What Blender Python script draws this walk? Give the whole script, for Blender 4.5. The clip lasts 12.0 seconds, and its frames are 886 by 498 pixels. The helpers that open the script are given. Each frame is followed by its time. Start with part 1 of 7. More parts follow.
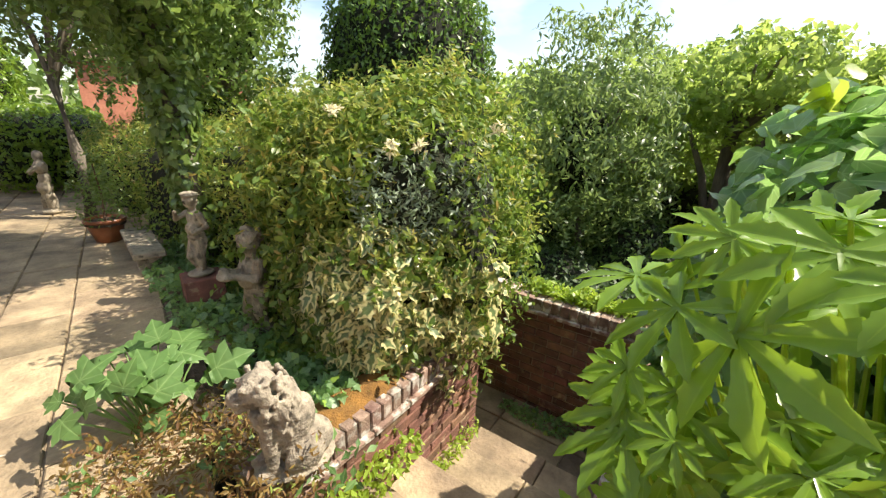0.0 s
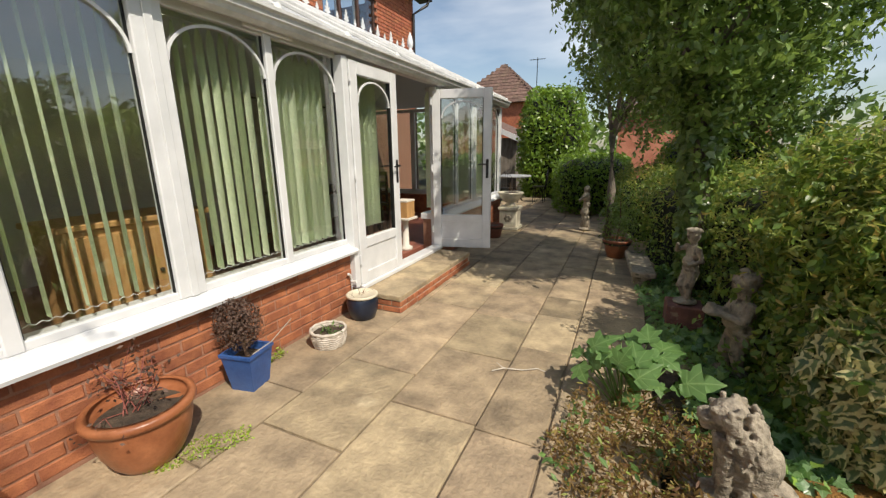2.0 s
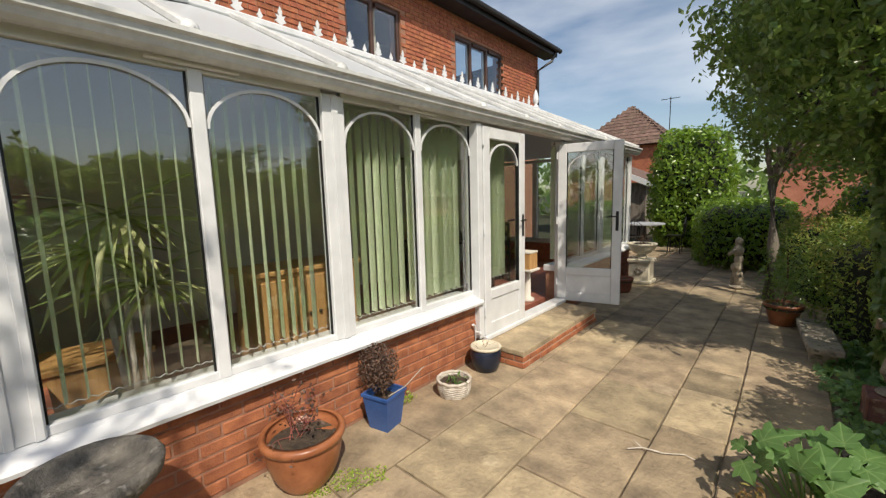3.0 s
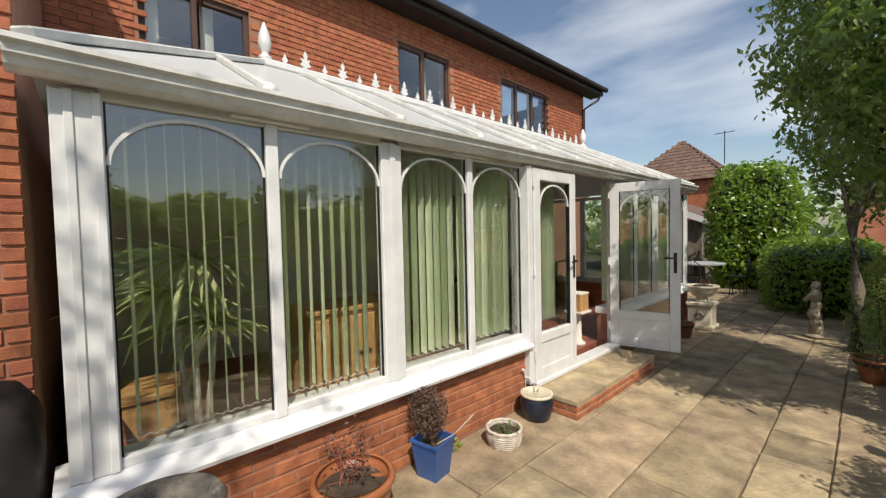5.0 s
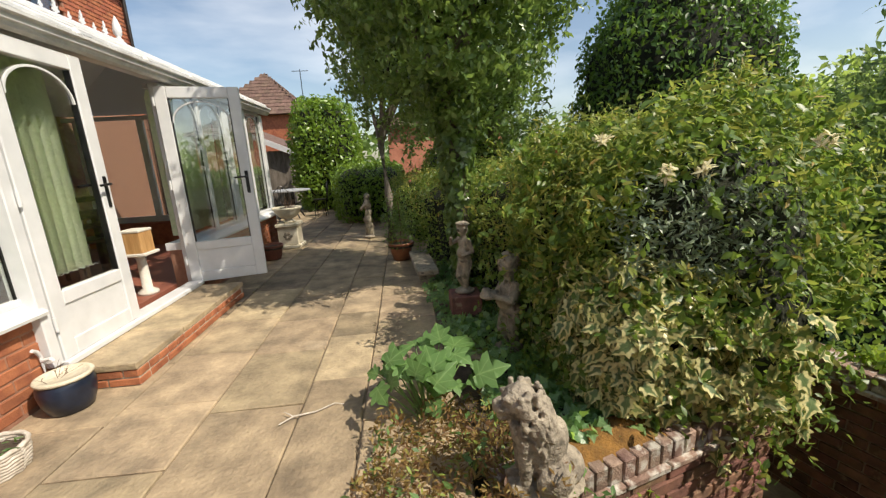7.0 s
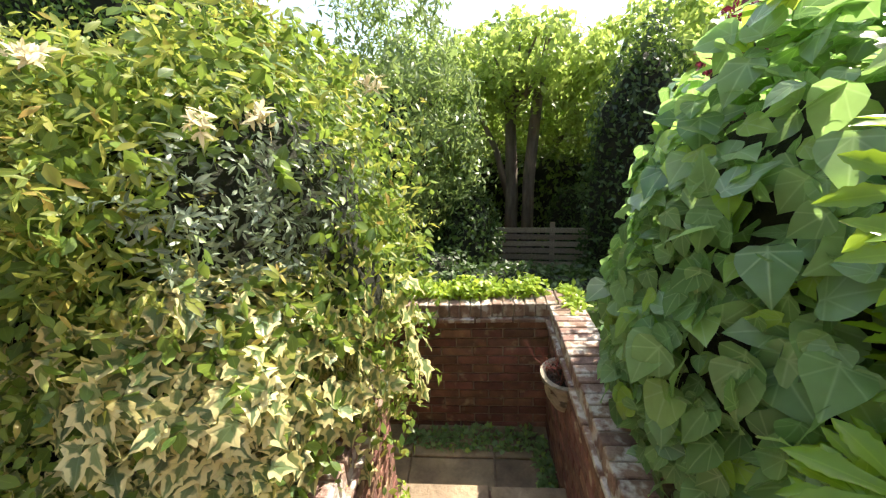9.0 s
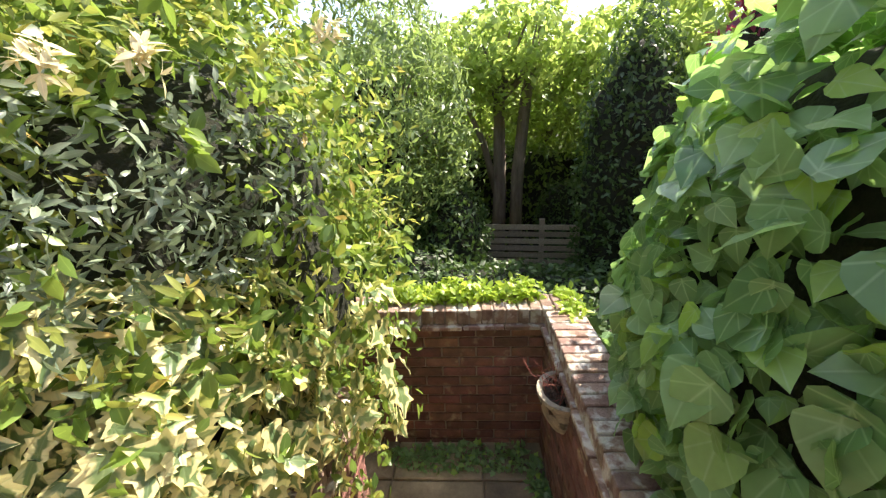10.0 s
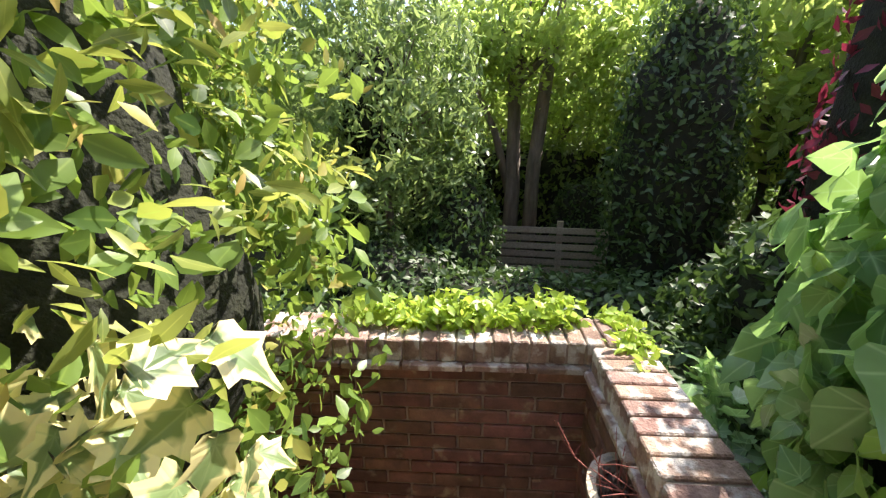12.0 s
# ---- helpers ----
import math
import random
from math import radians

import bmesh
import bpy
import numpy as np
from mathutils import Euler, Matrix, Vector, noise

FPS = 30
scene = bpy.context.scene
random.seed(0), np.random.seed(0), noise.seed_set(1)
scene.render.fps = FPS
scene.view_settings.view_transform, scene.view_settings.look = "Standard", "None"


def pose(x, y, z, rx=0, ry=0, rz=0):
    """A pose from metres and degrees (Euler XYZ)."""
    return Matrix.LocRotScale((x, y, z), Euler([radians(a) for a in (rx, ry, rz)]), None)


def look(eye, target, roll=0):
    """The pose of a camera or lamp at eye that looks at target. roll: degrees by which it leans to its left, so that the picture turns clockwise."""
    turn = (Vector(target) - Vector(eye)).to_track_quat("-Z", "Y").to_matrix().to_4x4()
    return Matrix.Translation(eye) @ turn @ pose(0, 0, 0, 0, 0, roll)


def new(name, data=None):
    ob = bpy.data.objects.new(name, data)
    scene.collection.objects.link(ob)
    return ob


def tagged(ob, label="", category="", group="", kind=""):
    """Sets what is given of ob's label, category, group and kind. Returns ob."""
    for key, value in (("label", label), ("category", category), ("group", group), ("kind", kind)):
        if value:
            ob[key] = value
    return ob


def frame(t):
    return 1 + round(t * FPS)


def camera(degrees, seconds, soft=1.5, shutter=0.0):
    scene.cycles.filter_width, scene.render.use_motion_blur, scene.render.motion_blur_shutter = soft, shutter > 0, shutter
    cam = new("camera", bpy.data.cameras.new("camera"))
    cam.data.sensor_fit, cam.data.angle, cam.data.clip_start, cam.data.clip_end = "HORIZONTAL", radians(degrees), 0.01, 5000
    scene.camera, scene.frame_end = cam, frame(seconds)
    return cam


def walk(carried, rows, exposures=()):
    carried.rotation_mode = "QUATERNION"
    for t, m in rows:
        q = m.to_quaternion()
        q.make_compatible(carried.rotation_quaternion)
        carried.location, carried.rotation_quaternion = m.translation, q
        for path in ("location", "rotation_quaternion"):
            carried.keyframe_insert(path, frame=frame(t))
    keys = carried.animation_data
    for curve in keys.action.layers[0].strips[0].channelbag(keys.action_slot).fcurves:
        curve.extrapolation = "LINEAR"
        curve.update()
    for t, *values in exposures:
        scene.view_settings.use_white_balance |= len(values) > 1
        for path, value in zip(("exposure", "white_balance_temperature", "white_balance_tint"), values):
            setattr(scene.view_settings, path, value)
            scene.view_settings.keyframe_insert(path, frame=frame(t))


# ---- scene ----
# ---- camera ----
cam = camera(97.1, 12.0, soft=1.3)
PATH = [
    (0, (0.650, 0.518, 1.355), (1.858, 1.982, 0.731), 2.3),
    (0.2, (0.668, 0.482, 1.355), (1.640, 2.118, 0.721), 1.8),
    (0.5, (0.638, 0.417, 1.354), (1.221, 2.228, 0.740), 1.7),
    (1, (0.582, 0.357, 1.367), (0.579, 2.262, 0.758), 0.7),
    (1.5, (0.501, 0.271, 1.390), (0.040, 2.133, 0.826), -0.1),
    (2, (0.460, 0.199, 1.415), (-0.358, 1.959, 0.932), -0.7),
    (2.5, (0.432, 0.139, 1.460), (-0.669, 1.767, 1.087), -1.1),
    (3, (0.408, 0.090, 1.526), (-0.909, 1.572, 1.270), -1.6),
    (3.5, (0.358, 0.053, 1.552), (-1.090, 1.425, 1.412), -1.6),
    (3.7, (0.356, 0.037, 1.564), (-1.132, 1.369, 1.465), -1.6),
    (5.3, (0.353, 0.045, 1.583), (-1.110, 1.407, 1.511), -1.2),
    (5.5, (0.346, 0.067, 1.559), (-1.055, 1.491, 1.456), -1.1),
    (6, (0.410, 0.177, 1.465), (-0.720, 1.813, 1.251), -1.4),
    (6.5, (0.478, 0.324, 1.380), (-0.129, 2.199, 1.038), -1.5),
    (7, (0.522, 0.532, 1.338), (0.697, 2.472, 0.886), -3.1),
    (7.4, (0.572, 0.702, 1.340), (1.364, 2.464, 0.791), -5.0),
    (7.7, (0.620, 0.812, 1.318), (1.775, 2.345, 0.734), -5.7),
    (9.3, (1.004, 1.235, 1.187), (2.780, 1.908, 0.559), -3.2),
    (9.5, (1.065, 1.240, 1.176), (2.836, 1.932, 0.554), -3.2),
    (10, (1.193, 1.296, 1.125), (2.972, 1.941, 0.477), -2.8),
    (10.5, (1.414, 1.345, 0.985), (3.205, 1.980, 0.361), -1.9),
    (11, (1.614, 1.425, 1.000), (3.401, 2.026, 0.332), -1.2),
    (11.5, (1.780, 1.490, 0.953), (3.557, 2.132, 0.295), -1.3),
    (12, (1.946, 1.520, 0.824), (3.722, 2.196, 0.200), -1.2),
]
walk(cam, [(t, look(eye, target, roll)) for t, eye, target, roll in PATH], exposures=[
    (0.0, 1.0, 7200, 10), (0.5, 0.7, 7200, 10), (1.0, 0.35, 7200, 10), (1.5, 0.2, 7100, 10), (2.5, 0.0, 7000, 10), (5.5, 0.0, 7000, 10),
    (6.5, 0.1, 7000, 10), (7.0, 0.25, 7100, 10), (7.5, 0.6, 7200, 10), (9.5, 1.6, 7150, 14), (12.0, 1.62, 6750, 18)])

# ---- world, sun ----
SUN_EL, SUN_AZ = radians(50), radians(-30)          # azimuth counted from +x towards +y
world = bpy.data.worlds.new("world")
scene.world = world
world.use_nodes = True
wn = world.node_tree.nodes
wl = world.node_tree.links
sky = wn.new("ShaderNodeTexSky")
sky.sky_type, sky.sun_disc = "NISHITA", False
sky.sun_elevation, sky.sun_rotation = SUN_EL, radians(90) - SUN_AZ
sky.air_density, sky.dust_density, sky.ozone_density = 1.0, 1.2, 1.0
# thin high cloud drifting over the sky
wtc = wn.new("ShaderNodeTexCoord")
wmp = wn.new("ShaderNodeMapping")
wmp.inputs["Scale"].default_value = (1.0, 2.6, 5.0)
wno = wn.new("ShaderNodeTexNoise")
wno.inputs["Scale"].default_value, wno.inputs["Detail"].default_value = 1.3, 6
wrp = wn.new("ShaderNodeValToRGB")
wrp.color_ramp.elements[0].position, wrp.color_ramp.elements[1].position = 0.48, 0.78
wrp.color_ramp.elements[0].color, wrp.color_ramp.elements[1].color = (0, 0, 0, 1), (0.55, 0.55, 0.55, 1)
wmx = wn.new("ShaderNodeMix")
wmx.data_type = "RGBA"
wmx.inputs["B"].default_value = (9.0, 9.4, 10.0, 1)
wl.new(wtc.outputs["Generated"], wmp.inputs["Vector"])
wl.new(wmp.outputs["Vector"], wno.inputs["Vector"])
wl.new(wno.outputs["Fac"], wrp.inputs["Fac"])
wl.new(wrp.outputs["Color"], wmx.inputs["Factor"])
wl.new(sky.outputs["Color"], wmx.inputs["A"])
wl.new(wmx.outputs["Result"], wn["Background"].inputs["Color"])
wn["Background"].inputs["Strength"].default_value = 0.135

sun = new("sun", bpy.data.lights.new("sun", "SUN"))
sun.data.energy, sun.data.angle, sun.data.color = 4.5, radians(0.55), (1.0, 0.95, 0.87)
SUN_DIR = Vector((math.cos(SUN_EL) * math.cos(SUN_AZ), math.cos(SUN_EL) * math.sin(SUN_AZ), math.sin(SUN_EL)))
sun.matrix_world = look(SUN_DIR * 30, (0, 0, 0))


# ---- materials ----
def mat(name, dark, light, scale=4.0, rough=0.8, bump=0.3, fine=60.0, vary=0.0, island=0.0, metal=0.0, spots=None, spot_scale=9.0, spot_at=0.62, grain=None, hue=0.0, stains=0.0):
    """Two-scale mottled surface. vary / island: brightness spread per object / per loose piece. spots: a third colour in patches."""
    m = bpy.data.materials.new(name)
    m.use_nodes = True
    n, l = m.node_tree.nodes, m.node_tree.links
    p = n["Principled BSDF"]
    geo = n.new("ShaderNodeNewGeometry")
    vec = geo.outputs["Position"]
    if grain:
        mp = n.new("ShaderNodeMapping")
        mp.inputs["Scale"].default_value = grain
        l.new(vec, mp.inputs["Vector"])
        vec = mp.outputs["Vector"]
    a = n.new("ShaderNodeTexNoise")
    a.inputs["Scale"].default_value, a.inputs["Detail"].default_value, a.inputs["Roughness"].default_value = scale, 5, 0.6
    b = n.new("ShaderNodeTexNoise")
    b.inputs["Scale"].default_value, b.inputs["Detail"].default_value = fine, 3
    l.new(vec, a.inputs["Vector"])
    l.new(vec, b.inputs["Vector"])
    r = n.new("ShaderNodeValToRGB")
    r.color_ramp.elements[0].position, r.color_ramp.elements[1].position = 0.32, 0.68
    r.color_ramp.elements[0].color, r.color_ramp.elements[1].color = (*dark, 1), (*light, 1)
    l.new(a.outputs["Fac"], r.inputs["Fac"])
    col = r.outputs["Color"]
    if spots:
        c = n.new("ShaderNodeTexNoise")
        c.inputs["Scale"].default_value, c.inputs["Detail"].default_value = spot_scale, 4
        l.new(vec, c.inputs["Vector"])
        cr = n.new("ShaderNodeValToRGB")
        cr.color_ramp.elements[0].position, cr.color_ramp.elements[1].position = spot_at, spot_at + 0.1
        l.new(c.outputs["Fac"], cr.inputs["Fac"])
        mx = n.new("ShaderNodeMix")
        mx.data_type = "RGBA"
        mx.inputs["B"].default_value = (*spots, 1)
        l.new(cr.outputs["Color"], mx.inputs["Factor"])
        l.new(col, mx.inputs["A"])
        col = mx.outputs["Result"]
    if stains:
        # old grime and algae in large uneven blotches with a finer broken edge
        g1 = n.new("ShaderNodeTexNoise")
        g1.inputs["Scale"].default_value, g1.inputs["Detail"].default_value, g1.inputs["Roughness"].default_value = 1.1, 8, 0.68
        l.new(vec, g1.inputs["Vector"])
        g2 = n.new("ShaderNodeValToRGB")
        g2.color_ramp.elements[0].position, g2.color_ramp.elements[1].position = 0.5, 0.66
        g2.color_ramp.elements[0].color, g2.color_ramp.elements[1].color = (0, 0, 0, 1), (stains, stains, stains, 1)
        l.new(g1.outputs["Fac"], g2.inputs["Fac"])
        g3 = n.new("ShaderNodeMix")
        g3.data_type = "RGBA"
        g3.inputs["B"].default_value = (dark[0] * 0.62, dark[1] * 0.68, dark[2] * 0.72, 1)
        l.new(g2.outputs["Color"], g3.inputs["Factor"])
        l.new(col, g3.inputs["A"])
        col = g3.outputs["Result"]
    h = n.new("ShaderNodeHueSaturation")
    l.new(col, h.inputs["Color"])
    mr = n.new("ShaderNodeMapRange")
    mr.inputs["To Min"].default_value, mr.inputs["To Max"].default_value = 0.82, 1.18
    l.new(b.outputs["Fac"], mr.inputs["Value"])
    val = mr.outputs["Result"]
    for amount, src in ((vary, "obj"), (island, "isl")):
        if amount:
            ra = n.new("ShaderNodeObjectInfo").outputs["Random"] if src == "obj" else geo.outputs["Random Per Island"]
            m2 = n.new("ShaderNodeMapRange")
            m2.inputs["To Min"].default_value, m2.inputs["To Max"].default_value = 1 - amount, 1 + amount
            l.new(ra, m2.inputs["Value"])
            mu = n.new("ShaderNodeMath")
            mu.operation = "MULTIPLY"
            l.new(val, mu.inputs[0])
            l.new(m2.outputs["Result"], mu.inputs[1])
            val = mu.outputs["Value"]
            # a small drift of hue from piece to piece
            m3 = n.new("ShaderNodeMapRange")
            m3.inputs["To Min"].default_value, m3.inputs["To Max"].default_value = 0.5 - (hue or amount * 0.05), 0.5 + (hue or amount * 0.05)
            wv = n.new("ShaderNodeMath")
            wv.operation = "FRACT"
            w7 = n.new("ShaderNodeMath")
            w7.operation = "MULTIPLY"
            w7.inputs[1].default_value = 7.31
            l.new(ra, w7.inputs[0])
            l.new(w7.outputs["Value"], wv.inputs[0])
            l.new(wv.outputs["Value"], m3.inputs["Value"])
            l.new(m3.outputs["Result"], h.inputs["Hue"])
    l.new(val, h.inputs["Value"])
    l.new(h.outputs["Color"], p.inputs["Base Color"])
    p.inputs["Roughness"].default_value, p.inputs["Metallic"].default_value = rough, metal
    if bump:
        bu = n.new("ShaderNodeBump")
        bu.inputs["Strength"].default_value, bu.inputs["Distance"].default_value = bump, 0.01
        ad = n.new("ShaderNodeMath")
        l.new(a.outputs["Fac"], ad.inputs[0])
        l.new(b.outputs["Fac"], ad.inputs[1])
        l.new(ad.outputs["Value"], bu.inputs["Height"])
        l.new(bu.outputs["Normal"], p.inputs["Normal"])
    return m


def leaf_mat(name, dark, light, through_col, gloss=0.45, trans=0.35, rim=None, young=None, veins=0.0, sheen=0.5):
    """Leaf blade: varied per leaf, some light let through; rim: colour of the pale margin; young: colour of a share of the leaves."""
    m = bpy.data.materials.new(name)
    m.use_nodes = True
    n, l = m.node_tree.nodes, m.node_tree.links
    p, out = n["Principled BSDF"], n["Material Output"]
    geo = n.new("ShaderNodeNewGeometry")
    r = n.new("ShaderNodeValToRGB")
    r.color_ramp.elements[0].color, r.color_ramp.elements[1].color = (*dark, 1), (*light, 1)
    r.color_ramp.elements[0].position, r.color_ramp.elements[1].position = 0.05, 0.85
    if young:
        e = r.color_ramp.elements.new(0.97)
        e.color = (*young, 1)
    l.new(geo.outputs["Random Per Island"], r.inputs["Fac"])
    col = r.outputs["Color"]
    no = n.new("ShaderNodeTexNoise")
    no.inputs["Scale"].default_value = 35
    l.new(geo.outputs["Position"], no.inputs["Vector"])
    at = n.new("ShaderNodeAttribute")
    at.attribute_name = "rim"
    if rim:
        ad = n.new("ShaderNodeMath")
        ad.inputs[1].default_value = -0.5
        l.new(no.outputs["Fac"], ad.inputs[0])
        a2 = n.new("ShaderNodeMath")
        a2.operation = "MULTIPLY_ADD"
        a2.inputs[1].default_value = 0.9
        l.new(ad.outputs["Value"], a2.inputs[0])
        l.new(at.outputs["Fac"], a2.inputs[2])
        cr = n.new("ShaderNodeValToRGB")
        cr.color_ramp.elements[0].position, cr.color_ramp.elements[1].position = 0.34, 0.52
        l.new(a2.outputs["Value"], cr.inputs["Fac"])
        mx = n.new("ShaderNodeMix")
        mx.data_type = "RGBA"
        mx.inputs["B"].default_value = (*rim, 1)
        l.new(cr.outputs["Color"], mx.inputs["Factor"])
        l.new(col, mx.inputs["A"])
        col = mx.outputs["Result"]
    else:
        # a paler midrib
        cr = n.new("ShaderNodeValToRGB")
        cr.color_ramp.elements[0].position, cr.color_ramp.elements[1].position = 0.0, 0.12
        cr.color_ramp.elements[0].color, cr.color_ramp.elements[1].color = (0.45, 0.45, 0.45, 1), (0, 0, 0, 1)
        l.new(at.outputs["Fac"], cr.inputs["Fac"])
        mx = n.new("ShaderNodeMix")
        mx.data_type = "RGBA"
        mx.inputs["B"].default_value = (light[0] * 1.6, light[1] * 1.4, light[2] * 1.6, 1)
        l.new(cr.outputs["Color"], mx.inputs["Factor"])
        l.new(col, mx.inputs["A"])
        col = mx.outputs["Result"]
    relief = no.outputs["Fac"]
    if veins:
        # five veins spreading from the stalk, by the blade's own coordinates
        m["veined"] = True
        ax = n.new("ShaderNodeAttribute")
        ax.attribute_name = "blade"
        sp = n.new("ShaderNodeSeparateXYZ")
        l.new(ax.outputs["Vector"], sp.inputs["Vector"])

        def op(kind, a, b=None):
            o = n.new("ShaderNodeMath")
            o.operation = kind
            for i, v in enumerate((a, b)):
                if isinstance(v, (int, float)):
                    o.inputs[i].default_value = v
                elif v is not None:
                    l.new(v, o.inputs[i])
            return o.outputs["Value"]

        xa = op("ABSOLUTE", sp.outputs["X"])
        ang = op("ARCTAN2", xa, sp.outputs["Y"])
        rad = op("SQRT", op("ADD", op("MULTIPLY", xa, xa), op("MULTIPLY", sp.outputs["Y"], sp.outputs["Y"])))
        near = xa
        for k in (0.72, 1.45):
            near = op("MINIMUM", near, op("MULTIPLY", op("ABSOLUTE", op("SUBTRACT", ang, k)), rad))
        vr = n.new("ShaderNodeMapRange")
        vr.inputs["From Min"].default_value, vr.inputs["From Max"].default_value = 0.006, 0.026
        vr.inputs["To Min"].default_value, vr.inputs["To Max"].default_value = veins, 0.0
        l.new(near, vr.inputs["Value"])
        mv = n.new("ShaderNodeMix")
        mv.data_type = "RGBA"
        mv.inputs["B"].default_value = (light[0] * 1.5 + 0.08, light[1] * 1.3 + 0.08, light[2] * 1.5 + 0.05, 1)
        l.new(vr.outputs["Result"], mv.inputs["Factor"])
        l.new(col, mv.inputs["A"])
        col = mv.outputs["Result"]
        relief = op("ADD", no.outputs["Fac"], op("MULTIPLY", op("MINIMUM", near, 0.06), 14.0))
    h = n.new("ShaderNodeHueSaturation")
    mr = n.new("ShaderNodeMapRange")
    mr.inputs["To Min"].default_value, mr.inputs["To Max"].default_value = 0.75, 1.25
    l.new(no.outputs["Fac"], mr.inputs["Value"])
    l.new(mr.outputs["Result"], h.inputs["Value"])
    l.new(col, h.inputs["Color"])
    l.new(h.outputs["Color"], p.inputs["Base Color"])
    p.inputs["Roughness"].default_value, p.inputs["Specular IOR Level"].default_value = gloss, sheen
    bu = n.new("ShaderNodeBump")
    bu.inputs["Strength"].default_value, bu.inputs["Distance"].default_value = 0.25, 0.004
    l.new(relief, bu.inputs["Height"])
    l.new(bu.outputs["Normal"], p.inputs["Normal"])
    t = n.new("ShaderNodeBsdfTranslucent")
    m2 = n.new("ShaderNodeMix")
    m2.data_type = "RGBA"
    m2.inputs["Factor"].default_value = 0.6
    m2.inputs["B"].default_value = (*through_col, 1)
    l.new(h.outputs["Color"], m2.inputs["A"])
    l.new(m2.outputs["Result"], t.inputs["Color"])
    s = n.new("ShaderNodeMixShader")
    s.inputs["Fac"].default_value = trans
    l.new(p.outputs["BSDF"], s.inputs[1])
    l.new(t.outputs["BSDF"], s.inputs[2])
    l.new(s.outputs["Shader"], out.inputs["Surface"])
    return m


def glass_mat(name, tint=(0.95, 0.97, 0.96)):
    """Clear glass: seen through straight on, mirror-like at a slant."""
    m = bpy.data.materials.new(name)
    m.use_nodes = True
    n, l = m.node_tree.nodes, m.node_tree.links
    n.remove(n["Principled BSDF"])
    tr, gl, mx, lw = n.new("ShaderNodeBsdfTransparent"), n.new("ShaderNodeBsdfGlossy"), n.new("ShaderNodeMixShader"), n.new("ShaderNodeLayerWeight")
    tr.inputs["Color"].default_value = (*tint, 1)
    gl.inputs["Roughness"].default_value = 0.01
    lw.inputs["Blend"].default_value = 0.5
    pw = n.new("ShaderNodeMath")
    pw.operation = "POWER"
    pw.inputs[1].default_value = 3.0
    ma = n.new("ShaderNodeMath")
    ma.operation = "MULTIPLY_ADD"
    ma.inputs[1].default_value, ma.inputs[2].default_value = 0.8, 0.13
    l.new(lw.outputs["Facing"], pw.inputs[0])
    l.new(pw.outputs["Value"], ma.inputs[0])
    l.new(ma.outputs["Value"], mx.inputs["Fac"])
    l.new(tr.outputs["BSDF"], mx.inputs[1])
    l.new(gl.outputs["BSDF"], mx.inputs[2])
    l.new(mx.outputs["Shader"], n["Material Output"].inputs["Surface"])
    return m


M_UPVC = mat("white_upvc", (0.66, 0.67, 0.67), (0.70, 0.70, 0.70), 1.5, 0.35, 0.0, 6)
M_UPVC_DIRTY = mat("weathered_white_upvc", (0.5, 0.5, 0.48), (0.68, 0.68, 0.66), 4, 0.45, 0.04, 20)
M_GLASS = glass_mat("window_glass")
M_BRICK = mat("orange_red_brick", (0.25, 0.075, 0.04), (0.44, 0.15, 0.07), 9, 0.85, 0.45, 130, vary=0.14, island=0.1, spots=(0.27, 0.11, 0.07), spot_scale=5, spot_at=0.68)
M_BRICK_OLD = mat("weathered_red_brick", (0.12, 0.062, 0.046), (0.26, 0.125, 0.085), 10, 0.9, 0.6, 120, vary=0.3, spots=(0.34, 0.25, 0.16), spot_scale=11, spot_at=0.6)
M_COPING = mat("lichened_coping_brick", (0.16, 0.095, 0.072), (0.36, 0.25, 0.19), 12, 0.92, 0.8, 110, vary=0.25, spots=(0.52, 0.48, 0.42), spot_scale=13, spot_at=0.5)
M_MORTAR = mat("mortar", (0.28, 0.135, 0.085), (0.38, 0.2, 0.13), 14, 0.95, 0.5, 160)
M_MORTAR_OLD = mat("dark_old_mortar", (0.22, 0.17, 0.13), (0.36, 0.3, 0.23), 14, 0.95, 0.5, 160)
M_FLAG = mat("sandstone_flag", (0.2, 0.152, 0.098), (0.45, 0.345, 0.215), 4.2, 0.82, 0.9, 38, vary=0.3, spots=(0.6, 0.48, 0.32), spot_scale=2.0, spot_at=0.64, hue=0.006, stains=0.6)
M_JOINT = mat("sandy_joint", (0.17, 0.13, 0.085), (0.31, 0.24, 0.16), 12, 0.95, 0.5, 150)
M_SOIL = mat("garden_soil", (0.035, 0.024, 0.016), (0.1, 0.07, 0.045), 14, 0.95, 0.9, 90)
M_STONE = mat("lichened_cast_stone", (0.2, 0.17, 0.13), (0.43, 0.37, 0.28), 13, 0.93, 0.9, 75, spots=(0.12, 0.105, 0.08), spot_scale=14, spot_at=0.58)
M_STONE_PALE = mat("pale_cast_stone", (0.52, 0.46, 0.34), (0.7, 0.64, 0.5), 9, 0.9, 0.5, 70)
M_TERRA = mat("glazed_terracotta", (0.23, 0.075, 0.03), (0.4, 0.15, 0.065), 6, 0.35, 0.15, 60)
M_TERRA_DULL = mat("dull_terracotta", (0.16, 0.05, 0.03), (0.26, 0.09, 0.05), 8, 0.7, 0.2, 60)
M_BLUE = mat("blue_glaze", (0.025, 0.075, 0.24), (0.05, 0.13, 0.36), 5, 0.3, 0.1, 50)
M_NAVY = mat("navy_glaze", (0.008, 0.012, 0.024), (0.02, 0.028, 0.05), 6, 0.3, 0.1, 50)
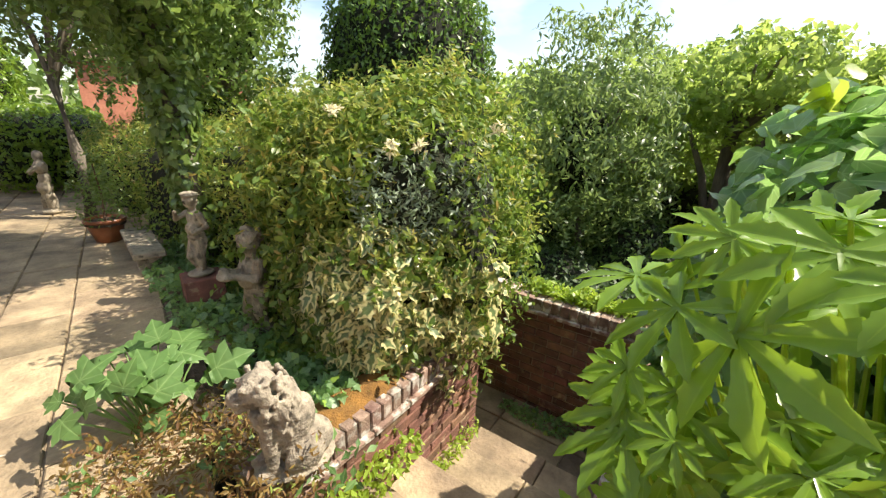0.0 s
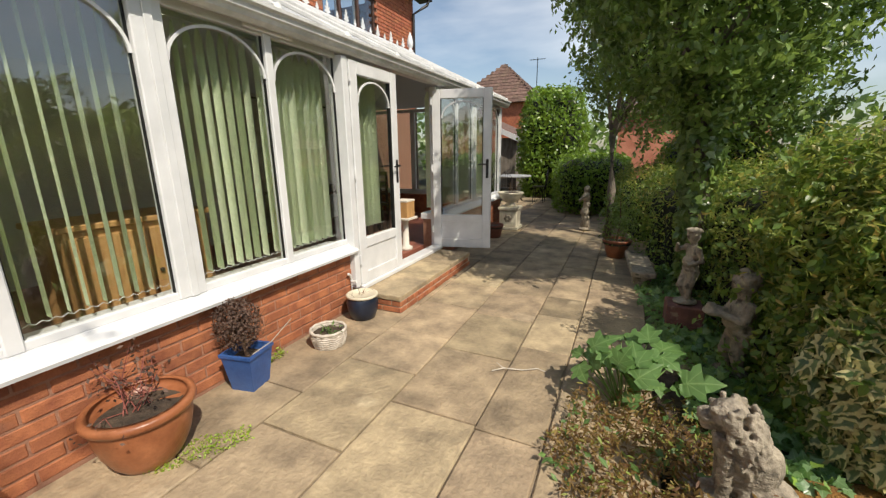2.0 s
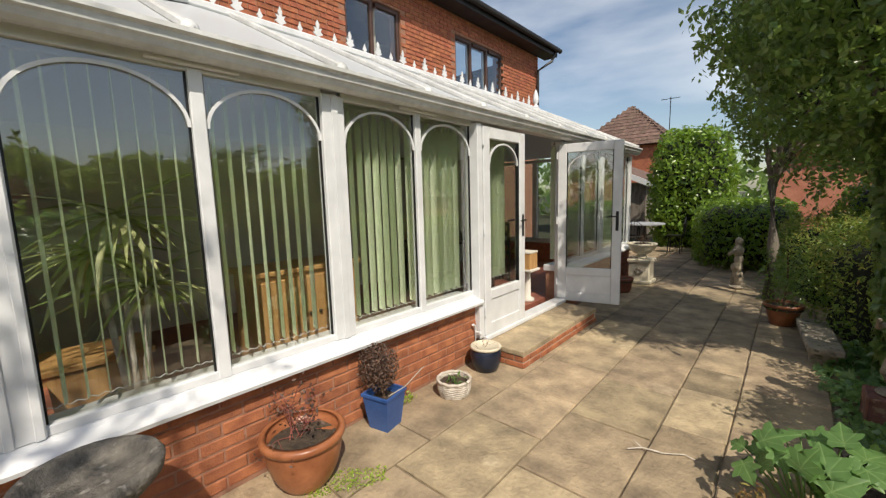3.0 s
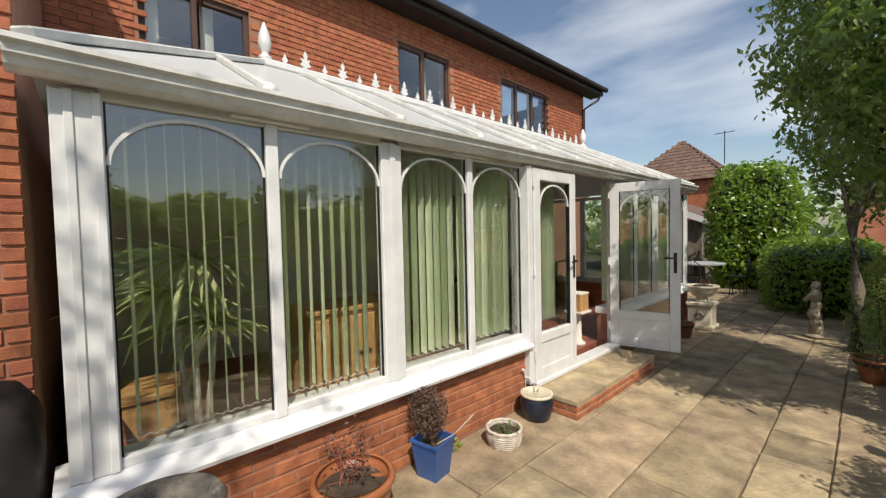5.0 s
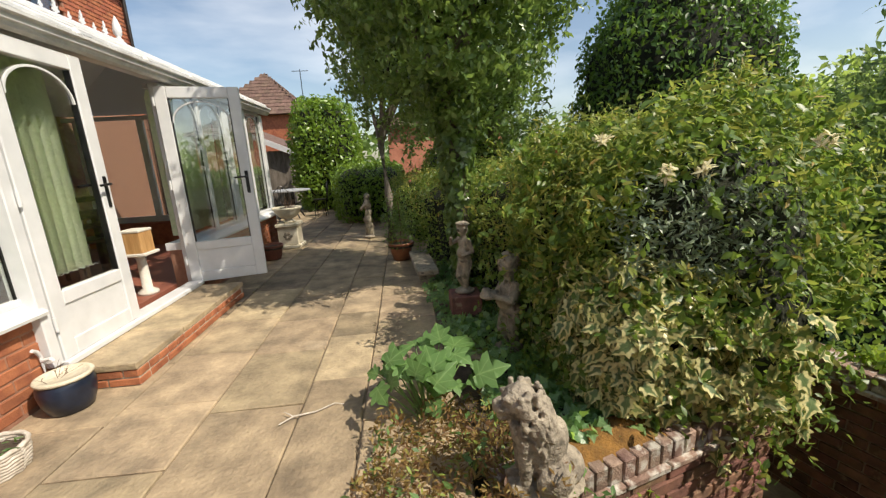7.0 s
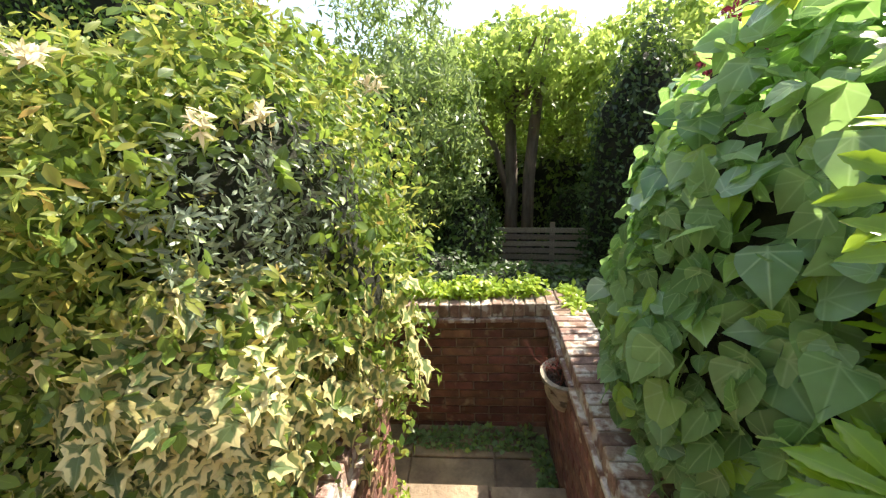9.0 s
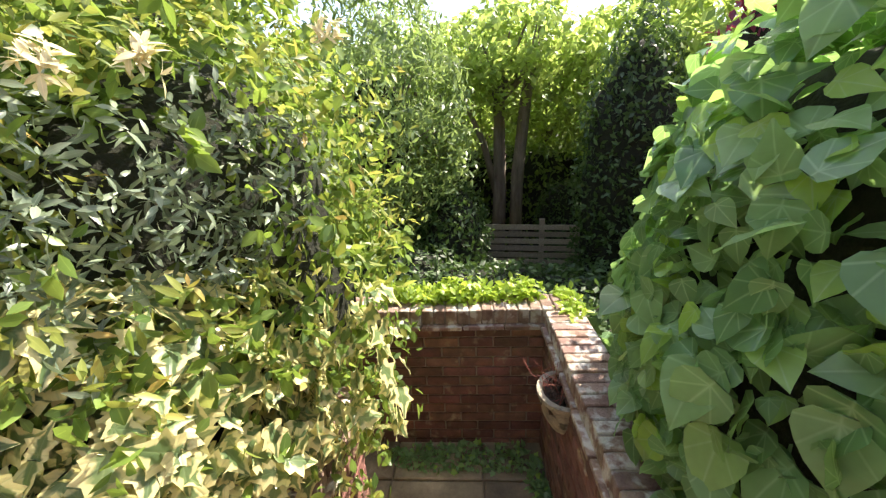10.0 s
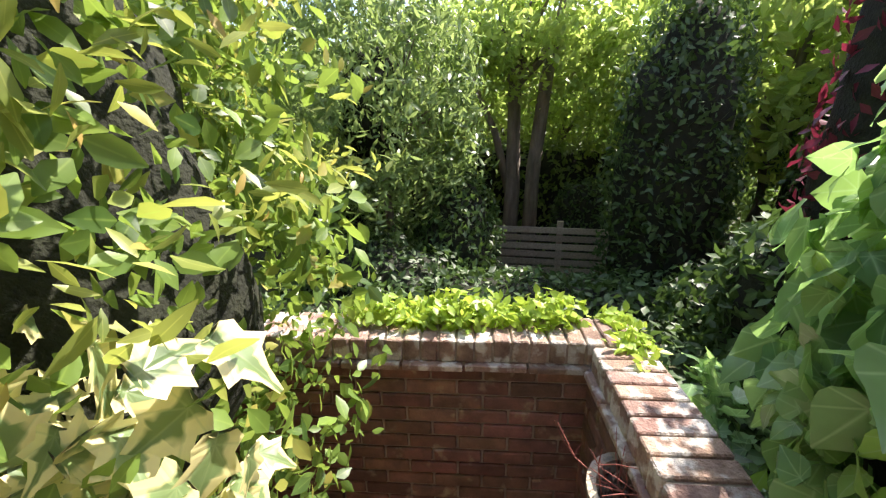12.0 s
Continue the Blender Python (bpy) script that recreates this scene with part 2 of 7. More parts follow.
M_WICKER = mat("bleached_wicker", (0.42, 0.36, 0.29), (0.66, 0.6, 0.52), 20, 0.85, 0.3, 90)
M_MOSS = mat("orange_moss", (0.12, 0.06, 0.015), (0.3, 0.15, 0.035), 18, 0.95, 1.0, 120, spots=(0.17, 0.19, 0.05), spot_scale=12, spot_at=0.6)
M_BARK = mat("grey_bark", (0.1, 0.085, 0.065), (0.25, 0.21, 0.17), 9, 0.92, 0.9, 60, grain=(1, 1, 0.25))
M_TWIG = mat("brown_twig", (0.1, 0.06, 0.035), (0.22, 0.13, 0.08), 25, 0.85, 0.3, 120)
M_TWIG_RED = mat("reddish_stem", (0.2, 0.05, 0.04), (0.32, 0.11, 0.08), 25, 0.7, 0.2, 120)
# near-black solid inside bushes: the shade among leaves is put into its colour
M_CORE = mat("painted_shade_within", (0.007, 0.009, 0.004), (0.02, 0.024, 0.01), 22, 0.95, 0.8, 90)
M_FRAME_BROWN = mat("dark_brown_frame", (0.06, 0.03, 0.022), (0.1, 0.05, 0.035), 5, 0.45, 0.08, 60)
M_FASCIA = mat("black_fascia", (0.012, 0.01, 0.01), (0.03, 0.025, 0.024), 5, 0.5, 0.08, 60)
M_TILE = mat("brown_roof_tile", (0.1, 0.06, 0.045), (0.2, 0.125, 0.095), 6, 0.9, 0.4, 40, island=0.22)
M_BLIND = leaf_mat("pale_green_blind_fabric", (0.74, 0.84, 0.64), (0.78, 0.88, 0.68), (0.72, 0.84, 0.64), 0.85, 0.35)
M_PINE = mat("honey_pine", (0.42, 0.22, 0.08), (0.58, 0.34, 0.14), 6, 0.5, 0.1, 40, grain=(6, 6, 0.6))
M_DARKWOOD = mat("dark_stained_wood", (0.03, 0.018, 0.012), (0.07, 0.04, 0.025), 6, 0.5, 0.1, 40)
M_CREAM = mat("cream_plaster", (0.62, 0.58, 0.5), (0.7, 0.66, 0.58), 2, 0.9, 0.1, 60)
M_REDFLOOR = mat("red_floor_tile", (0.22, 0.07, 0.045), (0.3, 0.11, 0.07), 3, 0.5, 0.1, 40)
M_METAL = mat("dark_metal", (0.02, 0.02, 0.02), (0.05, 0.05, 0.05), 6, 0.4, 0.05, 60, metal=0.8)
M_LEADGREY = mat("grey_lead", (0.28, 0.29, 0.3), (0.4, 0.41, 0.42), 6, 0.6, 0.2, 40)
M_FENCE = mat("weathered_fence_wood", (0.24, 0.2, 0.15), (0.42, 0.36, 0.28), 6, 0.9, 0.4, 50, grain=(1, 8, 8), vary=0.2)
M_GROUND = mat("rough_grass_and_earth", (0.02, 0.022, 0.009), (0.06, 0.065, 0.025), 2.5, 0.95, 0.8, 40)
M_SALMON = mat("salmon_brick_far", (0.42, 0.15, 0.09), (0.56, 0.23, 0.14), 3, 0.9, 0.2, 14)

L_HEDGE = leaf_mat("mixed_hedge_leaf", (0.045, 0.1, 0.026), (0.2, 0.31, 0.06), (0.38, 0.54, 0.08), 0.4, 0.43, young=(0.36, 0.33, 0.08))
L_HONEY = leaf_mat("yellow_green_leaf", (0.12, 0.18, 0.04), (0.37, 0.42, 0.1), (0.54, 0.6, 0.11), 0.42, 0.46, young=(0.5, 0.34, 0.1))
L_GREY = leaf_mat("grey_green_small_leaf", (0.09, 0.13, 0.085), (0.28, 0.35, 0.23), (0.22, 0.32, 0.15), 0.36, 0.25)
L_VARI = leaf_mat("variegated_ivy_leaf", (0.06, 0.12, 0.05), (0.18, 0.27, 0.11), (0.6, 0.64, 0.24), 0.34, 0.36, rim=(0.78, 0.71, 0.35), veins=0.3)
L_IVY = leaf_mat("dark_ivy_leaf", (0.11, 0.24, 0.1), (0.27, 0.44, 0.2), (0.46, 0.74, 0.18), 0.3, 0.5, young=(0.4, 0.62, 0.09), veins=0.55, sheen=0.9)
L_FATSIA = leaf_mat("glossy_palmate_leaf", (0.08, 0.19, 0.025), (0.24, 0.4, 0.045), (0.52, 0.74, 0.06), 0.24, 0.42, young=(0.42, 0.52, 0.07), sheen=0.5)
L_TREE = leaf_mat("tree_leaf", (0.055, 0.115, 0.035), (0.2, 0.3, 0.08), (0.4, 0.56, 0.11), 0.3, 0.42, sheen=0.7)
L_LAUREL = leaf_mat("laurel_leaf", (0.05, 0.11, 0.018), (0.2, 0.32, 0.04), (0.42, 0.6, 0.06), 0.33, 0.38)
# dark evergreen green; on bank ivy and undergrowth it stands in for tree shade
L_DARK = leaf_mat("dark_evergreen_shade_leaf", (0.025, 0.055, 0.018), (0.075, 0.14, 0.04), (0.16, 0.28, 0.05), 0.5, 0.28)
L_LIGHT = leaf_mat("light_tree_leaf", (0.13, 0.22, 0.05), (0.37, 0.49, 0.13), (0.64, 0.8, 0.19), 0.42, 0.52)
L_MALLOW = leaf_mat("soft_green_lobed_leaf", (0.05, 0.13, 0.04), (0.16, 0.29, 0.085), (0.36, 0.6, 0.12), 0.5, 0.36, veins=0.45)
L_RUSSET = leaf_mat("russet_groundcover_leaf", (0.11, 0.045, 0.022), (0.28, 0.19, 0.055), (0.4, 0.3, 0.09), 0.6, 0.35, young=(0.26, 0.36, 0.07))
L_CREEP = leaf_mat("lime_creeper_leaf", (0.17, 0.29, 0.035), (0.38, 0.52, 0.08), (0.66, 0.8, 0.11), 0.42, 0.45)
L_YUCCA = leaf_mat("strap_leaf", (0.2, 0.27, 0.09), (0.55, 0.56, 0.28), (0.45, 0.55, 0.16), 0.45, 0.3)
L_DRY = leaf_mat("dried_brown_leaf", (0.06, 0.035, 0.025), (0.14, 0.085, 0.06), (0.12, 0.06, 0.03), 0.7, 0.15)
L_FLOWER = leaf_mat("cream_honeysuckle_petal", (0.6, 0.5, 0.22), (0.75, 0.7, 0.45), (0.7, 0.65, 0.35), 0.6, 0.3)
L_PLUM = leaf_mat("plum_leaf", (0.09, 0.015, 0.03), (0.2, 0.03, 0.06), (0.3, 0.03, 0.06), 0.5, 0.3)
L_EVER = leaf_mat("mid_green_evergreen_leaf", (0.035, 0.085, 0.02), (0.14, 0.26, 0.045), (0.3, 0.5, 0.06), 0.38, 0.32)
L_AIRY = leaf_mat("airy_mid_green_leaf", (0.07, 0.13, 0.045), (0.23, 0.33, 0.12), (0.42, 0.56, 0.16), 0.4, 0.45)
M_MORTAR_PALE = mat("pale_mortar", (0.42, 0.35, 0.27), (0.54, 0.46, 0.37), 14, 0.95, 0.4, 160)
M_STONE_DARK = mat("dark_lichened_stone", (0.07, 0.065, 0.055), (0.2, 0.18, 0.15), 14, 0.93, 0.9, 80, spots=(0.32, 0.3, 0.26), spot_scale=18, spot_at=0.6)


# ---- building tools ----
TH = radians(16)
PIT = Matrix.Rotation(TH, 4, "Z")                  # the sunken stair runs at 16 degrees to the house
IDENT = Matrix.Identity(4)
rng = np.random.default_rng(7)


def thing(name, label, category, at=(0, 0, 0), rz=0.0, group="", kind=""):
    ob = new(name)
    ob.matrix_world = pose(*at, 0, 0, rz)
    return tagged(ob, label, category, group, kind)


def link(name, mesh, parent=None, label="", m=None):
    ob = new(name, mesh)
    if parent:
        ob.parent = parent
    if m is not None:
        ob.matrix_local = m
    if label:
        ob["label"] = label
    return ob


def part(name, bm, material, parent=None, label="", smooth=False, m=None):
    """Links a bmesh as one mesh object under a thing or a part."""
    bmesh.ops.recalc_face_normals(bm, faces=bm.faces)
    me = bpy.data.meshes.new(name)
    bm.to_mesh(me)
    bm.free()
    me.materials.append(material)
    if smooth:
        me.shade_smooth()
    return link(name, me, parent, label, m)


def box(x0, x1, y0, y1, z0, z1, bevel=0.0, bm=None, m=None):
    bm = bm or bmesh.new()
    r = bmesh.ops.create_cube(bm, size=1.0)
    mm = Matrix.Translation(((x0 + x1) / 2, (y0 + y1) / 2, (z0 + z1) / 2)) @ Matrix.Diagonal((abs(x1 - x0), abs(y1 - y0), abs(z1 - z0), 1))
    bmesh.ops.transform(bm, matrix=(m @ mm) if m is not None else mm, verts=r["verts"])
    if bevel:
        es = list({e for v in r["verts"] for e in v.link_edges})
        bmesh.ops.bevel(bm, geom=es, offset=bevel, segments=1, affect="EDGES")
    return bm


def lathe(profile, seg=28, bm=None, m=None, flute=0.0):
    """A turned solid from (radius, z) pairs."""
    bm = bm or bmesh.new()
    rings = []
    for r, z in profile:
        ring = []
        for i in range(seg):
            a = 2 * math.pi * i / seg
            rr = r * (1 + flute * math.cos(a * 8))
            v = Vector((rr * math.cos(a), rr * math.sin(a), z))
            ring.append(bm.verts.new(m @ v if m is not None else v))
        rings.append(ring)
    for a, b in zip(rings, rings[1:]):
        for i in range(seg):
            j = (i + 1) % seg
            bm.faces.new((a[i], a[j], b[j], b[i]))
    bm.faces.new(rings[0][::-1])
    bm.faces.new(rings[-1])
    return bm


def tube(points, radii, seg=8, bm=None):
    """A bent, tapering rod through points."""
    bm = bm or bmesh.new()
    pts = [Vector(p) for p in points]
    rings = []
    for i, p in enumerate(pts):
        d = (pts[min(i + 1, len(pts) - 1)] - pts[max(i - 1, 0)]).normalized()
        q = d.to_track_quat("Z", "Y")
        r = radii[i] if hasattr(radii, "__len__") else radii
        rings.append([bm.verts.new(p + q @ Vector((r * math.cos(2 * math.pi * k / seg), r * math.sin(2 * math.pi * k / seg), 0))) for k in range(seg)])
    for a, b in zip(rings, rings[1:]):
        for k in range(seg):
            bm.faces.new((a[k], a[(k + 1) % seg], b[(k + 1) % seg], b[k]))
    bm.faces.new(rings[0][::-1])
    bm.faces.new(rings[-1])
    return bm


def prism(outline, depth, bm=None, m=None):
    """An outline in the xy plane, made depth thick along z."""
    bm = bm or bmesh.new()
    t = (lambda v: m @ Vector(v)) if m is not None else Vector
    a = [bm.verts.new(t((x, y, 0))) for x, y in outline]
    b = [bm.verts.new(t((x, y, depth))) for x, y in outline]
    k = len(a)
    bm.faces.new(a[::-1])
    bm.faces.new(b)
    for i in range(k):
        bm.faces.new((a[i], a[(i + 1) % k], b[(i + 1) % k], b[i]))
    return bm


# ---- leaves: one small folded blade, repeated in numpy ----
def blade(outline, fold=0.18, curl=0.12, wave=0.0):
    """A leaf from the right-hand half of its outline (x, y from stem to tip), folded on its midrib. Gives verts, faces, rim."""
    half = [(x, y) for x, y in outline]
    n = len(half)
    verts, rim = [], []
    for x, y in half:                 # midrib
        verts.append((0, y, -curl * y * y))
        rim.append(0.0)
    for s in (1, -1):
        for x, y in half:
            verts.append((s * x, y, fold * x - curl * y * y + wave * math.sin(9 * y + 1.7 * s)))
            rim.append(1.0)
    faces = []
    for i in range(n - 1):
        faces.append((i, n + i, n + i + 1, i + 1))
        faces.append((i, i + 1, 2 * n + i + 1, 2 * n + i))
    return np.array(verts), faces, np.array(rim)


OVAL = blade([(0.02, 0.0), (0.27, 0.35), (0.24, 0.65), (0.02, 1.0)])
LANCE = blade([(0.02, 0.0), (0.15, 0.35), (0.12, 0.7), (0.01, 1.0)], curl=0.25)
HEART = blade([(0.08, -0.1), (0.28, -0.13), (0.46, 0.02), (0.5, 0.2), (0.44, 0.42), (0.3, 0.64), (0.14, 0.86), (0.01, 1.06)], fold=0.14, curl=0.16, wave=0.035)
IVY = blade([(0.1, -0.1), (0.3, -0.17), (0.5, -0.04), (0.38, 0.16), (0.58, 0.44), (0.32, 0.5), (0.2, 0.74), (0.01, 1.08)], fold=0.12, curl=0.16, wave=0.045)
MAPLE = blade([(0.1, -0.1), (0.36, -0.24), (0.52, -0.1), (0.5, 0.06), (0.42, 0.14), (0.6, 0.28), (0.7, 0.5), (0.5, 0.5), (0.36, 0.5), (0.3, 0.72), (0.16, 0.86), (0.01, 1.08)], fold=0.1, curl=0.2, wave=0.03)
STRAP = blade([(0.02, 0.0), (0.035, 0.3), (0.03, 0.65), (0.004, 1.0)], fold=0.3, curl=0.5)


def palmate(lobes=8):
    """A fatsia leaf: broad toothed lobes spread like fingers, joined in a web round the stalk."""
    verts, faces, rim = [], [], []
    prof = [(0.035, 0.0), (0.064, 0.22), (0.078, 0.38), (0.105, 0.5), (0.142, 0.57), (0.114, 0.64), (0.13, 0.72), (0.084, 0.79), (0.078, 0.86), (0.006, 1.0)]
    n = len(prof)
    for k in range(lobes):
        a = radians(-128 + 256 * k / (lobes - 1))
        ln = 0.64 + 0.36 * math.cos(a * 0.6)
        base = len(verts)
        for s in (0, 1, -1):
            for w, d in prof:
                x, y = s * w * (0.75 + 0.25 * ln), d * ln
                verts.append((x * math.cos(a) + y * math.sin(a), y * math.cos(a) - x * math.sin(a), 0.42 * abs(x) - 0.1 * y * y * d + 0.05 * math.sin(2.4 * k) * d))
                rim.append(0.0 if s == 0 else 1.0)
        for i in range(n - 1):
            faces.append((base + i, base + n + i, base + n + i + 1, base + i + 1))
            faces.append((base + i, base + i + 1, base + 2 * n + i + 1, base + 2 * n + i))
    # web between the fingers
    for k in range(lobes - 1):
        p, q = k * 3 * n + n, (k + 1) * 3 * n + 2 * n
        faces.append((p, p + 1, q + 1, q))
    return np.array(verts), faces, np.array(rim)


FATSIA = palmate()


def leaf_mesh(name, pts, nrm, size, shape, material, droop=0.6, spread=0.6, tips=None):
    """Many leaves in one mesh. nrm: which way the blades face; droop: how far tips hang; spread: random tilt."""
    tv, tf, tr = shape
    pts, nrm = np.asarray(pts, float), np.asarray(nrm, float)
    n = len(pts)
    size = np.broadcast_to(size, (n,)) * rng.uniform(0.6, 1.2, n)
    z = nrm + rng.normal(0, spread, (n, 3))
    z /= np.linalg.norm(z, axis=1)[:, None] + 1e-9
    y = rng.normal(0, 0.6 if droop < 0.8 else 0.38, (n, 3)) + (tips if tips is not None else 0)
    y[:, 2] -= droop
    y -= (y * z).sum(1)[:, None] * z
    y /= np.linalg.norm(y, axis=1)[:, None] + 1e-9
    x = np.cross(y, z)
    rot = np.stack([x, y, z], axis=2)
    v = (np.einsum("nij,kj->nki", rot, tv) * size[:, None, None] + pts[:, None, :]).reshape(-1, 3)
    k = len(tv)
    flat = np.concatenate([np.array(f) for f in tf])
    lens = np.array([len(f) for f in tf])
    loops = (flat[None, :] + (np.arange(n) * k)[:, None]).ravel()
    tot = np.tile(lens, n)
    start = np.concatenate([[0], np.cumsum(tot)[:-1]])
    me = bpy.data.meshes.new(name)
    me.vertices.add(len(v))
    me.vertices.foreach_set("co", v.ravel())
    me.loops.add(len(loops))
    me.loops.foreach_set("vertex_index", loops.astype(np.int32))
    me.polygons.add(len(tot))
    me.polygons.foreach_set("loop_start", start.astype(np.int32))
    me.polygons.foreach_set("loop_total", tot.astype(np.int32))
    me.polygons.foreach_set("use_smooth", np.ones(len(tot), dtype=bool))
    at = me.attributes.new("rim", "FLOAT", "POINT")
    at.data.foreach_set("value", np.tile(tr, n).astype(np.float32))
    if "veined" in material:
        ab = me.attributes.new("blade", "FLOAT_VECTOR", "POINT")
        ab.data.foreach_set("vector", np.tile(tv, (n, 1)).astype(np.float32).ravel())
    me.update()
    me.validate()
    me.materials.append(material)
    return me


def lump(d, seed=0.0, f=2.2):
    """Cheap smooth unevenness over directions."""
    return (np.sin(d[:, 0] * f * 2.1 + seed) + np.sin(d[:, 1] * f * 2.7 + 1.3 * seed + 1) + np.sin(d[:, 2] * f * 2.4 + 0.7 * seed + 2) + 0.6 * np.sin((d[:, 0] + d[:, 1]) * f * 5 + seed)) / 3.6


def shell(n, c, r, p=2.6, seed=0.0, rough=0.1, deep=0.25, rz=0.0):
    """Points over a lumpy rounded box of centre c and half sizes r, with outward directions; deep: how far they lie within."""
    d = rng.normal(size=(n, 3))
    d /= np.linalg.norm(d, axis=1)[:, None]
    r = np.asarray(r, float)
    k = (np.abs(d) ** p).sum(1) ** (-1 / p)
    s = k * (1 + rough * lump(d * k[:, None] * r, seed, 2.6) + rough * 0.5 * lump(d * k[:, None] * r, seed + 5, 7.0) + rough * 0.3 * lump(d * k[:, None] * r, seed + 9, 16.0))
    q = d * s[:, None] * r * (1 - deep * rng.random(n) ** 2)[:, None]
    nn = np.sign(d) * np.abs(d) ** (p - 1) / r
    nn /= np.linalg.norm(nn, axis=1)[:, None]
    ca, sa = math.cos(rz), math.sin(rz)
    R = np.array([[ca, -sa, 0], [sa, ca, 0], [0, 0, 1]])
    return q @ R.T + np.asarray(c, float), nn @ R.T


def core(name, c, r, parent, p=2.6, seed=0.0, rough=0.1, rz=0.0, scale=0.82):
    """A solid lump for the twigs inside a bush; deep shade is put into its near-black colour."""
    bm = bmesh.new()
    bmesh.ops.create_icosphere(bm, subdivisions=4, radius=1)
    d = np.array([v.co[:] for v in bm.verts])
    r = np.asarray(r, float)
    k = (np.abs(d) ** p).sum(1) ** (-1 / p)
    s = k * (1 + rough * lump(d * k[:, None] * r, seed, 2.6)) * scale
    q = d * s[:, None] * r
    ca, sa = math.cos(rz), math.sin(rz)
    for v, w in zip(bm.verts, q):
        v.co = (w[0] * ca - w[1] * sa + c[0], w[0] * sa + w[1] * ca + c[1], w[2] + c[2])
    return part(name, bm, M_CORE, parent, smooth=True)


def bush(name, label, category, c, r, n, size, shape, material, p=2.6, seed=0.0, rough=0.12, deep=0.3, rz=0.0, droop=0.5, spread=0.6, group="", solid=True, keep=None, scale=0.82, lift=0.0):
    t = thing(name, label, category, (0, 0, 0), 0, group)
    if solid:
        core("inner_shade_core", c, r, t, p, seed, rough, rz, scale)
    q, nn = shell(n, c, r, p, seed, rough, deep, rz)
    if keep is not None:
        ok = keep(q)
        q, nn = q[ok], nn[ok]
    link("leaves", leaf_mesh("leaves", q, nn + np.array([0, 0, lift]), size, shape, material, droop, spread), t)
    return t


def blobs(name, spec, parent, material, p=2.0, voxel=0.014, rough=0.006):
    """A carved figure: rounded masses melted into one mesh. spec: (centre, half sizes, tilt about x, tilt about y)."""
    bm = bmesh.new()
    for c, r, ax, ay in spec:
        s = bmesh.ops.create_icosphere(bm, subdivisions=3 if max(r) > 0.03 else 2, radius=1)
        bmesh.ops.transform(bm, matrix=pose(*c, ax, ay, 0) @ Matrix.Diagonal((*r, 1)), verts=s["verts"])
    me = bpy.data.meshes.new(name)
    bm.to_mesh(me)
    bm.free()
    me.materials.append(material)
    ob = link(name, me, parent)
    rm = ob.modifiers.new("melt", "REMESH")
    rm.mode, rm.voxel_size, rm.use_smooth_shade = "VOXEL", voxel, True
    sm = ob.modifiers.new("soften", "SMOOTH")
    sm.iterations = 2
    tx = bpy.data.textures.new(name + "_grain", "CLOUDS")
    tx.noise_scale = 0.025
    dp = ob.modifiers.new("wear", "DISPLACE")
    dp.texture, dp.strength, dp.mid_level, dp.texture_coords = tx, rough * 1.1, 0.5, "LOCAL"
    return ob


BRICKS = {}


def brick_mesh(l, h, d, material):
    key = (round(l, 4), round(h, 4), round(d, 4), material.name)
    if key not in BRICKS:
        bm = box(-l / 2, l / 2, -d / 2, d / 2, -h / 2, h / 2, 0.005)
        me = bpy.data.meshes.new("brick")
        bm.to_mesh(me)
        bm.free()
        me.materials.append(material)
        BRICKS[key] = me
    return BRICKS[key]


def brick_face(parent, m, length, rows, material, z0=0.0, course=0.075, l=0.215, skip=None, depth=0.05, name="brick"):
    """Stretcher-bond bricks standing proud of a face. m maps (along, out, up) to the parent's space; out is towards the viewer."""
    for r in range(rows):
        off = 0.0 if r % 2 == 0 else -(l + 0.01) / 2
        x = off
        while x < length - 0.03:
            a, b = max(x, 0.0), min(x + l, length)
            if b - a > 0.04 and not (skip and skip((a + b) / 2, z0 + (r + 0.5) * course)):
                me = brick_mesh(b - a, course - 0.011, depth, material)
                j = m @ Matrix.Translation(((a + b) / 2, -depth / 2 + random.uniform(-0.002, 0.003), z0 + (r + 0.5) * course)) @ pose(0, 0, 0, 0, 0, random.uniform(-0.4, 0.4))
                link(name, me, parent, "", j)
            x += l + 0.01


def basis(origin, along, out):
    """A frame whose x runs along a wall, y out of it and z up."""
    a, o = Vector(along).normalized(), Vector(out).normalized()
    m = Matrix.Identity(4)
    for i in range(3):
        m[i][0], m[i][1], m[i][2], m[i][3] = a[i], o[i], (0, 0, 1)[i], origin[i]
    return m


# ---- ground and patio ----
def to_pit(x, y):
    return x * math.cos(TH) + y * math.sin(TH), -x * math.sin(TH) + y * math.cos(TH)


def ground_height(x, y):
    n, u = to_pit(x, y)
    if 1.0 < n < 4.0 and 0.15 < u < 3.4 and not (n < 2.95 and u > 1.6):
        return -1.35
    if 3.0 < n < 4.0 and -1.2 < u <= 0.15:
        return -0.64
    fall = min(max((n - 3.9) / 5.0, 0.0), 1.0)
    ditch = 0.5 * min(max((6.2 - n) / 1.6, 0.0), 1.0) if n >= 4.0 and -1.5 < u < 4.0 else 0.0
    return -0.07 - ditch - 1.9 * fall * fall * (3 - 2 * fall)


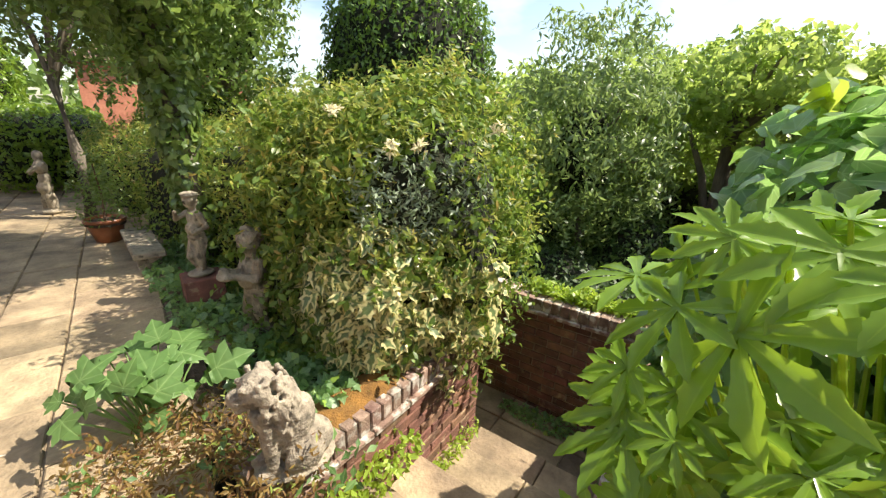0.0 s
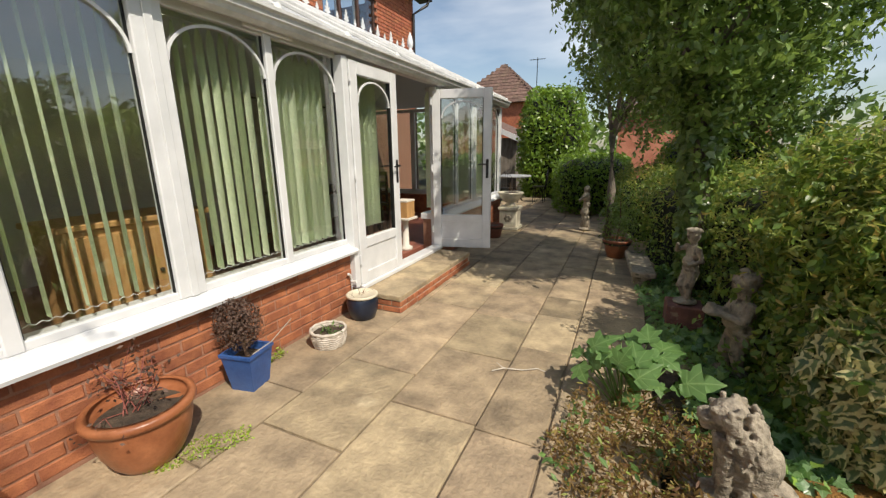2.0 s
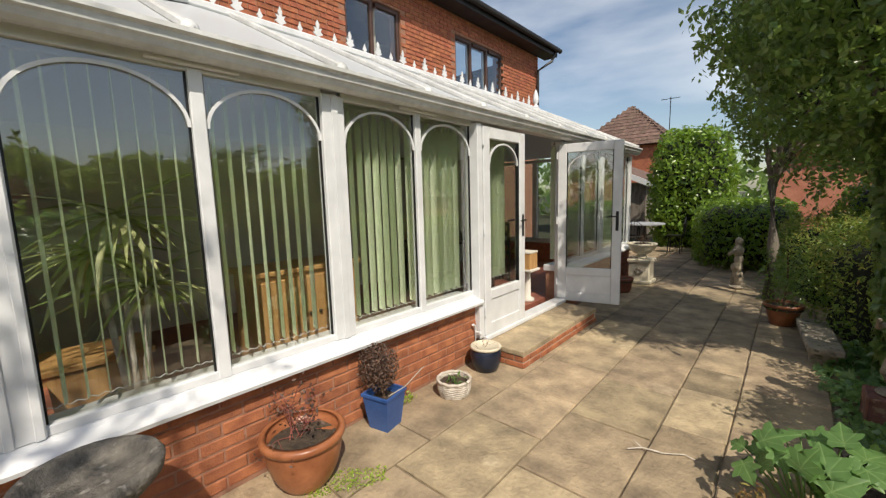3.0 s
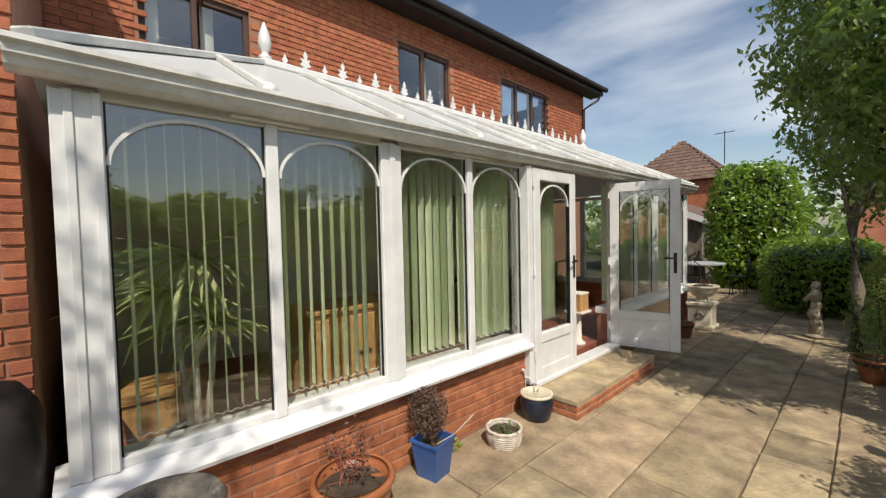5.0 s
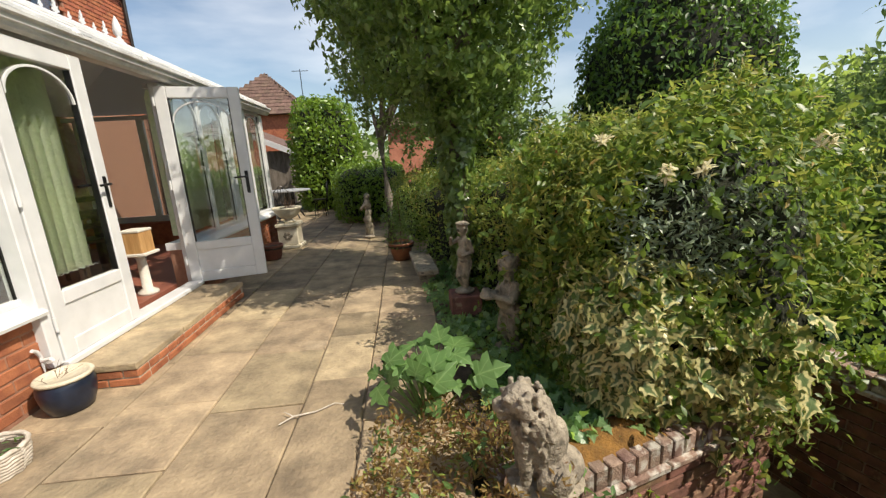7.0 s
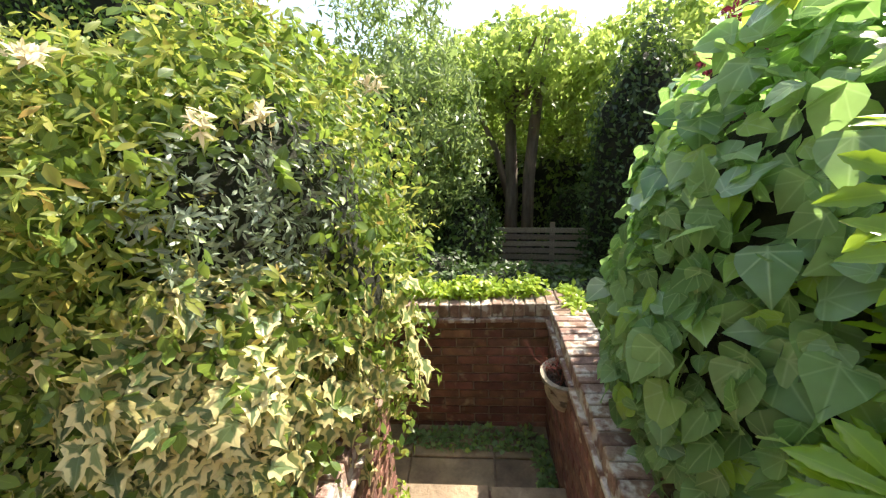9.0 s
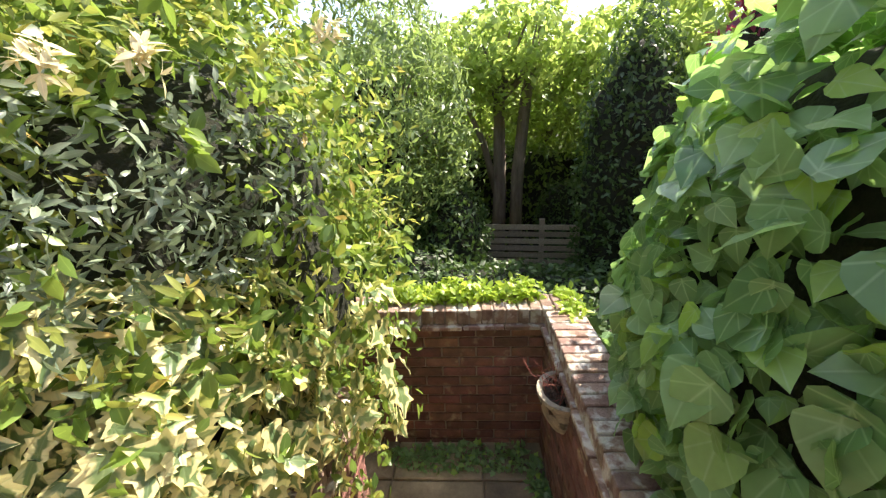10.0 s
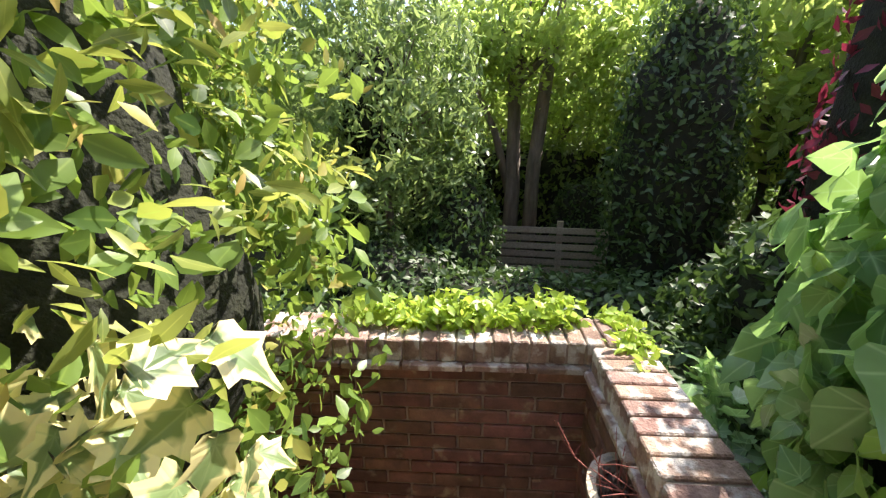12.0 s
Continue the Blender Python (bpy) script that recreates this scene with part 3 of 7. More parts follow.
def build_ground():
    xs = sorted(set([-900, -400, -150, -60, -30, -18, 22, 30, 45, 80, 150, 400, 900] + [round(-12 + 0.25 * i, 3) for i in range(121)]))
    ys = sorted(set([-900, -400, -150, -60, -30, -15, 22, 30, 45, 80, 150, 400, 900] + [round(-8 + 0.25 * i, 3) for i in range(105)]))
    bm = bmesh.new()
    grid = [[bm.verts.new((x, y, ground_height(x, y))) for y in ys] for x in xs]
    for a, b in zip(grid, grid[1:]):
        for j in range(len(ys) - 1):
            bm.faces.new((a[j], b[j], b[j + 1], a[j + 1]))
    tagged(part("ground", bm, M_GROUND), "rough grass and earth round the house", "ground", kind="structure")


build_ground()

floor_patio = tagged(part("patio", box(-1.78, 0.72, -3.4, 13.2, -0.12, -0.016), M_JOINT), "patio of buff sandstone flags with sandy joints", "patio", kind="structure")
part("joint_bed", box(-4.75, -1.784, 7.76, 13.2, -0.12, -0.016), M_JOINT, floor_patio)
part("joint_bed", box(0.72, 1.06, -3.4, 1.5, -0.12, -0.016), M_JOINT, floor_patio)

# ---- sunken stair ----
STAIR_U0, STAIR_U1, WALL_N, PIT_TOP, PIT_FLOOR = 0.44, 1.44, 3.72, -0.043, -1.10
TREADS = [(1.12, 1.50, -0.19), (1.50, 1.86, -0.37), (1.86, 2.24, -0.55), (2.24, 2.62, -0.73), (2.62, 3.02, -0.91)]
stair = tagged(part("stair", box(1.0, 3.9, 0.2, 3.2, -1.3, PIT_FLOOR - 0.02, m=PIT), M_JOINT), "sunken garden stair of worn sandstone treads", "stair", kind="structure")


def pit_wall(name, x0, x1, y0, y1, z0, z1, label):
    return tagged(part(name, box(x0, x1, y0, y1, z0, z1, m=PIT), M_MORTAR_OLD), label, "wall", kind="structure")


wall_pit_far = pit_wall("wall_pit_east", WALL_N, WALL_N + 0.22, 0.2, 3.2, -1.3, PIT_TOP - 0.11, "weathered red brick retaining wall with a brick-on-edge coping")
wall_pit_right = pit_wall("wall_pit_south", 1.62, WALL_N - 0.004, STAIR_U0 - 0.22, STAIR_U0, -1.3, PIT_TOP - 0.11, "old brick retaining wall beside the sunken stair")
wall_lion = pit_wall("wall_planter", 1.30, 2.90, STAIR_U1, STAIR_U1 + 0.22, -1.3, 0.03 - 0.11, "brick planter wall with mossy brick-on-edge coping")
wall_lion_end = pit_wall("wall_planter_return", 2.68, 2.90, STAIR_U1 + 0.224, 3.2, -1.3, -0.08, "brick return of the planter wall")

tagged(part("bank_south", box(1.1, 3.94, -2.4, STAIR_U0 - 0.224, -1.4, -0.6, m=PIT), M_SOIL), "dark earth bank behind the stair wall", "bank", kind="structure")
tagged(part("bank_east", box(3.944, 4.5, -2.4, 3.4, -1.4, -0.95, m=PIT), M_SOIL), "dark earth bank behind the far wall", "bank", kind="structure")

# ---- house ----
HX = -4.8
house = thing("house", "two-storey orange-red brick house with dark brown window frames", "house", kind="")
HOLES = [(0.55, 1.64, 2.82, 4.35), (3.88, 5.03, 3.3, 4.72), (6.5, 8.25, 3.2, 4.78)]


def wall_piece(y0, y1, z0, z1):
    part("wall", box(HX - 0.3, HX - 0.012, y0, y1, z0, z1), M_MORTAR, house)


def house_wall():
    ys = sorted({-6.0, 9.9, *[h[0] for h in HOLES], *[h[1] for h in HOLES]})
    for a, b in zip(ys, ys[1:]):
        hole = [h for h in HOLES if h[0] <= a and h[1] >= b]
        spans = [(2.4, hole[0][2]), (hole[0][3], 5.15)] if hole else [(-0.1, 5.15)]
        if hole:
            spans[0] = (-0.1, hole[0][2])
        for z0, z1 in spans:
            wall_piece(a, b, z0, z1)


house_wall()
part("wall", box(HX - 8, HX - 0.304, 9.65, 9.9, -0.1, 5.15), M_MORTAR, house)
part("wall", box(HX - 8, HX - 0.304, -6, -5.75, -0.1, 5.15), M_MORTAR, house)
part("wall", box(HX - 8.2, HX - 8, -6, 9.9, -0.1, 5.15), M_MORTAR, house)


def far_bricks(y0, y1, z0, z1, x=HX):
    """Single bricks of the upper wall, joined."""
    vs, fs = [], []
    tmpl = [(0, 0, 0), (0, 1, 0), (0, 1, 1), (0, 0, 1), (1, 0.03, 0.08), (1, 0.97, 0.08), (1, 0.97, 0.92), (1, 0.03, 0.92)]
    quads = [(4, 5, 6, 7), (0, 1, 5, 4), (1, 2, 6, 5), (2, 3, 7, 6), (3, 0, 4, 7)]
    r = 0
    z = z0
    while z < z1:
        y = y0 - (0.1125 if r % 2 else 0)
        while y < y1:
            a, b = max(y, y0), min(y + 0.215, y1)
            cy, cz = (a + b) / 2, z + 0.03
            if b - a > 0.03 and not any(x == HX and h[0] - 0.02 < cy < h[1] + 0.02 and h[2] - 0.01 < cz < h[3] + 0.02 for h in HOLES):
                k = len(vs)
                d = 0.014 + random.uniform(-0.002, 0.002)
                vs.extend((x - 0.014 + t[0] * d, a + t[1] * (b - a), z + t[2] * 0.064) for t in tmpl)
                fs.extend(tuple(k + i for i in q) for q in quads)
            y += 0.225
        z += 0.075
        r += 1
    me = bpy.data.meshes.new("bricks")
    me.from_pydata(vs, [], fs)
    me.materials.append(M_BRICK)
    return me


tagged(link("bricks", far_bricks(-0.6, 9.9, 2.5, 5.12), house, "orange-red stretcher-bond bricks"), kind="stuff")


def house_window(y0, y1, z0, z1, lights):
    f = part("window_frame", box(HX - 0.12, HX - 0.05, y0, y0 + 0.06, z0, z1), M_FRAME_BROWN, house, "dark brown window frame")
    for i in range(lights):
        a = y0 + (y1 - y0) * i / lights
        b = y0 + (y1 - y0) * (i + 1) / lights
        part("mullion", box(HX - 0.115, HX - 0.045, b - 0.06, b, z0, z1, 0.006), M_FRAME_BROWN, f)
        part("rail", box(HX - 0.115, HX - 0.045, a + 0.06, b - 0.06, z0, z0 + 0.07, 0.006), M_FRAME_BROWN, f)
        part("rail", box(HX - 0.115, HX - 0.045, a + 0.06, b - 0.06, z1 - 0.07, z1, 0.006), M_FRAME_BROWN, f)
        part("pane", box(HX - 0.085, HX - 0.08, a + 0.06, b - 0.06, z0 + 0.07, z1 - 0.07), M_GLASS, f)
        part("curtain", box(HX - 0.26, HX - 0.24, a + 0.06, a + 0.2, z0, z1), M_CREAM, f, "pale curtain")
    part("room_behind", box(HX - 2.2, HX - 2.1, y0 - 0.5, y1 + 0.5, z0 - 0.4, z1 + 0.3), M_CREAM, f)


for (a, b, c, d), k in zip(HOLES, (2, 2, 3)):
    house_window(a, b, c, d, k)
EAVE = 5.15
part("fascia", box(HX + 0.32, HX + 0.35, -6.3, 10.3, EAVE - 0.02, EAVE + 0.17), M_FASCIA, house, "black fascia board")
part("soffit", box(HX - 0.01, HX + 0.318, -6.3, 10.3, EAVE - 0.02, EAVE), M_FASCIA, house)
g = bmesh.new()
tube([(HX + 0.41, -6.3, EAVE + 0.12), (HX + 0.41, 10.35, EAVE + 0.12)], 0.06, 10, g)
part("gutter", g, M_FASCIA, house, "black half-round gutter")
part("downpipe", tube([(HX + 0.38, 10.15, EAVE + 0.08), (HX + 0.3, 10.1, EAVE - 0.15), (HX + 0.06, 9.8, EAVE - 0.4), (HX + 0.06, 9.8, 0.0)], 0.035, 10), M_FASCIA, house)


def tiled_slope(parent, o, along, up, length, height, tile=0.3, course=0.28, material=M_TILE, name="roof_tiles", taper=None):
    """Overlapping tiles on a slope, joined. taper(v) gives the run (from, to) left at a height share v."""
    o, along, up = Vector(o), Vector(along).normalized(), Vector(up).normalized()
    nrm = along.cross(up).normalized()
    if nrm.z < 0:
        nrm = -nrm
    vs, fs = [], []
    rows = int(height / course)
    for r in range(rows):
        lo, hi = taper(r / rows) if taper else (0.0, 1.0)
        x = lo * length - (tile / 2 if r % 2 else 0)
        while x < hi * length:
            a, b = max(x, lo * length), min(x + tile - 0.008, hi * length)
            if b - a > 0.04:
                k = len(vs)
                lift = random.uniform(0.022, 0.032)
                p = [o + along * s + up * t + nrm * h for s, t, h in ((a, r * course, lift), (b, r * course, lift), (b, r * course + course * 1.1, 0.004), (a, r * course + course * 1.1, 0.004), (a, r * course, 0), (b, r * course, 0))]
                vs.extend(tuple(q) for q in p)
                fs.extend([(k, k + 1, k + 2, k + 3), (k + 4, k + 5, k + 1, k)])
            x += tile
    me = bpy.data.meshes.new(name)
    me.from_pydata(vs, [], fs)
    me.materials.append(material)
    return tagged(link(name, me, parent), kind="stuff")


RUP = Vector((-0.8, 0, 0.6))
roofbm = bmesh.new()
q = [Vector((HX + 0.36, -6.3, EAVE + 0.16)), Vector((HX + 0.36, 10.3, EAVE + 0.16)), Vector((HX + 0.36 - 4.4, 10.3, EAVE + 3.46)), Vector((HX + 0.36 - 4.4, -6.3, EAVE + 3.46))]
roofbm.faces.new([roofbm.verts.new(v) for v in q])
roofbm.faces.new([roofbm.verts.new(v) for v in ((HX - 8.4, -6.3, EAVE + 0.16), (HX - 8.4, 10.3, EAVE + 0.16), q[2], q[3])])
part("roof", roofbm, M_TILE, house, "brown tiled roof")
tiled_slope(house, (HX + 0.38, -6.3, EAVE + 0.165), (0, 1, 0), RUP, 16.6, 5.4)
# shaded brick wall beyond the end of the conservatory
part("side_wall", box(HX + 0.004, -2.312, -6, -0.16, -0.1, 5.1), M_MORTAR, house, "brick wall by the conservatory end")
tagged(link("bricks", far_bricks(-3.5, -0.16, 0.0, 5.1, -2.3), house, "orange-red stretcher-bond bricks"), kind="stuff")
part("waste_pipe", tube([(-2.32, -0.72, 1.2), (-2.32, -0.46, 1.22), (-1.95, -0.42, 1.3)], 0.02, 8), M_UPVC, house, "white waste pipe")

# ---- conservatory ----
CX = -1.77          # outer face of the frames
Y0, Y1 = -0.04, 7.66
SILL, HEAD = 0.66, 2.16
cons = thing("conservatory", "long white uPVC conservatory on a brick dwarf wall", "conservatory")
dwarf = part("dwarf_wall", box(CX - 0.22, CX + 0.008, Y0, 2.985, -0.1, 0.54), M_MORTAR, cons, "orange-red brick dwarf wall")
dwarf_far = part("dwarf_wall", box(CX - 0.22, CX + 0.008, 4.84, Y1, -0.1, 0.54), M_MORTAR, cons, "orange-red brick dwarf wall")
part("end_wall", box(HX, CX - 0.224, Y1 - 0.2, Y1, -0.1, 0.54), M_BRICK, cons)
part("end_wall", box(HX, CX - 0.224, Y0, Y0 + 0.2, -0.1, 0.54), M_BRICK, cons)


def sill(y0, y1):
    prof = [(-0.24, 0.0), (0.095, 0.0), (0.1, 0.02), (0.085, 0.035), (0.02, 0.06), (0.012, 0.075), (-0.24, 0.075)]
    m = Matrix.Translation((CX, y1, 0.542)) @ Matrix.Rotation(radians(90), 4, "X")
    return part("window_sill", prism(prof, y1 - y0, m=m), M_UPVC, cons, "projecting white sill")


sill(Y0 - 0.05, 2.99)
sill(4.82, Y1 + 0.05)


def post(y0, y1, x_out=0.0, z0=0.617, z1=HEAD + 0.02, name="post"):
    b = box(CX - 0.07, CX + x_out, y0, y1, z0, z1, 0.006)
    return part(name, b, M_UPVC, cons)


def arch_outline(w, spring, rise, band, seg=20):
    """A flat segmental arch band in (y, z), from 0 to w."""
    out, inn = [], []
    for i in range(seg + 1):
        a = math.pi * (1 - i / seg)
        c, s = math.cos(a), math.sin(a)
        out.append((w / 2 + c * w / 2, spring + rise * s))
        inn.append((w / 2 + c * (w / 2 - band), spring + (rise - band) * s))
    return out + inn[::-1]


def flat_yz(x):
    """Maps an outline's (a, b) to the plane of a given x, as y and z; depth goes to +x."""
    m = Matrix.Identity(4)
    m[0][0], m[0][1], m[0][2], m[0][3] = 0, 0, 1, x
    m[1][0], m[1][1], m[1][2] = 1, 0, 0
    m[2][0], m[2][1], m[2][2] = 0, 1, 0
    return m


def cons_window(y0, y1, index, z0=SILL, arch=True):
    """One fixed light: glass, gasket frame, arched trim."""
    w = tagged(part("window_%d" % index, box(CX - 0.05, CX - 0.005, y0 - 0.012, y1 + 0.012, z0 - 0.043, z0, 0.004), M_UPVC, cons, "white bottom rail"), kind="structure")
    w.name = "window_frame"
    part("top_rail", box(CX - 0.05, CX - 0.005, y0 - 0.012, y1 + 0.012, HEAD, HEAD + 0.05, 0.004), M_UPVC, w)
    part("gasket", box(CX - 0.036, CX - 0.022, y0 - 0.003, y0 + 0.009, z0, HEAD), M_METAL, w, "black rubber gasket")
    part("gasket", box(CX - 0.036, CX - 0.022, y1 - 0.009, y1 + 0.003, z0, HEAD), M_METAL, w, "black rubber gasket")
    pane = part("pane", box(CX - 0.032, CX - 0.028, y0, y1, z0, HEAD), M_GLASS, w)
    pane.visible_shadow = False
    wd = y1 - y0
    if arch:
        b = prism(arch_outline(wd, 1.9, 0.235, 0.016), 0.012, m=Matrix.Translation((0, y0, 0)) @ flat_yz(CX - 0.024))
        part("arch_trim", b, M_UPVC, w, "thin white arched trim")
    return w


post(Y0, 0.12, 0.012)
for a, b in ((0.0, 0.03), (0.085, 0.115)):
    part("post_rib", box(CX + 0.013, CX + 0.022, a, b, 0.62, HEAD + 0.02, 0.003), M_UPVC, cons)
BAYS = [(0.12, 0.755), (0.82, 1.46), (1.62, 2.26), (2.32, 2.96)]
for i, (a, b) in enumerate(BAYS):
    cons_window(a, b, i + 1)
post(0.755, 0.82, 0.004, name="mullion")
post(1.46, 1.62, 0.01)
part("post_rib", box(CX + 0.012, CX + 0.022, 1.52, 1.565, 0.62, HEAD + 0.02, 0.003), M_UPVC, cons)
post(2.26, 2.32, 0.004, name="mullion")
post(2.96, 3.03, 0.07, 0.2)
FARBAYS = [(4.92, 5.5), (5.56, 6.14), (6.3, 6.9), (6.96, 7.54)]
for i, (a, b) in enumerate(FARBAYS):
    cons_window(a, b, i + 5)
post(4.78, 4.92, 0.03, 0.2)
post(5.5, 5.56, 0.004, name="mullion")
post(6.14, 6.3, 0.01)
post(6.9, 6.96, 0.004, name="mullion")
post(7.54, Y1, 0.012)
part("head_beam", box(CX - 0.07, CX + 0.03, Y0, Y1, HEAD + 0.052, HEAD + 0.1), M_UPVC, cons)
for y in (0.787, 2.29, 5.53):
    part("trickle_vent", box(CX + 0.004, CX + 0.03, y - 0.2, y + 0.2, HEAD + 0.015, HEAD + 0.04, 0.006), M_UPVC, cons, "white trickle vent")
part("threshold", box(CX - 0.05, CX + 0.1, 3.03, 4.78, 0.165, 0.21, 0.008), M_UPVC, cons)
# end screens, glass above the end walls
for y, s in ((Y0 + 0.03, -1), (Y1 - 0.03, 1)):
    for x0 in (-4.6, -3.65, -2.7):
        part("end_post", box(x0 - 0.05, x0 + 0.05, y - 0.03, y + 0.03, 0.6, 2.2, 0.006), M_UPVC, cons)
    part("end_rail", box(HX, CX - 0.075, y - 0.03, y + 0.03, 0.545, 0.64), M_UPVC, cons)
    part("end_head", box(HX, CX - 0.075, y - 0.03, y + 0.03, 2.2, 2.26), M_UPVC, cons)
    p_ = part("pane", box(HX, CX - 0.075, y - 0.003, y + 0.003, 0.64, 2.2), M_GLASS, cons)
    p_.visible_shadow = False

# gutter and roof
gp = [(0.0, 0.0), (0.05, -0.005), (0.075, 0.012), (0.085, 0.035), (0.1, 0.045), (0.105, 0.075), (0.125, 0.085), (0.125, 0.105), (0.1, 0.11), (0.0, 0.11)]
m = Matrix.Translation((CX + 0.032, Y1 + 0.1, HEAD + 0.035)) @ Matrix.Rotation(radians(90), 4, "X")
part("gutter", prism(gp, Y1 - Y0 + 0.2, m=m), M_UPVC_DIRTY, cons, "white moulded gutter")
RX, RZ, RY0, RY1 = -3.2, 3.08, 1.24, 7.13 - 0.0
EX, EZ = CX + 0.09, HEAD + 0.15


def slab(pts, t=0.02):
    bm = bmesh.new()
    v = [bm.verts.new(p) for p in pts]
    f = bm.faces.new(v)
    r = bmesh.ops.extrude_face_region(bm, geom=[f])
    for e in r["geom"]:
        if isinstance(e, bmesh.types.BMVert):
            e.co.z -= t
    return bm


M_POLY = bpy.data.materials.new("translucent_roof_sheet")
M_POLY.use_nodes = True
pn, pl = M_POLY.node_tree.nodes, M_POLY.node_tree.links
ptl = pn.new("ShaderNodeBsdfTranslucent")
ptl.inputs["Color"].default_value = (0.7, 0.72, 0.72, 1)
pmx = pn.new("ShaderNodeMixShader")
pmx.inputs["Fac"].default_value = 0.15
pn["Principled BSDF"].inputs["Base Color"].default_value = (0.62, 0.64, 0.65, 1)
pn["Principled BSDF"].inputs["Roughness"].default_value = 0.35
pl.new(pn["Principled BSDF"].outputs["BSDF"], pmx.inputs[1])
pl.new(ptl.outputs["BSDF"], pmx.inputs[2])
pl.new(pmx.outputs["Shader"], pn["Material Output"].inputs["Surface"])
rf = part("roof", slab([(EX, Y0 - 0.05, EZ), (EX, Y1 + 0.05, EZ), (RX, RY1 - 0.3, RZ), (RX, RY0, RZ)]), M_POLY, cons, "pale translucent roof sheets")
part("roof_hip", slab([(EX, Y0 - 0.05, EZ), (RX, RY0, RZ), (HX, Y0 - 0.05, EZ)]), M_POLY, cons)
part("roof_hip", slab([(EX, Y1 + 0.05, EZ), (HX, Y1 + 0.05, EZ), (RX, RY1 - 0.3, RZ)]), M_POLY, cons)
part("roof_back", slab([(RX, RY0, RZ), (RX, RY1 - 0.3, RZ), (HX, Y1 + 0.05, EZ), (HX, Y0 - 0.05, EZ)]), M_POLY, cons)


def bar(a, b, w=0.05, h=0.035, name="glazing_bar"):
    a, b = Vector(a), Vector(b)
    d = b - a
    q = d.to_track_quat("X", "Z").to_matrix().to_4x4()
    bm = box(0, d.length, -w / 2, w / 2, -0.005, h, 0.008, m=Matrix.Translation(a) @ q)
    return part(name, bm, M_UPVC_DIRTY, cons)


for i, y in enumerate((0.75, 1.55, 2.3, 3.0, 3.75, 4.5, 5.25, 6.0, 6.75)):
    t = 1.0 if RY0 <= y <= RY1 - 0.3 else ((y - Y0) / (RY0 - Y0) if y < RY0 else (Y1 - y) / (Y1 - RY1 + 0.3))
    bar((EX, y, EZ + 0.004), (EX + (RX - EX) * t, y, EZ + (RZ - EZ) * t + 0.004))
    cap = lathe([(0.035, 0), (0.042, 0.008), (0.03, 0.018), (0.014, 0.022), (0.016, 0.03), (0.006, 0.034)], 16, m=Matrix.Translation((EX + 0.02, y, EZ + 0.0)) @ Matrix.Rotation(radians(90), 4, "Y"))
    part("bar_end_cap", cap, M_UPVC_DIRTY, cons, "round moulded end cap", smooth=True)
bar((EX, Y0 - 0.05, EZ + 0.004), (RX, RY0, RZ + 0.004), 0.08, name="hip_bar")
bar((EX, Y1 + 0.05, EZ + 0.004), (RX, RY1 - 0.3, RZ + 0.004), 0.08, name="hip_bar")
part("ridge", box(RX - 0.07, RX + 0.07, RY0 - 0.03, RY1 - 0.27, RZ - 0.03, RZ + 0.04, 0.015), M_UPVC, cons)


def finial(y):
    prof = [(0.05, 0.0), (0.055, 0.03), (0.03, 0.05), (0.028, 0.07), (0.048, 0.1), (0.055, 0.15), (0.045, 0.22), (0.022, 0.29), (0.004, 0.33)]
    part("finial", lathe(prof, 16, m=Matrix.Translation((RX, y, RZ + 0.035))), M_UPVC, cons, "turned white finial", smooth=True)


finial(RY0 + 0.02)
finial(RY1 - 0.32)


def crest_mesh(big):
    o = [(0.012, 0), (0.012, 0.03), (0.055, 0.055), (0.03, 0.075), (0.045, 0.11), (0.012, 0.1), (0.02, 0.14), (0.0, 0.185)] if big else [(0.01, 0), (0.01, 0.025), (0.026, 0.05), (0.012, 0.075), (0.0, 0.11)]
    outline = o + [(-x, z) for x, z in o[-2::-1]]
    bm = prism(outline, 0.012, m=Matrix.Translation((RX - 0.006, 0, RZ + 0.038)) @ flat_yz(0))
    bmesh.ops.recalc_face_normals(bm, faces=bm.faces)
    me = bpy.data.meshes.new("cresting")
    bm.to_mesh(me)
    bm.free()
    me.materials.append(M_UPVC)
    return me


cm = (crest_mesh(True), crest_mesh(False))
k = 0
y = RY0 + 0.19
while y < RY1 - 0.4:
    link("cresting_spike", cm[(k + 1) % 2], cons, "", Matrix.Translation((0, y, 0)))
    y += 0.19
    k += 1


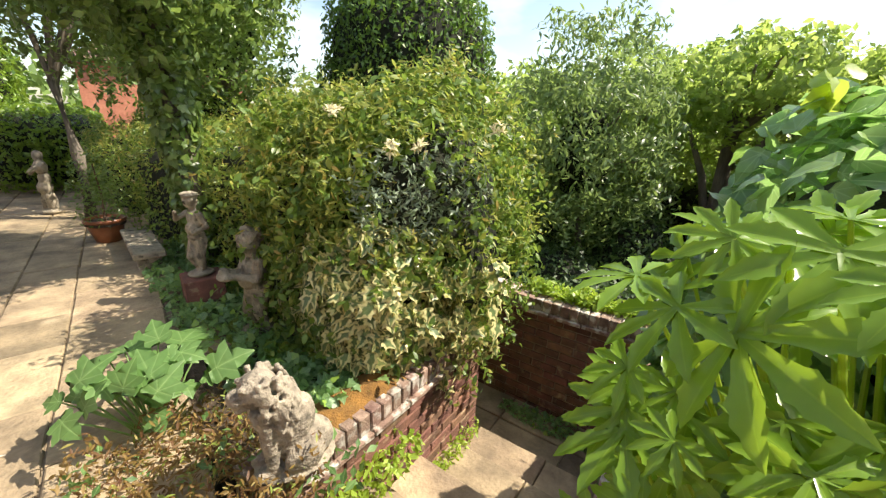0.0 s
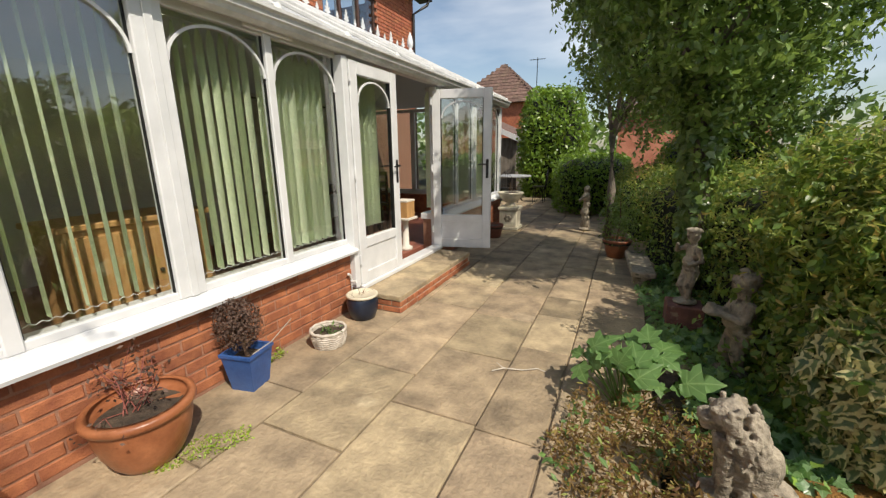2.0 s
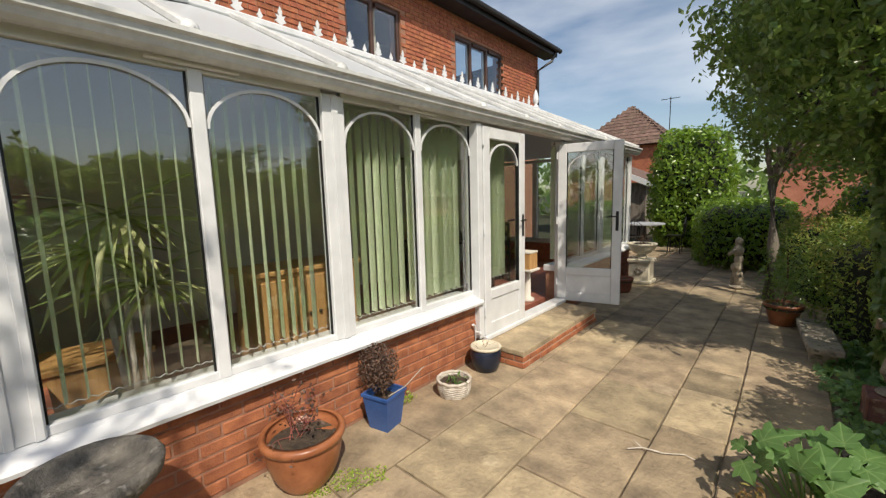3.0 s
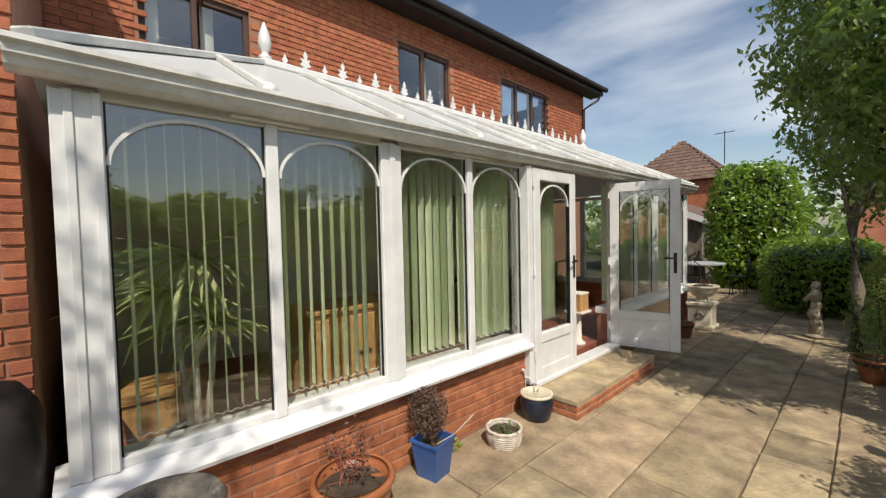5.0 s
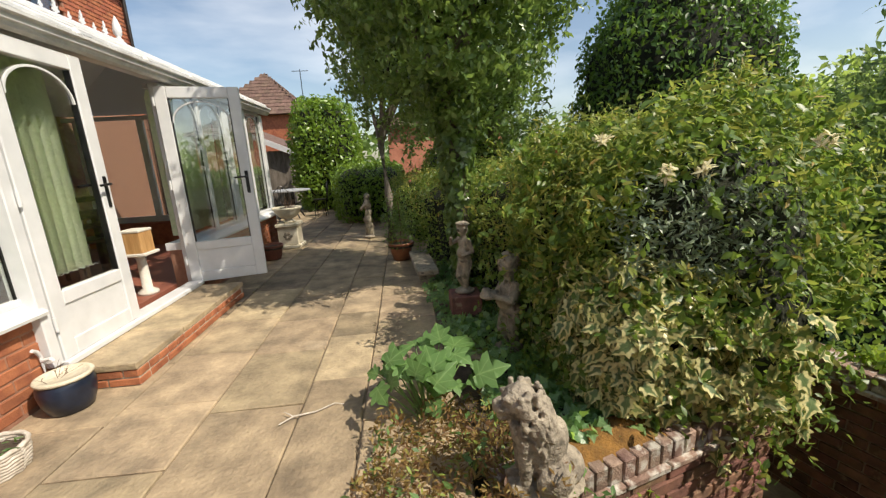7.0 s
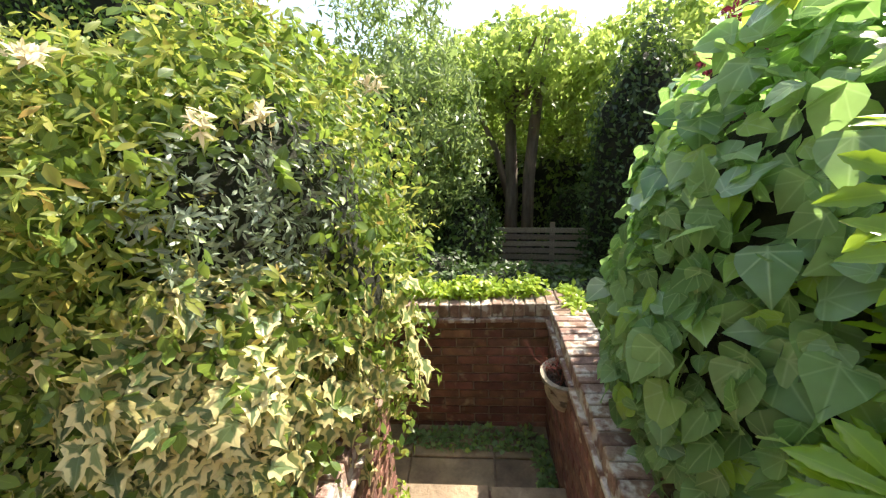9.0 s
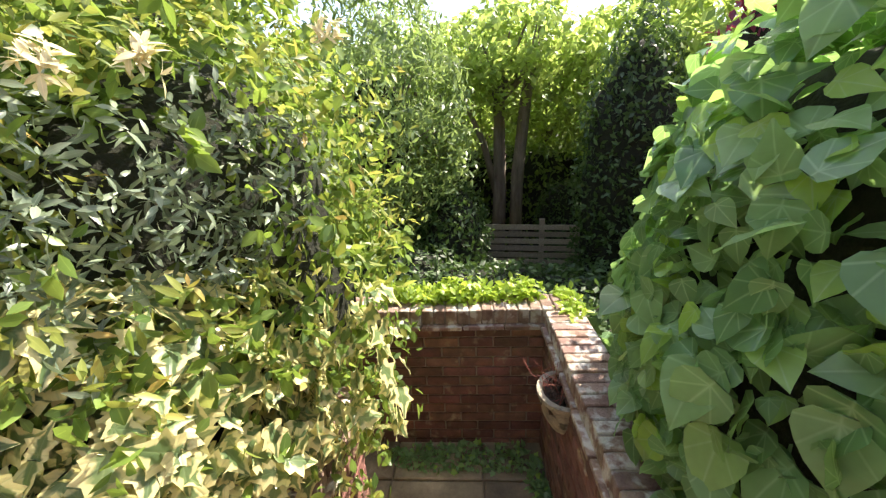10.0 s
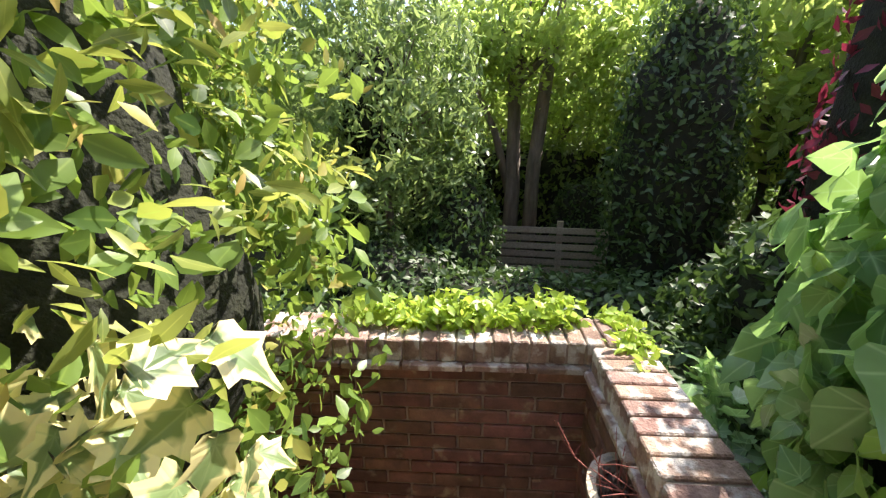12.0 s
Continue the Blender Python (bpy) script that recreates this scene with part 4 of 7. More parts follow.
# French doors
def door_leaf(name, label, hinge, rz, flip=1):
    """A half-glazed door: hinge on its left edge, leaf along +y (flip 1) of its own space, face to +x."""
    d = thing(name, label, "door", hinge, rz, kind="structure")
    W, z0, z1 = 0.74, 0.0, 1.955
    for a, b in ((0.0, 0.105), (W - 0.105, W)):
        part("stile", box(-0.03, 0.03, a, b, z0, z1, 0.006), M_UPVC, d)
    part("rail", box(-0.0285, 0.0285, 0.106, W - 0.106, z1 - 0.105, z1 - 0.001, 0.005), M_UPVC, d)
    part("rail", box(-0.0285, 0.0285, 0.106, W - 0.106, z0 + 0.34, z0 + 0.43, 0.005), M_UPVC, d)
    part("rail", box(-0.0285, 0.0285, 0.106, W - 0.106, z0 + 0.001, z0 + 0.11, 0.005), M_UPVC, d)
    part("panel", box(-0.015, 0.015, 0.106, W - 0.106, z0 + 0.112, z0 + 0.338), M_UPVC, d, "white lower door panel")
    pa = part("pane", box(-0.003, 0.003, 0.106, W - 0.106, z0 + 0.432, z1 - 0.107), M_GLASS, d)
    pa.visible_shadow = False
    for a, b in ((0.106, 0.114), (W - 0.114, W - 0.106)):
        part("gasket", box(-0.02, 0.02, a, b, z0 + 0.432, z1 - 0.107), M_METAL, d, "black rubber gasket")
    part("arch_trim", prism(arch_outline(W - 0.23, z1 - 0.33, 0.2, 0.014), 0.012, m=Matrix.Translation((0, 0.115, 0)) @ flat_yz(0.004)), M_UPVC, d)
    hy = W - 0.05
    h = part("door_handle", box(0.031, 0.04, hy - 0.016, hy + 0.016, 0.9, 1.13, 0.004), M_METAL, d, "dark lever handle on a long backplate")
    part("lever", tube([(0.04, hy, 1.07), (0.075, hy, 1.07), (0.08, hy - 0.03, 1.07), (0.078, hy - 0.11, 1.065)], 0.009, 8), M_METAL, h)
    part("lever", tube([(-0.03, hy, 1.07), (-0.07, hy, 1.07), (-0.075, hy - 0.03, 1.07), (-0.073, hy - 0.11, 1.065)], 0.009, 8), M_METAL, h)
    for z in (0.2, 0.98, 1.78):
        part("hinge", tube([(0.036, -0.008, z), (0.036, -0.008, z + 0.09)], 0.011, 8), M_UPVC, d, "white hinge")
    return d


door_leaf("door_1", "closed white half-glazed conservatory door", (CX + 0.045, 3.04, 0.21), 0)
d2 = door_leaf("door_2", "white half-glazed conservatory door standing open", (CX + 0.04, 4.775, 0.19), 0)
d2.matrix_world = pose(CX - 0.02, 4.77, 0.19, 0, 0, -76 - 0) @ Matrix.Identity(4)

# step before the doors
step = tagged(part("step", box(CX + 0.012, -1.275, 3.02, 4.72, -0.05, 0.115), M_MORTAR_PALE), "low brick-edged step with sandstone paving before the doors", "step", kind="structure")
part("tread_flag", box(CX + 0.015, -1.27, 3.005, 3.57, 0.117, 0.165, 0.006), M_FLAG, step)
part("tread_flag", box(CX + 0.015, -1.27, 3.58, 4.12, 0.117, 0.165, 0.006), M_FLAG, step)
part("tread_flag", box(CX + 0.015, -1.27, 4.13, 4.74, 0.117, 0.165, 0.006), M_FLAG, step)

# inside
tagged(part("conservatory_floor", box(HX, CX - 0.22, Y0 + 0.2, Y1 - 0.2, -0.1, 0.17), M_REDFLOOR), "red tiled conservatory floor", "floor", kind="structure")
tagged(part("conservatory_back_wall", box(HX + 0.006, HX + 0.05, Y0 + 0.2, Y1 - 0.2, 0.17, 2.3), M_CREAM), "cream plastered back wall", "wall", kind="structure")


# ---- large planting ----
SIMPLE = blade([(0.02, 0.0), (0.26, 0.5), (0.02, 1.0)])


def pit3(n, u, z):
    return (n * math.cos(TH) - u * math.sin(TH), n * math.sin(TH) + u * math.cos(TH), z)


def shoots(q, nn, length=0.22, per=9, up=0.6):
    """Leaf points along young shoots that stand out from a bush."""
    n = len(q)
    d = nn + rng.normal(0, 0.35, (n, 3))
    d[:, 2] += up
    d /= np.linalg.norm(d, axis=1)[:, None]
    ln = length * rng.uniform(0.4, 1.2, n)
    s = np.linspace(0.15, 1.0, per)
    p = q[:, None, :] + d[:, None, :] * (ln[:, None] * s[None, :])[:, :, None]
    p[:, :, 2] -= (0.25 * ln[:, None] * s[None, :] ** 2)
    m = np.repeat(d[:, None, :], per, 1) + rng.normal(0, 0.8, (n, per, 3))
    return p.reshape(-1, 3), m.reshape(-1, 3)


def add_leaves(parent, name, q, nn, size, shape, material, droop=0.3, spread=0.6, label=""):
    return link(name, leaf_mesh(name, q, nn, size, shape, material, droop, spread), parent, label)


def grey_zone(q):
    """The patch where a small grey-leaved shrub grows through the hedge."""
    return np.linalg.norm((q - np.array([1.80, 2.02, 0.99])) / np.array([0.42, 0.42, 0.27]), axis=1) < 1 + 0.15 * np.sin(q[:, 0] * 17)


def ivy_zone(q):
    """The lower part of the hedge's end, where variegated ivy takes over."""
    top = 0.56 + 0.16 * np.sin(q[:, 0] * 6) + 0.08 * np.sin(q[:, 0] * 19 + q[:, 1] * 13)
    return (q[:, 2] < top) & (q[:, 2] > 0.0) & (q @ np.array([math.cos(TH), math.sin(TH), 0]) > 1.95) & (q @ np.array([math.sin(TH), -math.cos(TH), 0]) > -2.4)


def hedge_run():
    """The mixed hedge along the patio, from the stair corner to the far end, as overlapping bushes."""
    spec = [((2.22, 2.70, 0.53), (0.83, 0.72, 0.96), 1.0, TH), ((1.85, 3.15, 0.47), (0.62, 0.8, 0.93), 2.0, radians(-25)), ((1.72, 4.25, 0.42), (0.60, 0.95, 0.86), 3.0, radians(5)), ((1.30, 5.8, 0.38), (0.60, 1.1, 0.80), 4.0, radians(10)), ((0.95, 7.9, 0.38), (0.60, 1.3, 0.80), 5.0, radians(10))]
    for i, (c, r, s, rz) in enumerate(spec):
        near = i < 2
        n = int((12500 if near else 5600) * (r[0] + r[1]) * r[2])

        def thin(q, sparse=0.15):
            """Which leaves stay: fewer in the hollows between clumps, in the grey shrub and among the ivy."""
            w = np.sin(q[:, 0] * 9 + s) + np.sin(q[:, 1] * 10 + 2 * s) + np.sin(q[:, 2] * 11 + s)
            ok = (w > -1.1) | (rng.random(len(q)) < 0.3)
            if i == 0:
                ok &= ~(grey_zone(q) & (rng.random(len(q)) > sparse)) & ~(ivy_zone(q) & (rng.random(len(q)) > 0.3))
            return ok

        b = bush("hedge", "mixed hedge of green and golden leaves beside the patio", "hedge", c, r, n, 0.052, OVAL if near else SIMPLE, L_HEDGE, 2.8, s, 0.22, 0.26, rz, 0.2, 0.8, "patio hedge", scale=0.72, keep=thin)
        # honeysuckle in drifts over the top and the shoulders
        q, nn = shell(int(n * 0.95), c, np.array(r) * 1.03, 2.8, s, 0.22, 0.14, rz)
        ok = (q[:, 2] > c[2] - 0.05 + 0.35 * rng.random(len(q))) & (np.sin(q[:, 0] * 4 + s) + np.sin(q[:, 1] * 5) + (q[:, 2] - c[2]) > -0.35) & thin(q, 0.02)
        add_leaves(b, "golden_foliage", q[ok], nn[ok] + np.array([0, 0, 0.3]), 0.05, LANCE, L_HONEY, 0.0, 0.8, "yellow-green honeysuckle leaves")
        q, nn = shell(int(n * 0.045), c, np.array(r) * 0.98, 3.0, s, 0.18, 0.05, rz)
        ok = (q[:, 2] > c[2] + 0.1) & thin(q, 0.05)
        p, m = shoots(q[ok], nn[ok], 0.24, 9, 0.8)
        add_leaves(b, "shoot_foliage", p, m, 0.045, LANCE, L_HONEY, -0.2, 0.6, "young upright shoots")
        q, nn = shell(int(n * 0.03), c, np.array(r) * 0.99, 3.0, s + 1, 0.18, 0.05, rz)
        p, m = shoots(q, nn, 0.16, 8, 0.1)
        add_leaves(b, "side_sprays", p, m, 0.05, OVAL if near else SIMPLE, L_HEDGE, 0.2, 0.7, "green sprays standing out from the hedge")
        if i == 0:
            # variegated ivy over the lower half of the end that faces the stair
            q, nn = shell(7600, c, np.array(r) * 1.05, 2.8, s, 0.22, 0.14, rz)
            ok = ivy_zone(q) & (q @ np.array([math.cos(TH), math.sin(TH), 0]) < 2.66)
            add_leaves(b, "ivy_trail", q[ok], nn[ok] + np.array([0, 0, 0.35]), 0.07, IVY, L_VARI, 0.6, 0.42, "variegated ivy trailing through the hedge")
            q, nn = shell(26000, c, np.array(r) * 1.02, 2.8, s, 0.22, 0.25, rz)
            ok = grey_zone(q)
            add_leaves(b, "grey_foliage", q[ok], nn[ok], 0.042, LANCE, L_GREY, 0.0, 0.9, "small grey-green leaves")
            q, nn = shell(1500, c, np.array(r) * 0.99, 2.8, s, 0.22, 0.1, rz)
            ok = grey_zone(q)
            p, m = shoots(q[ok], nn[ok], 0.15, 12, 0.15)
            add_leaves(b, "grey_sprays", p, m, 0.04, LANCE, L_GREY, 0.0, 0.7, "grey-green twig ends")
            for f in ((1.62, 2.10, 1.21), (1.71, 2.00, 1.22), (1.45, 2.33, 1.36), (2.1, 1.9, 1.3)):
                for k in range(13):
                    d = rng.normal(0, 0.55, 3) + np.array([-0.3, -0.7, 0.7])
                    p = np.repeat(np.array([f]) + d[None] * 0.022, 4, 0)
                    link("flower", leaf_mesh("flower", p, np.repeat(d[None], 4, 0), 0.034, LANCE, L_FLOWER, -0.5, 0.7, d[None] * 1.6), b, "cream honeysuckle flower")


hedge_run()

# variegated ivy over the planter wall's corner
c, r = pit3(2.38, 1.88, 0.22), (0.44, 0.42, 0.58)
vi = bush("variegated_ivy", "cream-edged variegated ivy over the planter wall", "ivy", c, r, 3300, 0.08, IVY, L_VARI, 2.8, 6.0, 0.28, 0.22, TH, 0.6, 0.42, scale=0.74, lift=0.35)
q, nn = shell(420, pit3(2.48, 1.74, 0.02), (0.32, 0.3, 0.36), 2.6, 2.0, 0.2, 0.1, TH)
add_leaves(vi, "ivy_sprays", q, nn + np.array([0, 0, 0.25]), 0.088, IVY, L_VARI, 0.8, 0.4)
q, nn = shell(900, pit3(2.66, 1.84, 0.05), (0.22, 0.30, 0.60), 2.4, 3.0, 0.2, 0.15, TH)
add_leaves(vi, "hedge_sprig", q, nn, 0.045, LANCE, L_HONEY, 0.2, 0.7, "yellow-green shrub leaves among the ivy")

# ivy mound beside the stair
iv = thing("ivy_mound", "tall mound of large-leaved dark green ivy", "ivy")
for (c, r, s, n) in ((pit3(2.5, -0.34, 0.38), (0.85, 0.72, 1.02), 8.0, 3600), (pit3(1.75, -0.55, 0.2), (0.7, 0.62, 0.95), 9.0, 2200), (pit3(1.3, -1.3, 0.3), (0.8, 0.7, 1.0), 4.0, 1500)):
    core("inner_shade_core", c, r, iv, 3.0, s, 0.1, TH, 0.8)
    q, nn = shell(n, c, r, 3.0, s, 0.12, 0.14, TH)
    add_leaves(iv, "foliage", q, nn + np.array([0, 0, 0.35]), np.where(rng.random(len(q)) < 0.25, 0.122, 0.098), HEART, L_IVY, 0.5, 0.55)
    q, nn = shell(n // 2, c, np.array(r) * 0.95, 3.0, s, 0.12, 0.1, TH)
    add_leaves(iv, "small_foliage", q, nn + np.array([0, 0, 0.3]), 0.075, HEART, L_IVY, 0.45, 0.7)
q, nn = shell(60, pit3(2.3, -0.4, 0.45), (0.85, 0.72, 0.98), 3.0, 8.0, 0.1, 0.02, TH)
ok = q[:, 2] > 1.1
p, m = shoots(q[ok], nn[ok], 0.3, 6, 1.4)
add_leaves(iv, "shoot_foliage", p, m, 0.075, HEART, L_CREEP, 0.2, 0.5, "lime-green young ivy shoots")


# fatsia
def fatsia():
    t = thing("fatsia_shrub", "glossy green shrub with large fingered leaves", "shrub", (0, 0, 0))
    rs = np.random.default_rng(23)
    root = np.array([1.6, 0.38, -0.05])
    mid_ = np.array([1.54, 0.57, 0.82])
    k = 0
    while k < 125:
        d = rs.normal(size=3)
        d /= np.linalg.norm(d)
        if d[2] < -0.75:
            continue
        e = mid_ + d * np.array([0.40, 0.40, 0.54]) * rs.uniform(0.55, 1.0)
        n_, u_ = to_pit(e[0], e[1])
        if u_ > 0.52 or e[0] < 1.12 or e[1] > 1.18 - 0.727 * (e[0] - 1.065):
            continue
        k += 1
        base = root + np.array([rs.normal(0, 0.06), rs.normal(0, 0.06), rs.uniform(0, 0.35)])
        m_ = base * 0.45 + e * 0.55 + np.array([0, 0, 0.04])
        part("leaf_stalk", tube([base, m_, e], [0.007, 0.006, 0.004], 6), L_CREEP, t)
        out = d * np.array([1, 1, 0.35])
        out /= np.linalg.norm(out)
        nn = np.array([0, 0, 0.85]) + 0.35 * out + np.array([-0.45, -0.1, 0])
        link("leaf", leaf_mesh("leaf", e[None], nn[None], rs.uniform(0.1, 0.16), FATSIA, L_FATSIA, 0.05, 0.25, out[None] * 3), t)


fatsia()

# ---- trees ----


def tree(name, label, base, fork, c, r, n, size, shape, material, trunk=0.07, seed=1.0, p=2.2, droop=0.6, deep=0.75, ivy=0, gaps=-0.9, heart=0.0):
    """A tapered trunk with limbs and a ragged crown of clumps."""
    t = thing(name, label, "tree")
    b, f = Vector(base), Vector(fork)
    mid = b.lerp(f, 0.5) + Vector((0.04, -0.03, 0))
    part("trunk", tube([b, mid, f, Vector(c)], [trunk * 1.2, trunk, trunk * 0.8, trunk * 0.3], 10), M_BARK, t, smooth=True)
    rs = np.random.default_rng(int(seed * 100))
    for i in range(8):
        d = rs.normal(size=3)
        d[2] = abs(d[2]) * 0.6
        d /= np.linalg.norm(d)
        e = Vector(c) + Vector(d * np.array(r) * 0.8)
        part("limb", tube([f, f.lerp(e, 0.5) + Vector((0, 0, 0.12)), e], [trunk * 0.5, trunk * 0.3, trunk * 0.1], 6), M_BARK, t)
    if heart:
        core("inner_shade_core", c, r, t, p, seed, 0.22, 0.0, heart)
    q, nn = shell(n, c, r, p, seed, 0.22, deep)
    k = np.sin(q[:, 0] * 7 + seed) + np.sin(q[:, 1] * 8 + 2 * seed) + np.sin(q[:, 2] * 7.5)
    q, nn = q[k > gaps], nn[k > gaps]
    add_leaves(t, "crown", q, nn, size, shape, material, droop, 0.8)
    q, nn = shell(n // 50, c, np.array(r) * 0.96, p, seed, 0.22, 0.05)
    pp, m = shoots(q, nn, 0.2 * max(r) / 1.3, 8, -0.2)
    add_leaves(t, "crown_sprays", pp, m, size, shape, material, droop, 0.8)
    if ivy:
        h = rng.uniform(0, 1, ivy)
        a = rng.uniform(0, 2 * math.pi, ivy)
        w = (0.1 + 0.16 * h ** 2) * rng.uniform(0.7, 1.1, ivy)
        q = np.stack([b.x + (f.x - b.x) * h + w * np.cos(a), b.y + (f.y - b.y) * h + w * np.sin(a), b.z + (f.z + 0.4 - b.z) * h], 1)
        add_leaves(t, "trunk_ivy", q, np.stack([np.cos(a), np.sin(a), 0.3 + 0 * a], 1), 0.07, IVY, L_TREE, 0.8, 0.4, "ivy climbing the trunk")
    return t


tree("garden_tree", "small tree with an ivy-clad trunk and dense round crown", (1.08, 4.45, -0.05), (1.02, 4.4, 1.75), (1.02, 4.45, 3.2), (1.14, 1.12, 1.4), 40000, 0.075, SIMPLE, L_TREE, 0.085, 1.0, ivy=1800, deep=0.6, heart=0.45, gaps=-1.0)
tree("garden_tree", "small tree with a pale grey trunk", (0.25, 7.1, -0.05), (0.2, 7.1, 1.6), (0.75, 7.5, 3.2), (1.15, 1.2, 1.5), 19000, 0.085, SIMPLE, L_TREE, 0.07, 2.0, heart=0.55)
# added to shade the far patio; stands mostly behind the nearer crown
tree("garden_tree", "added leafy tree behind the hedge that shades the far patio", (2.3, 8.3, -0.05), (2.3, 8.3, 1.6), (2.1, 8.3, 2.7), (1.15, 1.3, 1.35), 12000, 0.11, SIMPLE, L_TREE, 0.09, 14.0, heart=0.55)
bush("clipped_evergreen", "dense dark clipped evergreen tree", "tree", (5.1, 7.1, 1.3), (1.5, 1.45, 2.85), 30000, 0.095, SIMPLE, L_EVER, 2.6, 3.0, 0.07, 0.12, spread=0.8, scale=0.9)
bush("laurel_hedge", "tall bright laurel hedge at the patio's end", "hedge", (-1.75, 13.4, 1.5), (1.0, 1.3, 1.78), 11000, 0.13, SIMPLE, L_LAUREL, 3.2, 4.0, 0.08, 0.15, spread=0.8)
bush("laurel_hedge", "clipped laurel hedge with a flat top", "hedge", (-0.3, 10.9, 0.62), (0.85, 1.7, 0.72), 9000, 0.085, SIMPLE, L_LAUREL, 4.0, 5.0, 0.08, 0.15, spread=0.8)
bush("laurel_hedge", "clipped laurel hedge with a flat top", "hedge", (1.9, 9.2, 0.8), (0.9, 1.6, 0.95), 9000, 0.085, SIMPLE, L_LAUREL, 3.4, 6.0, 0.1, 0.15, spread=0.8)

tree("garden_tree", "slender garden tree that dapples the conservatory's corner with shade", (1.95, -2.6, -0.08), (1.85, -2.4, 3.6), (1.5, -1.8, 5.5), (0.8, 0.8, 1.1), 1500, 0.085, SIMPLE, L_TREE, 0.06, 17.0, deep=0.8, gaps=-0.1)

# beyond the sunken stair
tree("willowy_tree", "airy light-green tree behind the wall", (6.3, 3.9, -1.6), (6.3, 3.95, 0.3), (6.3, 4.0, 0.95), (1.35, 1.2, 1.75), 24000, 0.11, LANCE, L_AIRY, 0.06, 3.0, gaps=-0.55, heart=0.35)
for (x, y, sd, lz, rr, m) in ((9.6, 4.9, 4.0, 0.9, 1.6, L_LIGHT), (9.9, 0.5, 5.0, 1.0, 1.4, L_LIGHT), (13.0, 2.4, 13.0, 0.8, 2.0, L_LIGHT), (8.4, 6.4, 6.0, 0.5, 2.0, L_LIGHT), (8.3, -0.6, 7.0, 1.1, 1.5, L_LIGHT), (8.4, -2.8, 8.0, 0.7, 2.0, L_LIGHT), (6.6, -3.8, 9.0, 0.5, 1.8, L_LIGHT), (11.5, 9.0, 10.0, 0.9, 2.6, L_LIGHT), (12.5, 4.0, 11.0, 1.2, 2.6, L_LIGHT), (12.0, 0.0, 12.0, 1.0, 2.6, L_TREE)):
    tree("garden_tree", "slender light-green tree beyond the garden wall", (x, y, -2.0), (x + 0.1, y - 0.05, 0.3), (x, y, lz + 0.45), (rr, rr, 1.5), 11000, 0.17, SIMPLE, m, 0.15, sd, p=2.0, gaps=-0.35)
for (x, y, z, a, b, h, n) in ((6.6, 0.75, 0.0, 0.6, 0.6, 2.1, 8000), (6.3, 3.0, -0.75, 0.62, 0.5, 1.0, 4500), (5.7, -1.0, 0.0, 0.9, 0.9, 2.0, 9000), (9.6, 1.6, -1.0, 0.7, 0.6, 0.75, 3000), (5.2, 1.9, -1.0, 0.5, 1.4, 0.5, 4000), (5.3, 3.6, -0.9, 0.6, 1.0, 0.6, 4000), (4.9, 0.2, -0.6, 0.5, 0.8, 0.55, 3500), (7.0, 3.9, -1.3, 0.8, 0.9, 0.8, 4000), (7.4, -1.6, -0.2, 1.0, 1.2, 2.1, 7000), (4.3, 0.45, -0.25, 0.45, 0.4, 0.6, 3500), (3.75, -0.05, -0.15, 0.45, 0.4, 0.55, 3500)):
    bush("evergreen_shrub", "dark ivy-covered evergreen beyond the wall", "shrub", (x, y, z), (a, b, h), n, 0.085, SIMPLE, L_DARK, 2.4, x, 0.14, 0.3, spread=0.8, group="dark evergreens")
bush("plum_shrub", "purple-red leaved shrub top", "shrub", (4.15, 0.36, 0.7), (0.28, 0.28, 1.25), 1500, 0.07, SIMPLE, L_PLUM, 2.2, 2.0, 0.2, 0.3)


def woods():
    """A ring of far trees, joined."""
    q, nn = [], []
    for i in range(70):
        a = 2 * math.pi * i / 70 + rng.uniform(-0.03, 0.03)
        d = rng.uniform(30, 48)
        r = rng.uniform(2.6, 4.6)
        p, m = shell(420, (d * math.cos(a), d * math.sin(a), rng.uniform(0.5, 2.0)), (r, r, r * rng.uniform(0.8, 1.3)), 2.2, i, 0.2, 0.4)
        q.append(p)
        nn.append(m)
    tagged(link("far_woods", leaf_mesh("far_woods", np.concatenate(q), np.concatenate(nn), 0.75, SIMPLE, L_TREE, 0.3, 0.9)), "far trees round the gardens", "woods", kind="stuff")


woods()


def undergrowth():
    """Low growth on the bank below the wall, joined; its dark leaf colour stands in for tree shade."""
    k = 15000
    n_, u_ = 3.98 + 5.5 * rng.random(k) ** 1.5, rng.uniform(-4, 5.5, k)
    x, y = n_ * math.cos(TH) - u_ * math.sin(TH), n_ * math.sin(TH) + u_ * math.cos(TH)
    z = np.array([max(ground_height(a, b), -0.95 if c < 4.5 else -9) for a, b, c in zip(x, y, n_)]) + rng.random(k) * 0.28
    tagged(link("undergrowth", leaf_mesh("undergrowth", np.stack([x, y, z], 1), np.array([0, 0, 1.0]) + 0 * np.stack([x, y, z], 1), 0.1, SIMPLE, L_DARK, 0.2, 0.7)), "low growth on the bank, tree shade put into its dark leaves", "undergrowth", kind="stuff")


undergrowth()
bush("far_hedge", "long dark hedge beyond the slat fence", "hedge", pit3(11.2, 1.0, -0.9), (0.7, 7.0, 1.25), 16000, 0.16, SIMPLE, L_TREE, 3.5, 5.0, 0.1, 0.2, TH, spread=0.8)

